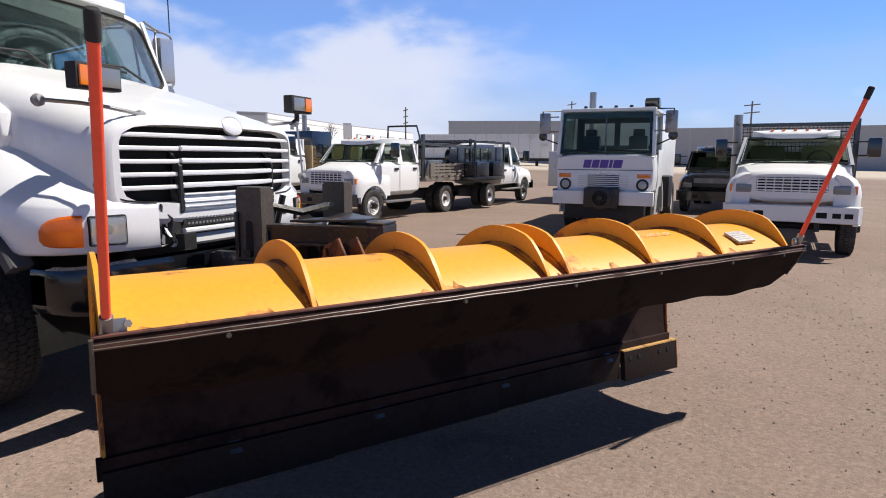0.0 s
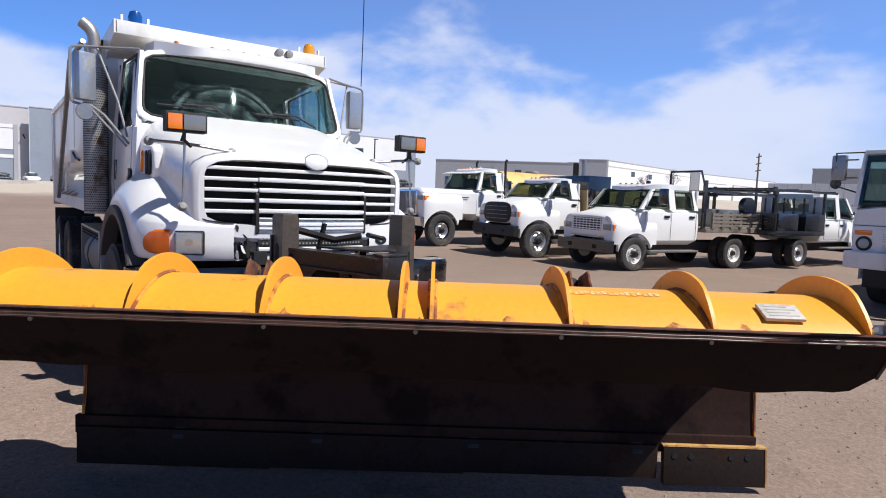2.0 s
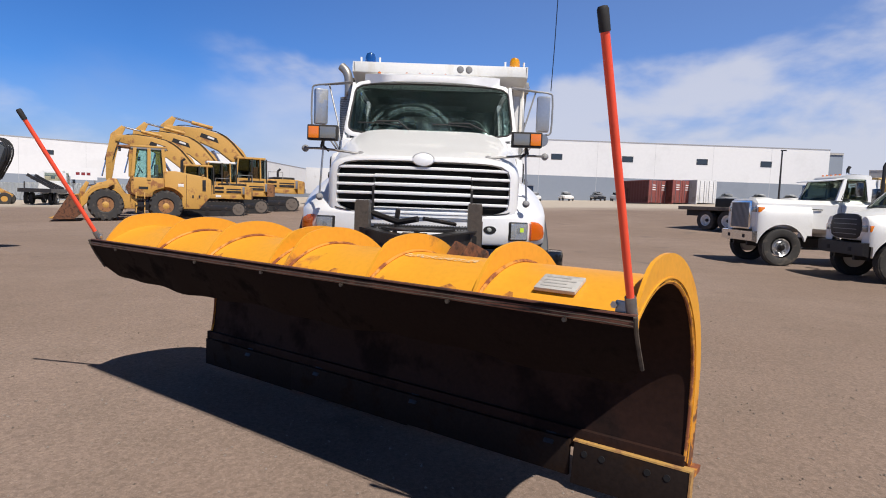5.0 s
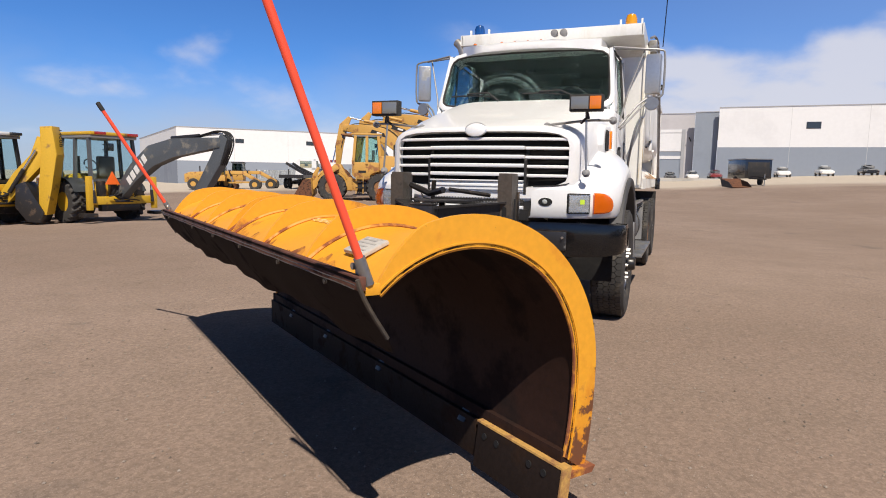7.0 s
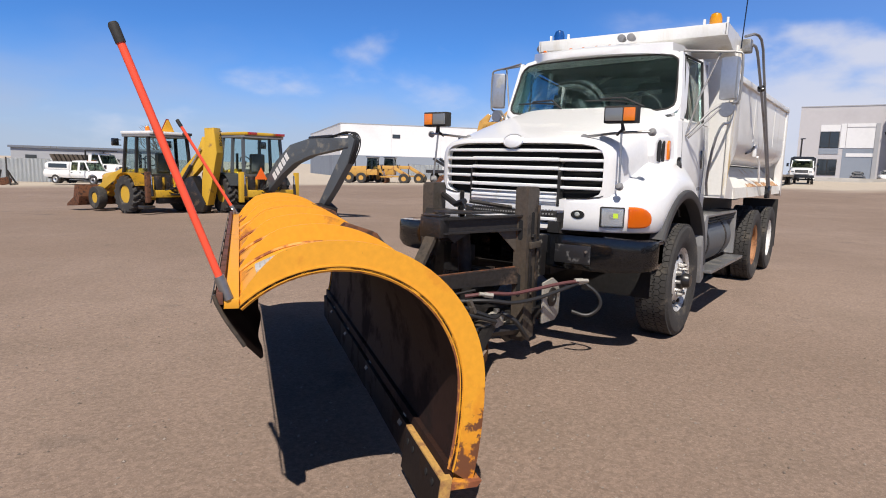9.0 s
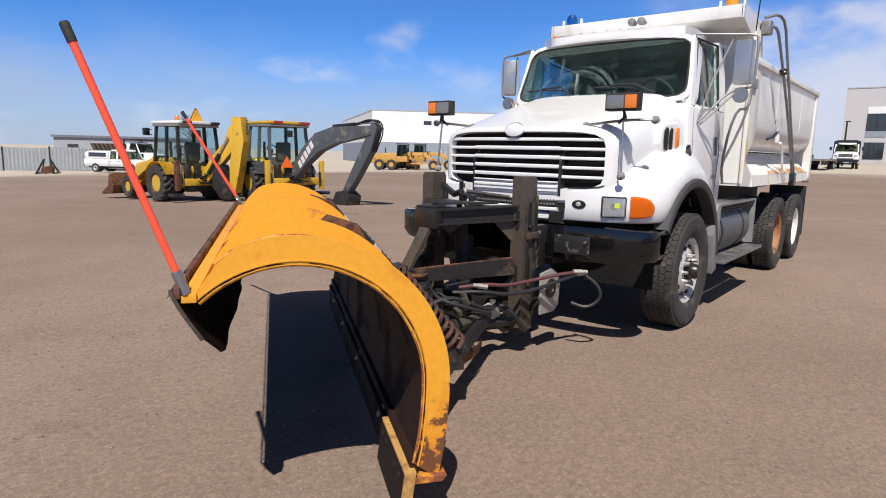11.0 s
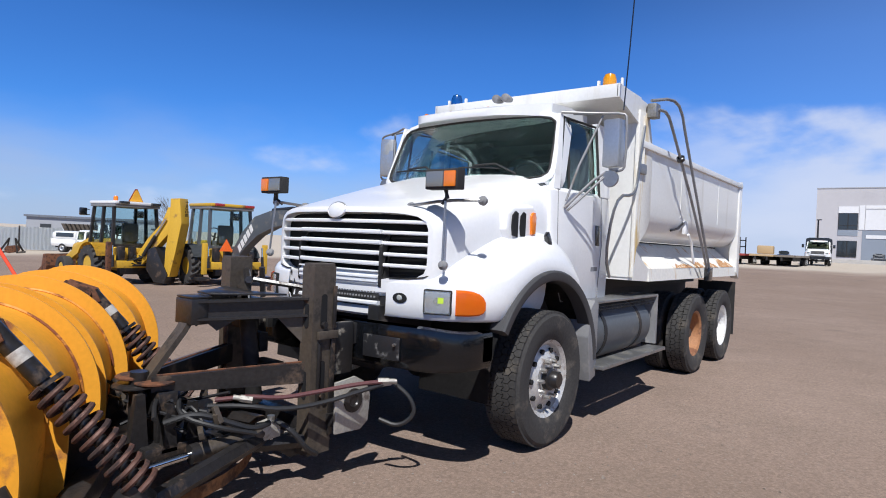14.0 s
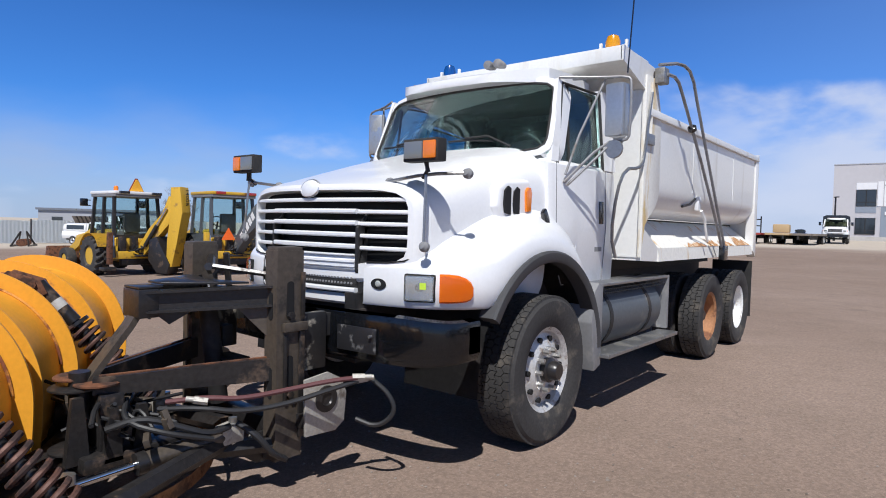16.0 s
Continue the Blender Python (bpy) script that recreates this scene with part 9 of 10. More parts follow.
    for y in (0.45, 1.28):
        pane(C, [(1.26, y, 1.8), (-0.36, y, 1.8), (-0.34, y, 2.85), (1.14, y, 2.85)], DGLASS)
        bm = B()
        box(bm, -0.4, 1.28, y - 0.02, y + 0.02, 1.32, 1.82)
        part("side_panel", bm, CATYEL, C)
    bm = B()
    box(bm, 0.0, 0.3, 0.65, 1.05, 1.5, 2.45, 0.06)
    part("seat", bm, RUSTORANGE, C)
    pane(C, [(1.29, 0.47, 1.5), (1.29, 1.26, 1.5), (1.15, 1.26, 2.85), (1.15, 0.47, 2.85)], DGLASS, "windscreen")
    bm = B()
    box(bm, -0.32, 1.26, 0.42, 1.31, 2.86, 2.98, 0.04)
    part("roof", bm, OLDWHITE if k else CATYEL, C)
    bm = B()
    limb(bm, [(0.1, 1.45), (0.45, 2.3), (1.0, 3.1), (1.8, 3.75), (2.9, 4.1), (3.9, 4.22), (4.7, 4.3)], [0.25, 0.36, 0.43, 0.46, 0.38, 0.28, 0.18], -0.62, -0.06)
    part("boom", bm, CATYEL, T, "curved yellow boom")
    bm = B()
    limb(bm, [(4.3, 4.95), (4.7, 4.4), (4.95, 3.2), (5.05, 1.9)], [0.12, 0.27, 0.24, 0.15], -0.54, -0.14)
    part("dipper", bm, CATYEL, T)
    rammer(T, (2.3, 4.55), (4.3, 4.95), 0.1, -0.34, CATYEL)
    for s in (-1, 1):
        rammer(T, (1.2, 1.4), (2.3, 3.3), 0.09, s * 0.36 - 0.34, CATYEL)
    bm = B()
    ext(bm, [(5.1, 1.95), (5.35, 1.3), (5.0, 0.45), (4.2, 0.25), (3.85, 0.75), (4.5, 1.6)], "y", -0.9, 0.2, 0.03)
    part("bucket", bm, RUST, T)
    rammer(T, (4.95, 4.1), (5.40, 2.1), 0.07, -0.34)
    for d in (0.0, 0.07):
        bm = B()
        tube(bm, [(0.5, -0.02 - d, 2.9), (1.6, -0.02 - d, 4.25), (3.0, -0.1 - d, 4.52), (4.2, -0.1 - d, 4.6), (4.62, -0.06, 4.0 - d), (4.85, -0.08, 3.0)], 0.022, 5, 2)
        part("hydraulic_hose", bm, HOSE, T)
    bm = B()
    tube(bm, [(-1.4, -0.5, 1.9), (-1.4, -0.5, 2.35), (-1.55, -0.5, 2.5)], 0.07, 10)
    part("exhaust_stack", bm, GRIME, T)
    bm = B()
    ext(bm, [(2.0, 3.72), (3.0, 4.0), (2.9, 4.22), (2.1, 3.98)], "y", -0.06, -0.052)
    part("marking", bm, INK, T, "black patch on the boom")
    bm = B()
    ext(bm, [(2.25, 3.88), (2.6, 3.98), (2.57, 4.08), (2.24, 3.98)], "y", -0.053, -0.048)
    part("marking", bm, PALE, T)
    return T


# ---- machines in the yard behind ----
wheel_loader(at(-23.2, -15.8, -62))
for k, (x, y, sc) in enumerate(((-28.5, -13.3, 0.92), (-31.9, -13.3, 1.02), (-35.6, -12.7, 1.16))):
    excavator(at(x, y, -62) @ Matrix.Scale(sc, 4), k % 2)


def motor_grader(m):
    T = thing("motor_grader", "yellow motor grader with black cab parked in the far yard", "motor grader", m, "parked graders")
    for x in (0, -1.5):
        for s in (-1, 1):
            big_tyre(T, x, s * 1.0, 0.65, 0.65, 0.4, CATYEL, 0)
    for s in (-1, 1):
        big_tyre(T, 5.2, s * 1.0, 0.65, 0.65, 0.4, CATYEL, 0)
    bm = B()
    ext(bm, [(-2.5, 0.8), (-2.5, 1.75), (-1.9, 2.0), (0.6, 2.1), (0.6, 0.8)], "y", -0.75, 0.75, 0.06)
    part("engine_body", bm, CATYEL, T)
    bm = B()
    limb(bm, [(0.6, 1.3), (2.0, 2.0), (3.8, 2.0), (5.2, 1.2), (5.7, 0.9)], [0.2, 0.2, 0.2, 0.2, 0.18], -0.18, 0.18)
    part("main_frame", bm, CATYEL, T)
    open_cab(T, 0.6, 1.9, 0.7, 1.6, 3.1, BLACK, BLACK, DGLASS)
    bm = B()
    box(bm, 0.6, 1.9, -0.7, 0.7, 1.0, 1.7, 0.04)
    part("cab_base", bm, CATYEL, T)
    bm = B()
    ext(bm, [(2.9, 0.1), (3.05, 0.1), (3.15, 0.4), (3.05, 0.7), (2.9, 0.7), (3.0, 0.4)], "y", -1.7, 1.7)
    part("blade", bm, RUST, T)
    bm = B()
    cyl(bm, (2.9, 0, 0.75), (2.9, 0, 0.9), 0.75, n=24)
    bar(bm, (2.9, 0.4, 0.9), (5.4, 0, 0.9), 0.09)
    bar(bm, (2.9, -0.4, 0.9), (5.4, 0, 0.9), 0.09)
    part("blade_circle", bm, CATYEL, T)
    bm = B()
    cyl(bm, (5.2, -1.0, 0.68), (5.2, 1.0, 0.68), 0.11)
    part("front_axle", bm, GRIME, T)
    rammer(T, (2.3, 2.3), (2.7, 0.9), 0.07, 0.5)
    rammer(T, (2.3, 2.3), (2.7, 0.9), 0.07, -0.5)
    bm = B()
    cyl(bm, (-1.0, 0.3, 2.0), (-1.0, 0.3, 2.7), 0.07)
    part("exhaust_stack", bm, GRIME, T)


motor_grader(at(-40.8, -40.3, 122) @ Matrix.Scale(0.82, 4))
motor_grader(at(-43.6, -40.4, 116) @ Matrix.Scale(0.82, 4))


# ---- buildings ----
def seg_matrix(a, b):
    """Local x along the wall from a to b, y out of it to the left of that way."""
    d = Vector((b[0] - a[0], b[1] - a[1], 0))
    return Matrix.Translation((a[0], a[1], 0)) @ Matrix.Rotation(math.atan2(d.y, d.x), 4, "Z"), d.length


def wall(T, a, b, z0, z1, material, band=0.0, bandm=None, windows=(), label="", side=1, joints=9.0, name="wall"):
    m, L = seg_matrix(a, b)
    bm = B()
    box(bm, 0, L, -0.30, 0.0, z0, z1)
    W = part(name, bm, material, T, label)
    W.matrix_basis = m
    if band:
        bm = B()
        box(bm, 0.0, L, -0.31, 0.01, z0, z0 + band)
        o = part("lower_band", bm, bandm, W, "blue-grey painted lower band")
    n = int(L / joints)
    for k in range(1, n):
        bm = B()
        box(bm, L * k / n - 0.02, L * k / n + 0.02, -0.312, 0.012, z0, z1)
        part("panel_joint", bm, WALLJOINT, W)
    bm = B()
    box(bm, -0.02, L + 0.02, -0.36, 0.06, z1 - 0.02, z1 + 0.12)
    part("parapet_cap", bm, WALLDARK, W)
    for x, z, w, h in windows:
        bm = B()
        box(bm, x - w / 2, x + w / 2, -0.33, 0.03, z, z + h)
        f = part("window_frame", bm, FRAMEB, W)
        bm = B()
        box(bm, x - w / 2 + 0.08, x + w / 2 - 0.08, -0.335, 0.035, z + 0.08, z + h - 0.08)
        part("pane", bm, WINDARK, f)
    return W


def flat_roof(T, pts, z, material):
    bm = B()
    ext(bm, pts, "z", z - 0.25, z - 0.05)
    part("roof", bm, material, T)


WALLJOINT = mat("panel_joint", (0.52, 0.52, 0.53), 0.9, grain=0.02)
WINDARK = mat("dark_window_glass", (0.025, 0.03, 0.035), 0.08, 0, grain=0.02, coat=1.0)

OFFICEGREY = mat("office_warm_grey_panel", (0.50, 0.485, 0.50), 0.8, 0, (0.47, 0.455, 0.47), 0.45, 0.12, 0.02, 2)

wh = thing("warehouse", "long white panel warehouse with a blue-grey lower band", "warehouse", kind="")
wall(wh, (-100.0, 65.0), (-100.0, 5.8), -1.0, 12.5, WALLWHITE, 7.5, WALLGREY, [(L, 9.2, 1.9, 1.0) for L in (10.7, 21.6, 34.3, 46.4)])
wall(wh, (-100.3, 67.5), (-100.3, 65.02), -1.0, 12.0, WALLGREY, name="end_panel")
wall(wh, (-170, 67.6), (-100.62, 67.6), -1.0, 11.8, WALLDARK)
wall(wh, (-101.2, 5.78), (-101.2, 2.4), -1.0, 12.0, WALLGREY, name="corner_panel")
flat_roof(wh, [(-100.1, 67.4), (-100.1, 6.0), (-170, 6.0), (-170, 67.4)], 12.0, CONCRETE)

# office block: warm grey front with white and blue-grey fields and two window bays
of = thing("office_block", "two-storey warm grey office block with dark windows and white panels", "office building")
front = wall(of, (-103.0, 2.38), (-103.0, -9.0), -1.0, 12.0, OFFICEGREY, 0)
for name, y0, y1, z0, z1, mt, d in (("facade_panel", 0.75, -3.2, -1.0, 5.9, WALLGREY, 0.04), ("facade_panel", 0.5, -2.9, 6.0, 8.9, WALLWHITE, 0.09), ("facade_panel", 0.5, -2.9, 9.02, 9.5, WALLWHITE, 0.09), ("facade_panel", -2.98, -3.65, 6.0, 9.5, WALLWHITE, 0.07), ("facade_panel", 0.7, -2.75, 4.75, 5.25, WALLWHITE, 0.10), ("facade_post", 1.05, 0.52, -1.0, 9.5, WALLDARK, 0.16), ("facade_panel", -3.75, -6.2, 8.4, 9.35, WALLWHITE, 0.07), ("facade_panel", -3.75, -6.2, 5.1, 5.95, WALLGREY, 0.06)):
    bm = B()
    box(bm, 2.38 - y0, 2.38 - y1, -0.28, d, z0, z1)
    part(name, bm, mt, front)
for z in (2.0, 6.0):
    for x in (6.75, 7.95):
        bm = B()
        box(bm, x - 0.6, x + 0.6, -0.28, 0.09, z, z + 2.35)
        f = part("window_frame", bm, FRAMEB, front)
        for a, b in ((0.62, 2.29), (0.06, 0.54)):
            bm = B()
            box(bm, x - 0.54, x + 0.54, 0.0, 0.096, z + a, z + b)
            part("pane", bm, WINDARK, f)
bm = B()
bar(bm, (0.45, 0.05, 7.6), (0.75, 0.75, 8.2), 0.06)
part("lamp_bracket", bm, FRAMEB, front)
flat_roof(of, [(-103.1, 2.3), (-103.1, -8.9), (-140, -8.9), (-140, 2.3)], 11.7, CONCRETE)
wall(of, (-103.32, -9.0), (-140, -9.0), -1.0, 12.0, OFFICEGREY)

lw = thing("warehouse", "low white warehouse with small high windows and grey band", "warehouse")
wall(lw, (-120.5, -41.5), (-79.4, -82.6), -2.5, 9.2, WALLWHITE, 5.8, WALLGREY, [(L, 6.7, 1.5, 0.75) for L in (8, 21, 34.6, 47.5)])
wall(lw, (-170, -39), (-120.5, -41.52), -2.5, 8.9, WALLWHITE, 5.8, WALLGREY)
wall(lw, (-79.4, -82.62), (-110, -125), -2.5, 9.2, WALLWHITE, 5.8, WALLGREY)
flat_roof(lw, [(-120.5, -41.6), (-79.6, -82.6), (-110, -125), (-170, -39.2)], 9.0, CONCRETE)

gb = thing("industrial_building", "white and grey tilt-up building with small windows", "industrial building")
wall(gb, (-73.9, 123.5), (-64.9, 83.6), -1, 8.9, WALLWHITE, 0, None, [(30.0, 6.6, 1.6, 0.9), (22.0, 6.5, 1.6, 0.9)])
wall(gb, (-64.9, 83.6), (-75.0, 90.0), -1, 8.9, WALLDARK)
wall(gb, (-64.92, 83.58), (-68.3, 80.4), -1, 8.9, WALLDARK)
wall(gb, (-68.4, 80.3), (-70.2, 79.5), -1, 8.3, FRAMEB)
wall(gb, (-69.0, 79.7), (-86.0, 62.4), -1, 8.2, WALLDARK, 0, None, [(9.5, 6.0, 1.1, 0.8)])
wall(gb, (-73.4, 126.3), (-74.5, 124.7), -1, 9.4, WALLDARK)
wall(gb, (-79.2, 174.0), (-74.6, 128.6), -1, 9.0, WALLWHITE, 0)
for k in range(3):
    p, q = Vector((-74.6, 128.6)).lerp(Vector((-79.2, 174.0)), k / 3 + 0.06), Vector((-74.6, 128.6)).lerp(Vector((-79.2, 174.0)), k / 3 + 0.30)
    wall(gb, (q.x + 0.4, q.y - 0.1), (p.x + 0.4, p.y - 0.1), 1.5, 7.0, PALE, name="loading_door")
flat_roof(gb, [(-73.9, 123.5), (-64.9, 83.8), (-70, 79.8), (-86, 63), (-120, 110), (-95, 140)], 8.1, CONCRETE)

db = thing("storage_shed", "dark grey flat-roofed metal building", "shed")
wall(db, (-2.0, 84.0), (-28.5, 76.0), -1, 6.4, WALLDARK, 0, joints=4)
wall(db, (-28.5, 76.0), (-34.0, 92.0), -1, 6.4, WALLDARK, 0)
wall(db, (45.0, 80.0), (-1.98, 84.0), -1, 5.4, WALLDARK, 0, joints=4)
flat_roof(db, [(-2, 84), (-28.4, 76.2), (-34, 92), (-2, 100)], 6.3, CONCRETE)

# trailer offices over the fence
for x, y, L, h, rot in ((-8.0, -80.0, 16, 4.2, -34), (-27.0, -67.0, 14, 3.3, -34)):
    T = thing("site_trailer", "grey flat-roofed site trailer beyond the fence", "site trailer", at(x, y, rot))
    bm = B()
    box(bm, -L / 2, L / 2, -1.8, 1.8, 0.5, h)
    part("body", bm, WALLDARK, T)
    bm = B()
    box(bm, -L / 2 - 0.2, L / 2 + 0.2, -2.0, 2.0, h, h + 0.22)
    part("roof", bm, DULLALU, T)
    bm = B()
    box(bm, -L / 2, L / 2, -1.5, 1.5, 0.0, 0.5)
    part("skirting", bm, FRAMEB, T)
    for k in range(4):
        bm = B()
        x = -L / 2 + L * (k + 0.5) / 4
        box(bm, x - 0.5, x + 0.5, 1.78, 1.84, h - 1.6, h - 0.7)
        part("window", bm, WINDARK, T)


# ---- fence ----
def fence_run(a, b, n, h, label):
    T = thing("metal_fence", label, "fence", kind="structure")
    A, Bv = Vector((*a, 0)), Vector((*b, 0))
    for k in range(n):
        p, q = A.lerp(Bv, k / n), A.lerp(Bv, (k + 1) / n)
        d = q - p
        u = Vector((-d.y, d.x, 0)).normalized()
        zp = rise(p.x, p.y)
        bm = B()
        rows = []
        for z in (zp + 0.1, zp + h):
            rows.append([p + d * (i / 48) + u * (0.03 * (1 if i % 4 < 2 else -1)) + Vector((0, 0, z)) for i in range(49)])
        sheet(bm, rows, 0.004)
        part("corrugated_panel", bm, FENCEST, T)
        bm = B()
        cyl(bm, p + Vector((0, 0, zp - 0.3)), p + Vector((0, 0, zp + h + 0.08)), 0.06, n=8)
        part("post", bm, GRIME, T)
        for zz in (0.55, 0.97):
            bm = B()
            v = u * 0.06 + Vector((0, 0, zp + h * zz))
            cyl(bm, p + v, q + v, 0.035, n=6)
            part("rail", bm, DULLALU, T)
    return T


fence_run((8.0, -82.0), (-31.0, -55.5), 12, 2.3, "corrugated steel fence panels on dark posts")
fence_run((-60.0, -50.0), (-72.0, -34.0), 5, 2.0, "low corrugated steel fence along the yard")
bm = B()
m, L = seg_matrix((8.0, -81.0), (-31.0, -54.8))
box(bm, 0, L, -0.2, 0.2, -0.4, 0.25, 0.03)
solo("concrete_kerb", bm, CONCRETE, "pale concrete kerb at the foot of the fence", "kerb", Matrix.Translation((0, 0, -1.35)) @ m, kind="structure")


# ---- loose yard things ----
def implement(m):
    T = thing("farm_implement", "rusty steel implement frame on the ground", "implement", m)
    bm = B()
    for s in (-1, 1):
        bar(bm, (-1.2, s * 0.6, 0.08), (1.2, s * 0.6, 0.08), 0.07)
        bar(bm, (-0.8, s * 0.6, 0.1), (0.1, s * 0.2, 1.2), 0.05)
        bar(bm, (1.1, s * 0.6, 0.1), (0.1, s * 0.2, 1.2), 0.05)
    part("frame", bm, GRIME, T)
    bm = B()
    for k in range(5):
        lathe(bm, (-1.0 + 0.5 * k, 0, 0.32), (1, 0.2, 0), [(0.001, -0.01), (0.3, -0.005), (0.3, 0.005), (0.001, 0.01)], 14)
    part("disc_gang", bm, RUST, T)


implement(at(-14.5, -54.5, 60))
implement(at(-8.5, -57.5, 20))


def pickup(m, paint, cap, label):
    T = thing("pickup_truck", label, "pickup", m)
    gx = conventional(T, paint, 1.25, 1.95, 0.5, 1.05, 1.15, 1.85, 1.9, 3.6, 0.39, TYRE_SMALL, RIM_SMALL, 0.9, True, grille="mesh")
    bm = B()
    loft(bm, [body_ring(gx[2] - 0.03, 0.95, 0.5, 1.15, 8), body_ring(-4.75, 0.95, 0.52, 1.15, 8)])
    part("cargo_bed", bm, paint, T)
    if cap:
        bm = B()
        loft(bm, [body_ring(gx[2] - 0.05, 0.88, 1.1, 1.82, 6), body_ring(-4.4, 0.88, 1.1, 1.80, 6), body_ring(-4.7, 0.84, 1.1, 1.7, 6)])
        part("bed_cap", bm, paint, T)
        for s in (-1, 1):
            pane(T, [(gx[2] - 0.25, s * 0.885, 1.3), (-4.3, s * 0.885, 1.3), (-4.3, s * 0.87, 1.65), (gx[2] - 0.25, s * 0.87, 1.65)], WINDARK, "cap_window", 0.02)
    return T


pickup(at(-19.6, -49.4, 113), OLDWHITE, True, "white crew-cab pickup with a capped bed")


def sedan(m, paint, label, sc=1.0):
    T = thing("car", label, "car", m, "parked cars")
    bm = B()
    loft(bm, [body_ring(2.2, 0.7, 0.35, 0.68, 4), body_ring(2.0, 0.85, 0.28, 0.78, 4), body_ring(0.8, 0.9, 0.25, 0.92, 4.5), body_ring(-1.4, 0.9, 0.25, 0.98, 4.5), body_ring(-2.1, 0.86, 0.3, 0.95, 4), body_ring(-2.25, 0.75, 0.38, 0.85, 4)])
    part("body", bm, paint, T)
    bm = B()
    loft(bm, [body_ring(0.9, 0.78, 0.85, 0.94, 4), body_ring(0.15, 0.70, 0.85, 1.38, 4), body_ring(-0.9, 0.70, 0.85, 1.42, 4), body_ring(-1.75, 0.76, 0.85, 0.98, 4)])
    part("cabin_glass", bm, WINDARK, T)
    bm = B()
    loft(bm, [body_ring(0.15, 0.69, 1.34, 1.41, 3), body_ring(-0.4, 0.71, 1.36, 1.46, 3), body_ring(-0.95, 0.69, 1.36, 1.44, 3)])
    part("roof", bm, paint, T)
    for x in (1.35, -1.35):
        for s in (-1, 1):
            bm = B()
            lathe(bm, (x, s * 0.78, 0.32), (0, s, 0), [(0.2, -0.1), (0.31, -0.09), (0.32, 0), (0.31, 0.1), (0.2, 0.11), (0.18, 0.09), (0.001, 0.1)], 20)
            part("wheel", bm, TYRE, T)
    for s in (-1, 1):
        lamp(T, "headlamp", 2.16, s * 0.58, 0.6, 0.28, 0.12, CLEARL)
        lamp(T, "tail_lamp", -2.16, s * 0.6, 0.72, 0.24, 0.14, REDL)
    return T


CARGREY = mat("silver_car_paint", (0.36, 0.37, 0.39), 0.3, 0.5, grain=0.03, coat=0.6)
CARDARK = mat("dark_car_paint", (0.03, 0.033, 0.04), 0.25, 0.2, grain=0.03, coat=0.8)
CARRED = mat("red_car_paint", (0.22, 0.02, 0.02), 0.25, 0, grain=0.03, coat=0.8)
random.seed(11)
cols = [(OLDWHITE, "white"), (CARGREY, "silver"), (CARDARK, "dark"), (CARDARK, "dark"), (OLDWHITE, "white"), (CARGREY, "silver"), (CARRED, "dark red")]
for k in range(11):
    u = k / 10
    c = cols[(k * 3 + 1) % 7]
    sedan(at(-94 + random.uniform(-0.5, 0.5), 9 + 52 * u, random.uniform(-4, 4)), c[0], c[1] + " car parked along the warehouse")
for k, (x, y) in enumerate(((-96.5, -0.8), (-98.0, 2.4), (-97.0, 5.6), (-101, -9), (-103, -13), (-88, 26))):
    c = cols[(k * 2 + 2) % 7]
    sedan(at(x, y, 4 if k < 5 else -20), c[0], c[1] + " car parked before the office block")
bm = B()
box(bm, -0.2, 0.2, -14, 12, -0.5, 0.45, 0.04)
solo("concrete_barrier", bm, CONCRETE, "low pale concrete barrier before the office", "barrier", Matrix.Translation((-93.5, 3.0, 1.2)), kind="structure")


# ---- containers and trailers ----
def container(m, paint, label, L=6.06):
    T = thing("shipping_container", label, "shipping container", m, "row of containers")
    for s in (-1, 1):
        bm = B()
        n = 44
        sheet(bm, [[(L * i / n, s * (1.19 + (0.018 if i % 4 < 2 else -0.018)), z) for i in range(n + 1)] for z in (0.15, 2.5)], 0.004)
        part("side_wall", bm, paint, T)
        for z0, z1 in ((0, 0.17), (2.48, 2.6)):
            bm = B()
            box(bm, 0, L, s * 1.19 - 0.03, s * 1.19 + 0.03, z0, z1)
            part("side_rail", bm, paint, T)
        for x in (0, L):
            bm = B()
            box(bm, x - 0.06, x + 0.06, s * 1.19 - 0.06, s * 1.19 + 0.06, 0, 2.6)
            part("corner_post", bm, paint, T)
    for x in (0.0, L):
        for s in (-1, 1):
            bm = B()
            box(bm, x - 0.03, x + 0.03, s * 0.59 - 0.57, s * 0.59 + 0.57, 0.12, 2.5, 0.01)
            door = part("door", bm, paint, T)
            for y in (0.3, 0.85):
                bm = B()
                for q in (-1, 1):
                    cyl(bm, (x + q * 0.06, s * y, 0.1), (x + q * 0.06, s * y, 2.5), 0.02, n=6)
                part("lock_rod", bm, DULLALU, door)
            bm = B()
            for k in range(3):
                for q in (-1, 1):
                    box(bm, x + q * 0.035 - 0.004, x + q * 0.035 + 0.004, s * 0.58 - 0.2, s * 0.58 + 0.2, 1.5 + 0.25 * k, 1.6 + 0.25 * k)
            part("marking", bm, PALE, door)
    bm = B()
    box(bm, 0, L, -1.17, 1.17, 2.5, 2.56)
    part("roof", bm, paint, T)


for k, (paint, c) in enumerate(((REDBOX, "dull red shipping container with white markings"), (REDBOX, "dull red shipping container with white markings"), (WHITEBOX, "white corrugated steel shipping container"))):
    u = k / 3
    container(at(-62.6 + 0.66 * k, 23.5 + 2.36 * k, 195.6), paint, c)


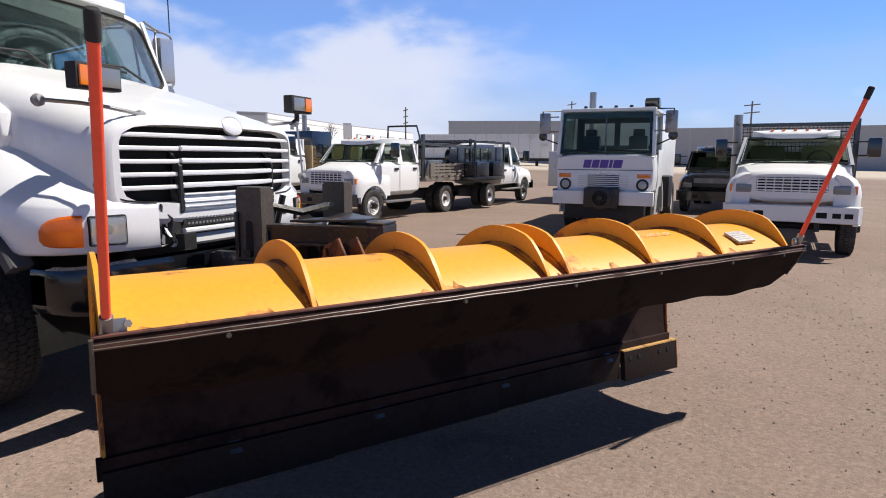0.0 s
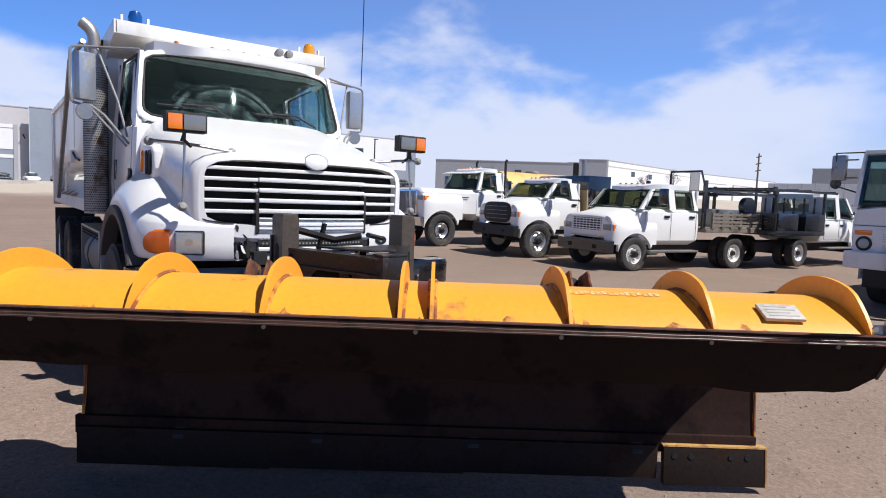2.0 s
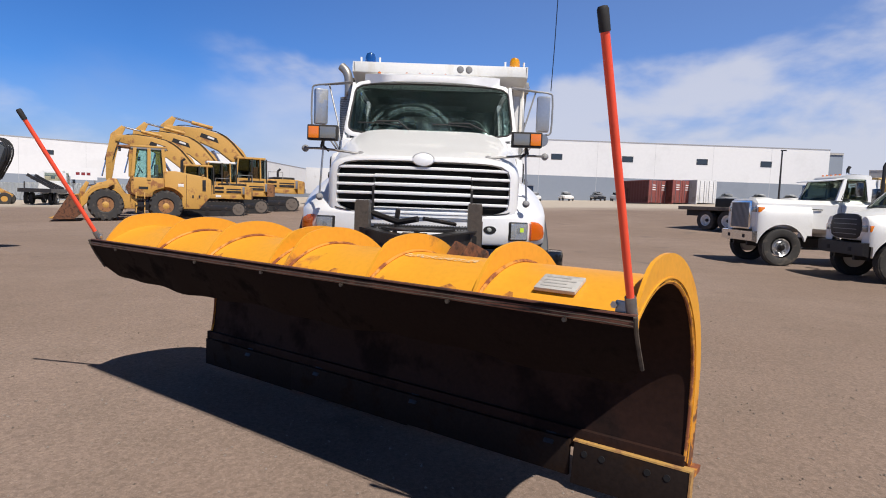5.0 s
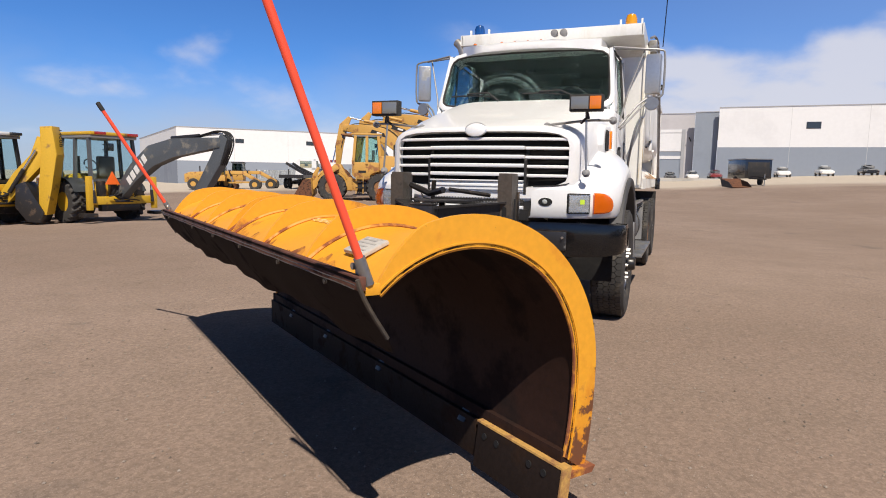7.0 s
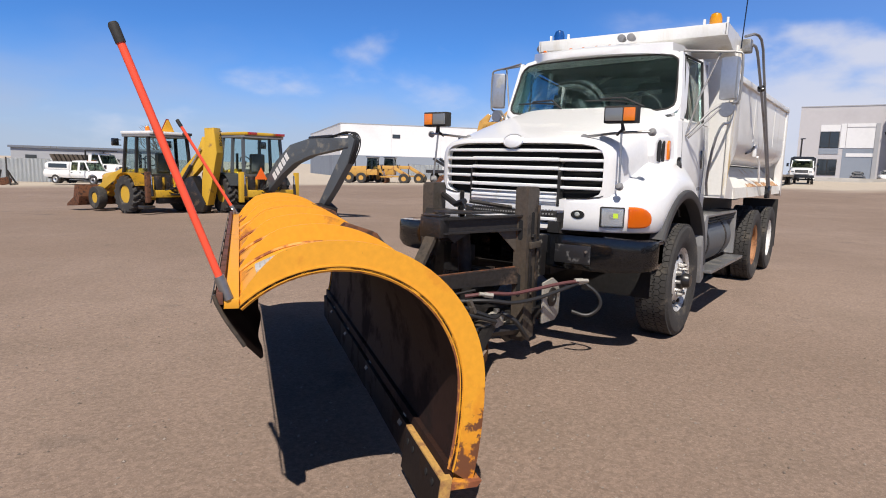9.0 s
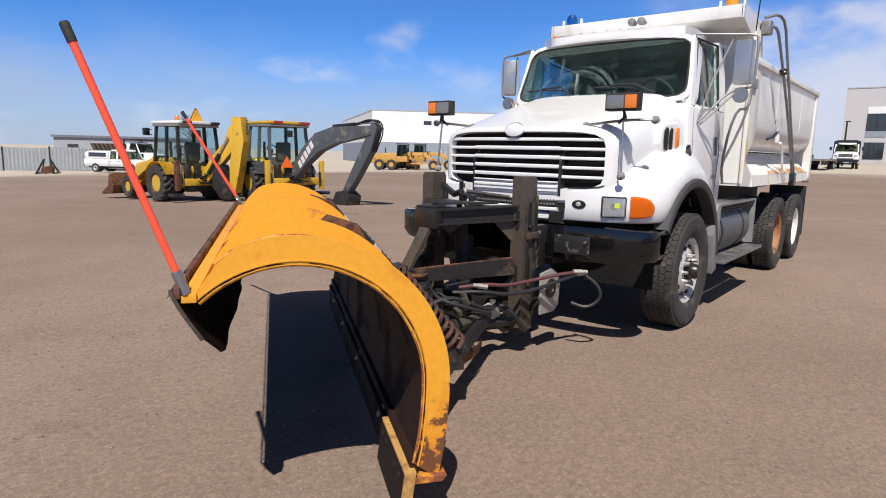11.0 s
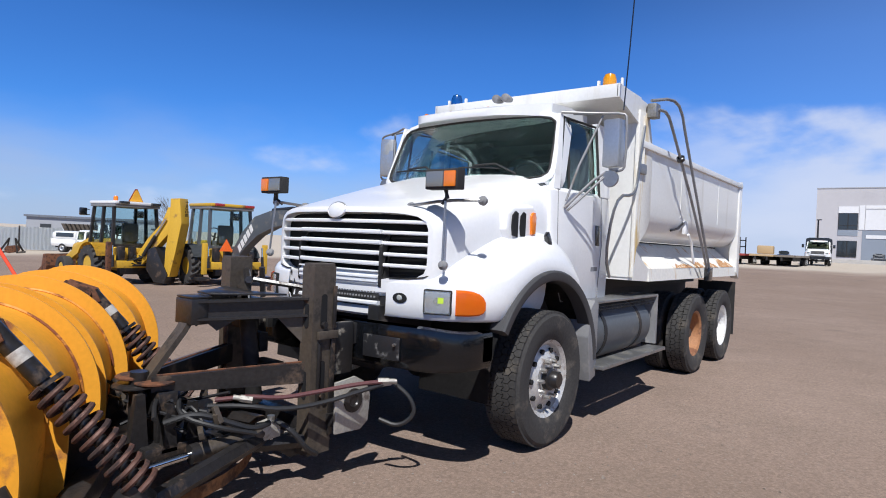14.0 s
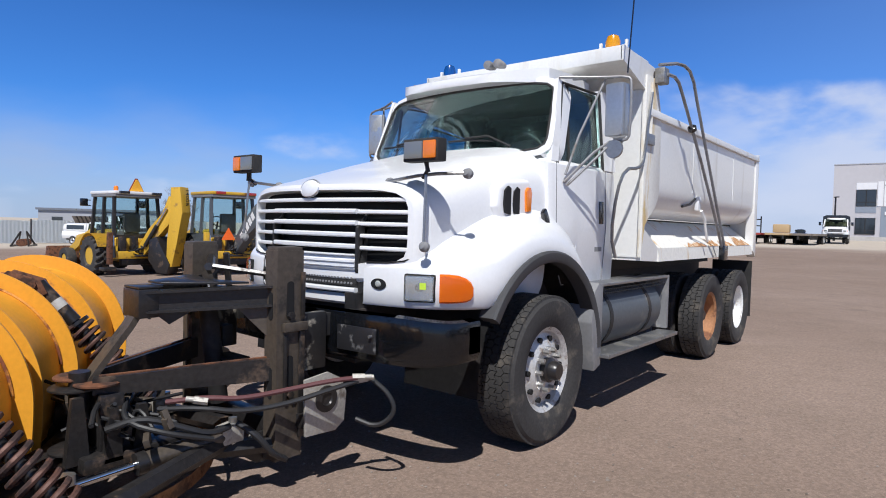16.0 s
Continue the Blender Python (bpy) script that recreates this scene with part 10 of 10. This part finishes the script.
def box_trailer(name, label, m, L, h0, h1, body, axles=2):
    T = thing(name, label, "trailer", m)
    bm = B()
    box(bm, -L, 0, -1.25, 1.25, h0, h1, 0.03)
    part("box_body", bm, body, T)
    for k in range(int(L / 1.2)):
        for s in (-1, 1):
            bm = B()
            box(bm, -L + 0.6 + 1.2 * k - 0.015, -L + 0.6 + 1.2 * k + 0.015, s * 1.255 - 0.006, s * 1.255 + 0.006, h0, h1)
            part("seam", bm, DULLALU, T)
    bm = B()
    box(bm, -L, 0, -0.5, 0.5, h0 - 0.3, h0)
    for s in (-1, 1):
        box(bm, -1.8, -1.6, s * 0.7 - 0.05, s * 0.7 + 0.05, 0.0, h0)
        box(bm, -L + 0.2, -L * 0.3, s * 1.1 - 0.03, s * 1.1 + 0.03, 0.35, h0 - 0.1)
    part("chassis", bm, FRAMEB, T)
    for k in range(axles):
        for s in (-1, 1):
            wheel(T, -L + 1.2 + 1.25 * k, s * 1.0, 0.5, TYRE_DRIVE, RIM_DRIVE_WHITE, -0.05, False, s, 0.95, True)
    return T


box_trailer("box_trailer", "white box trailer parked behind the excavators", at(-60.5, -13.8, 0), 9.0, 1.1, 3.9, WHITEBOX)
box_trailer("box_trailer", "long white box trailer beyond the parked trucks", at(-11.5, 64.2, 8), 15.0, 0.9, 3.5, WHITEBOX)
T = box_trailer("cargo_trailer", "small white enclosed cargo trailer", at(-0.2, 21.0, 84), 3.2, 0.55, 1.75, WHITEBOX, 1)


def flatbed(m, paint, label, rack):
    T = thing("flatbed_trailer", label, "trailer", m, "parked flatbeds")
    bm = B()
    box(bm, -8, 0, -1.02, 1.02, 0.85, 1.05, 0.02)
    part("deck", bm, paint, T)
    for s in (-1, 1):
        bm = B()
        box(bm, -8, 0, s * 0.5 - 0.07, s * 0.5 + 0.07, 0.5, 0.85)
        part("beam", bm, FRAMEB, T)
        for x in (-6.8, -5.6):
            wheel(T, x, s * 0.86, 0.45, TYRE_DRIVE, RIM_DRIVE_WHITE, -0.05, False, s, 0.88, True)
    if rack:
        for k in range(5):
            bm = B()
            y = -1.0 + 0.5 * k
            bar(bm, (-0.3, y, 1.05), (-0.3, y, 2.6), 0.05)
            part("rack_post", bm, BLACK, T)
        for z in (1.7, 2.3):
            bm = B()
            bar(bm, (-0.3, -1.0, z), (-0.3, 1.0, z), 0.05)
            part("rack_rail", bm, BLACK, T)
    return T


flatbed(at(-60.5, -10.7, 2), REDPAINT, "red flatbed trailer with a black rack", True)
flatbed(at(-60.5, -8.3, 0), TAN, "tan flatbed trailer parked in a row", False)
flatbed(at(-60.0, -6.0, 2), WOODOLD, "low flatbed trailer with plank deck", False)
bm = B()
box(bm, -0.7, 0.7, -0.7, 0.7, 0, 0.8, 0.12)
solo("crate", bm, TAN, "tan crate standing on the flatbed", "crate", at(-63.0, -8.35, 5, 1.05))

# white dump truck facing the yard
T = thing("dump_truck", "white dump truck with a dark bed facing the yard", "truck", at(-70.0, -4.8, 5))
gx = conventional(T, OLDWHITE, 1.6, 2.3, 0.85, 1.6, 1.75, 2.55, 1.4, 5.0, 0.5, TYRE_MED, RIM_MEDALU, 1.0, False, grille="mesh", bumper=BLACK, tscale=1.15, flat=7)
bm = B()
loft(bm, [body_ring(gx[2] - 0.2, 1.2, 1.2, 2.95, 10), body_ring(-6.6, 1.2, 1.2, 2.9, 10)])
part("dump_bed", bm, BLACK, T, "dark dump bed")

# spreader truck behind the white pickup
T = thing("spreader_truck", "white truck with a dark salt spreader body", "truck", at(-23.6, -55.4, 113))
gx = conventional(T, OLDWHITE, 1.4, 2.3, 0.85, 1.6, 1.75, 2.6, 1.5, 4.6, 0.5, TYRE_MED, RIM_MEDALU, 1.0, False, grille="mesh", bumper=BLACK, tscale=1.15)
bm = B()
loft(bm, [[(gx[2] - 0.3, y, z) for y, z in ((-0.4, 1.2), (0.4, 1.2), (1.2, 2.5), (-1.2, 2.5))], [(-6.0, y, z) for y, z in ((-0.4, 1.2), (0.4, 1.2), (1.2, 2.5), (-1.2, 2.5))]])
part("hopper", bm, WOODOLD, T)
for k in range(7):
    for s in (-1, 1):
        bm = B()
        x = gx[2] - 0.5 - k * 0.5
        bar(bm, (x, s * 0.45, 1.2), (x, s * 1.24, 2.5), 0.04)
        part("hopper_rib", bm, GRIME, T)
bm = B()
box(bm, gx[2] - 0.2, gx[2] + 1.3, -1.15, 1.15, 2.85, 2.97, 0.02)
bar(bm, (gx[2] - 0.2, -1.1, 1.2), (gx[2] - 0.2, -1.1, 2.9), 0.05)
bar(bm, (gx[2] - 0.2, 1.1, 1.2), (gx[2] - 0.2, 1.1, 2.9), 0.05)
part("cab_shield", bm, GRIME, T)

# truck with dark gear between the graders and the loader
T = thing("service_truck", "old white truck with dark gear on its bed", "truck", at(-49.2, -34.7, -160))
gx = conventional(T, OLDWHITE, 0.9, 2.3, 0.85, 1.6, 1.75, 2.8, 1.6, 5.0, 0.5, TYRE_MED, RIM_MEDALU, 0.9, False, grille="mesh", tscale=1.15)
bm = B()
box(bm, -7.0, gx[2] - 0.2, -1.15, 1.15, 1.0, 1.3)
part("bed", bm, GRIME, T)
for k in range(4):
    bm = B()
    bar(bm, (gx[2] - 0.6 - k * 1.1, -1.0, 1.3), (gx[2] - 0.9 - k * 1.1, 0.8, 2.2 + 0.2 * (k % 2)), 0.12)
    part("gear", bm, GRIME, T)

# black utility trailer and a brown attachment on the gravel before the warehouse
T = thing("utility_trailer", "small black enclosed utility trailer with a pale roof", "trailer", at(-50.0, 7.0, 20))
bm = B()
box(bm, -3.2, 0, -1.05, 1.05, 0.55, 2.05, 0.03)
part("box_body", bm, BLACK, T)
bm = B()
box(bm, -3.25, 0.05, -1.1, 1.1, 2.05, 2.14, 0.02)
part("roof", bm, DULLALU, T)
bm = B()
box(bm, 0.0, 0.03, -0.85, 0.85, 0.75, 1.85, 0.01)
part("front_panel", bm, FRAMEB, T)
for s in (-1, 1):
    bm = B()
    bar(bm, (0.0, s * 0.7, 0.55), (1.2, 0, 0.5), 0.05)
    part("drawbar", bm, FRAMEB, T)
    bm = B()
    lathe(bm, (-1.7, s * 1.0, 0.36), (0, s, 0), [(0.2, -0.1), (0.34, -0.09), (0.36, 0), (0.34, 0.1), (0.2, 0.11), (0.17, 0.08), (0.001, 0.09)], 18)
    part("wheel", bm, TYRE, T)
bm = B()
cyl(bm, (1.1, 0, 0.0), (1.1, 0, 0.9), 0.04, n=8)
part("jack", bm, DULLALU, T)
T = thing("loader_bucket", "worn brown loader bucket lying on the gravel", "bucket", at(-46.0, 5.2, 40) @ Matrix.Scale(0.75, 4))
bm = B()
ext(bm, [(-0.9, 0.9), (-0.6, 0.1), (0.9, 0.0), (0.95, 0.06), (-0.45, 0.2), (-0.75, 0.92)], "y", -1.2, 1.2, 0.01)
part("shell", bm, RUST, T)
for s in (-1, 1):
    bm = B()
    ext(bm, [(-0.9, 0.9), (-0.6, 0.1), (0.9, 0.0), (0.2, 0.6)], "y", s * 1.2, s * 1.23)
    part("cheek", bm, GRIME, T)

# yard signboard
T = thing("signboard", "pale grey signboard with red writing on posts", "sign", at(-60.5, -39.0, 30))
bm = B()
box(bm, -0.05, 0.05, -1.25, 1.25, 2.3, 3.6)
part("board", bm, WALLWHITE, T)
for k in range(3):
    bm = B()
    box(bm, 0.05, 0.06, -0.75 + k * 0.5, -0.40 + k * 0.5, 2.8, 3.1)
    part("marking", bm, CARRED, T)
for y in (-1.0, 1.0):
    bm = B()
    cyl(bm, (0, y, 0), (0, y, 2.3), 0.08, n=8)
    part("post", bm, DULLALU, T)


# ---- poles and bare trees ----
def pole(x, y, h, label, arms=0):
    T = thing("utility_pole" if arms else "lamp_post", label, "pole", at(x, y, 40))
    bm = B()
    cyl(bm, (0, 0, -0.2), (0, 0, h), 0.14, 0.09, n=10)
    part("shaft", bm, WOODOLD if arms else GRIME, T)
    for k in range(arms):
        bm = B()
        box(bm, -0.06, 0.06, -1.2, 1.2, h - 0.5 - 0.9 * k, h - 0.38 - 0.9 * k)
        part("crossarm", bm, WOODOLD, T)
    if not arms:
        bm = B()
        box(bm, -0.15, 0.5, -0.15, 0.15, h - 0.05, h + 0.08, 0.03)
        part("lamp_head", bm, GRIME, T)


pole(-36.2, 78.5, 6.9, "wooden utility pole with crossarms", 3)
pole(-14.0, 88.0, 9.0, "wooden utility pole with crossarms", 2)
pole(9.0, 80.0, 8.0, "wooden utility pole with crossarms", 2)
pole(-86.7, -6.8, 5.4, "slim dark lamp post")
pole(-76.0, 44.0, 7.0, "slim dark lamp post")


def bare_tree(x, y, h, seed, label="leafless tree with fine pale twigs"):
    rnd = random.Random(seed)
    T = thing("tree", label, "tree", at(x, y, 0))
    segs, twigs = [], []

    def grow(p, d, L, r, lvl):
        q = p + d * L
        (segs if lvl < 2 else twigs).append((p, q, r, r * 0.65))
        if lvl >= 6:
            return
        for k in range(3 if lvl < 4 else 2):
            v = (d + Vector((rnd.uniform(-1, 1), rnd.uniform(-1, 1), rnd.uniform(-0.35, 0.8))) * 0.62).normalized()
            grow(p.lerp(q, rnd.uniform(0.55, 1.0)), v, L * rnd.uniform(0.62, 0.85), r * 0.62, lvl + 1)
    grow(Vector((0, 0, -0.2)), Vector((0, 0, 1)), h * 0.26, h * 0.018, 0)
    bm = B()
    for p, q, a, b in segs:
        cyl(bm, p, q, a, b, 7, False)
    part("trunk", bm, BARK, T)
    vs, fs = [], []
    for p, q, a, b in twigs:
        u, v = frame_of(q - p)
        i = len(vs)
        for c, r in ((p, max(a, 0.006)), (q, max(b, 0.005))):
            vs += [c + u * r, c - u * r * 0.5 + v * r * 0.87, c - u * r * 0.5 - v * r * 0.87]
        for k in range(3):
            j = (k + 1) % 3
            fs.append((i + k, i + j, i + 3 + j, i + 3 + k))
    me = bpy.data.meshes.new("twigs")
    me.from_pydata([tuple(c) for c in vs], [], fs)
    me.materials.append(BARK)
    o = new("crown", me)
    o.parent = T
    tagged(o, "crown of fine bare twigs", kind="stuff")


bare_tree(-36.0, -68.5, 9.0, 4)
bare_tree(-58.0, 85.2, 5.8, 7)
bare_tree(-55.0, 88.0, 6.2, 8)
bare_tree(-78.0, 69.0, 6.5, 9)
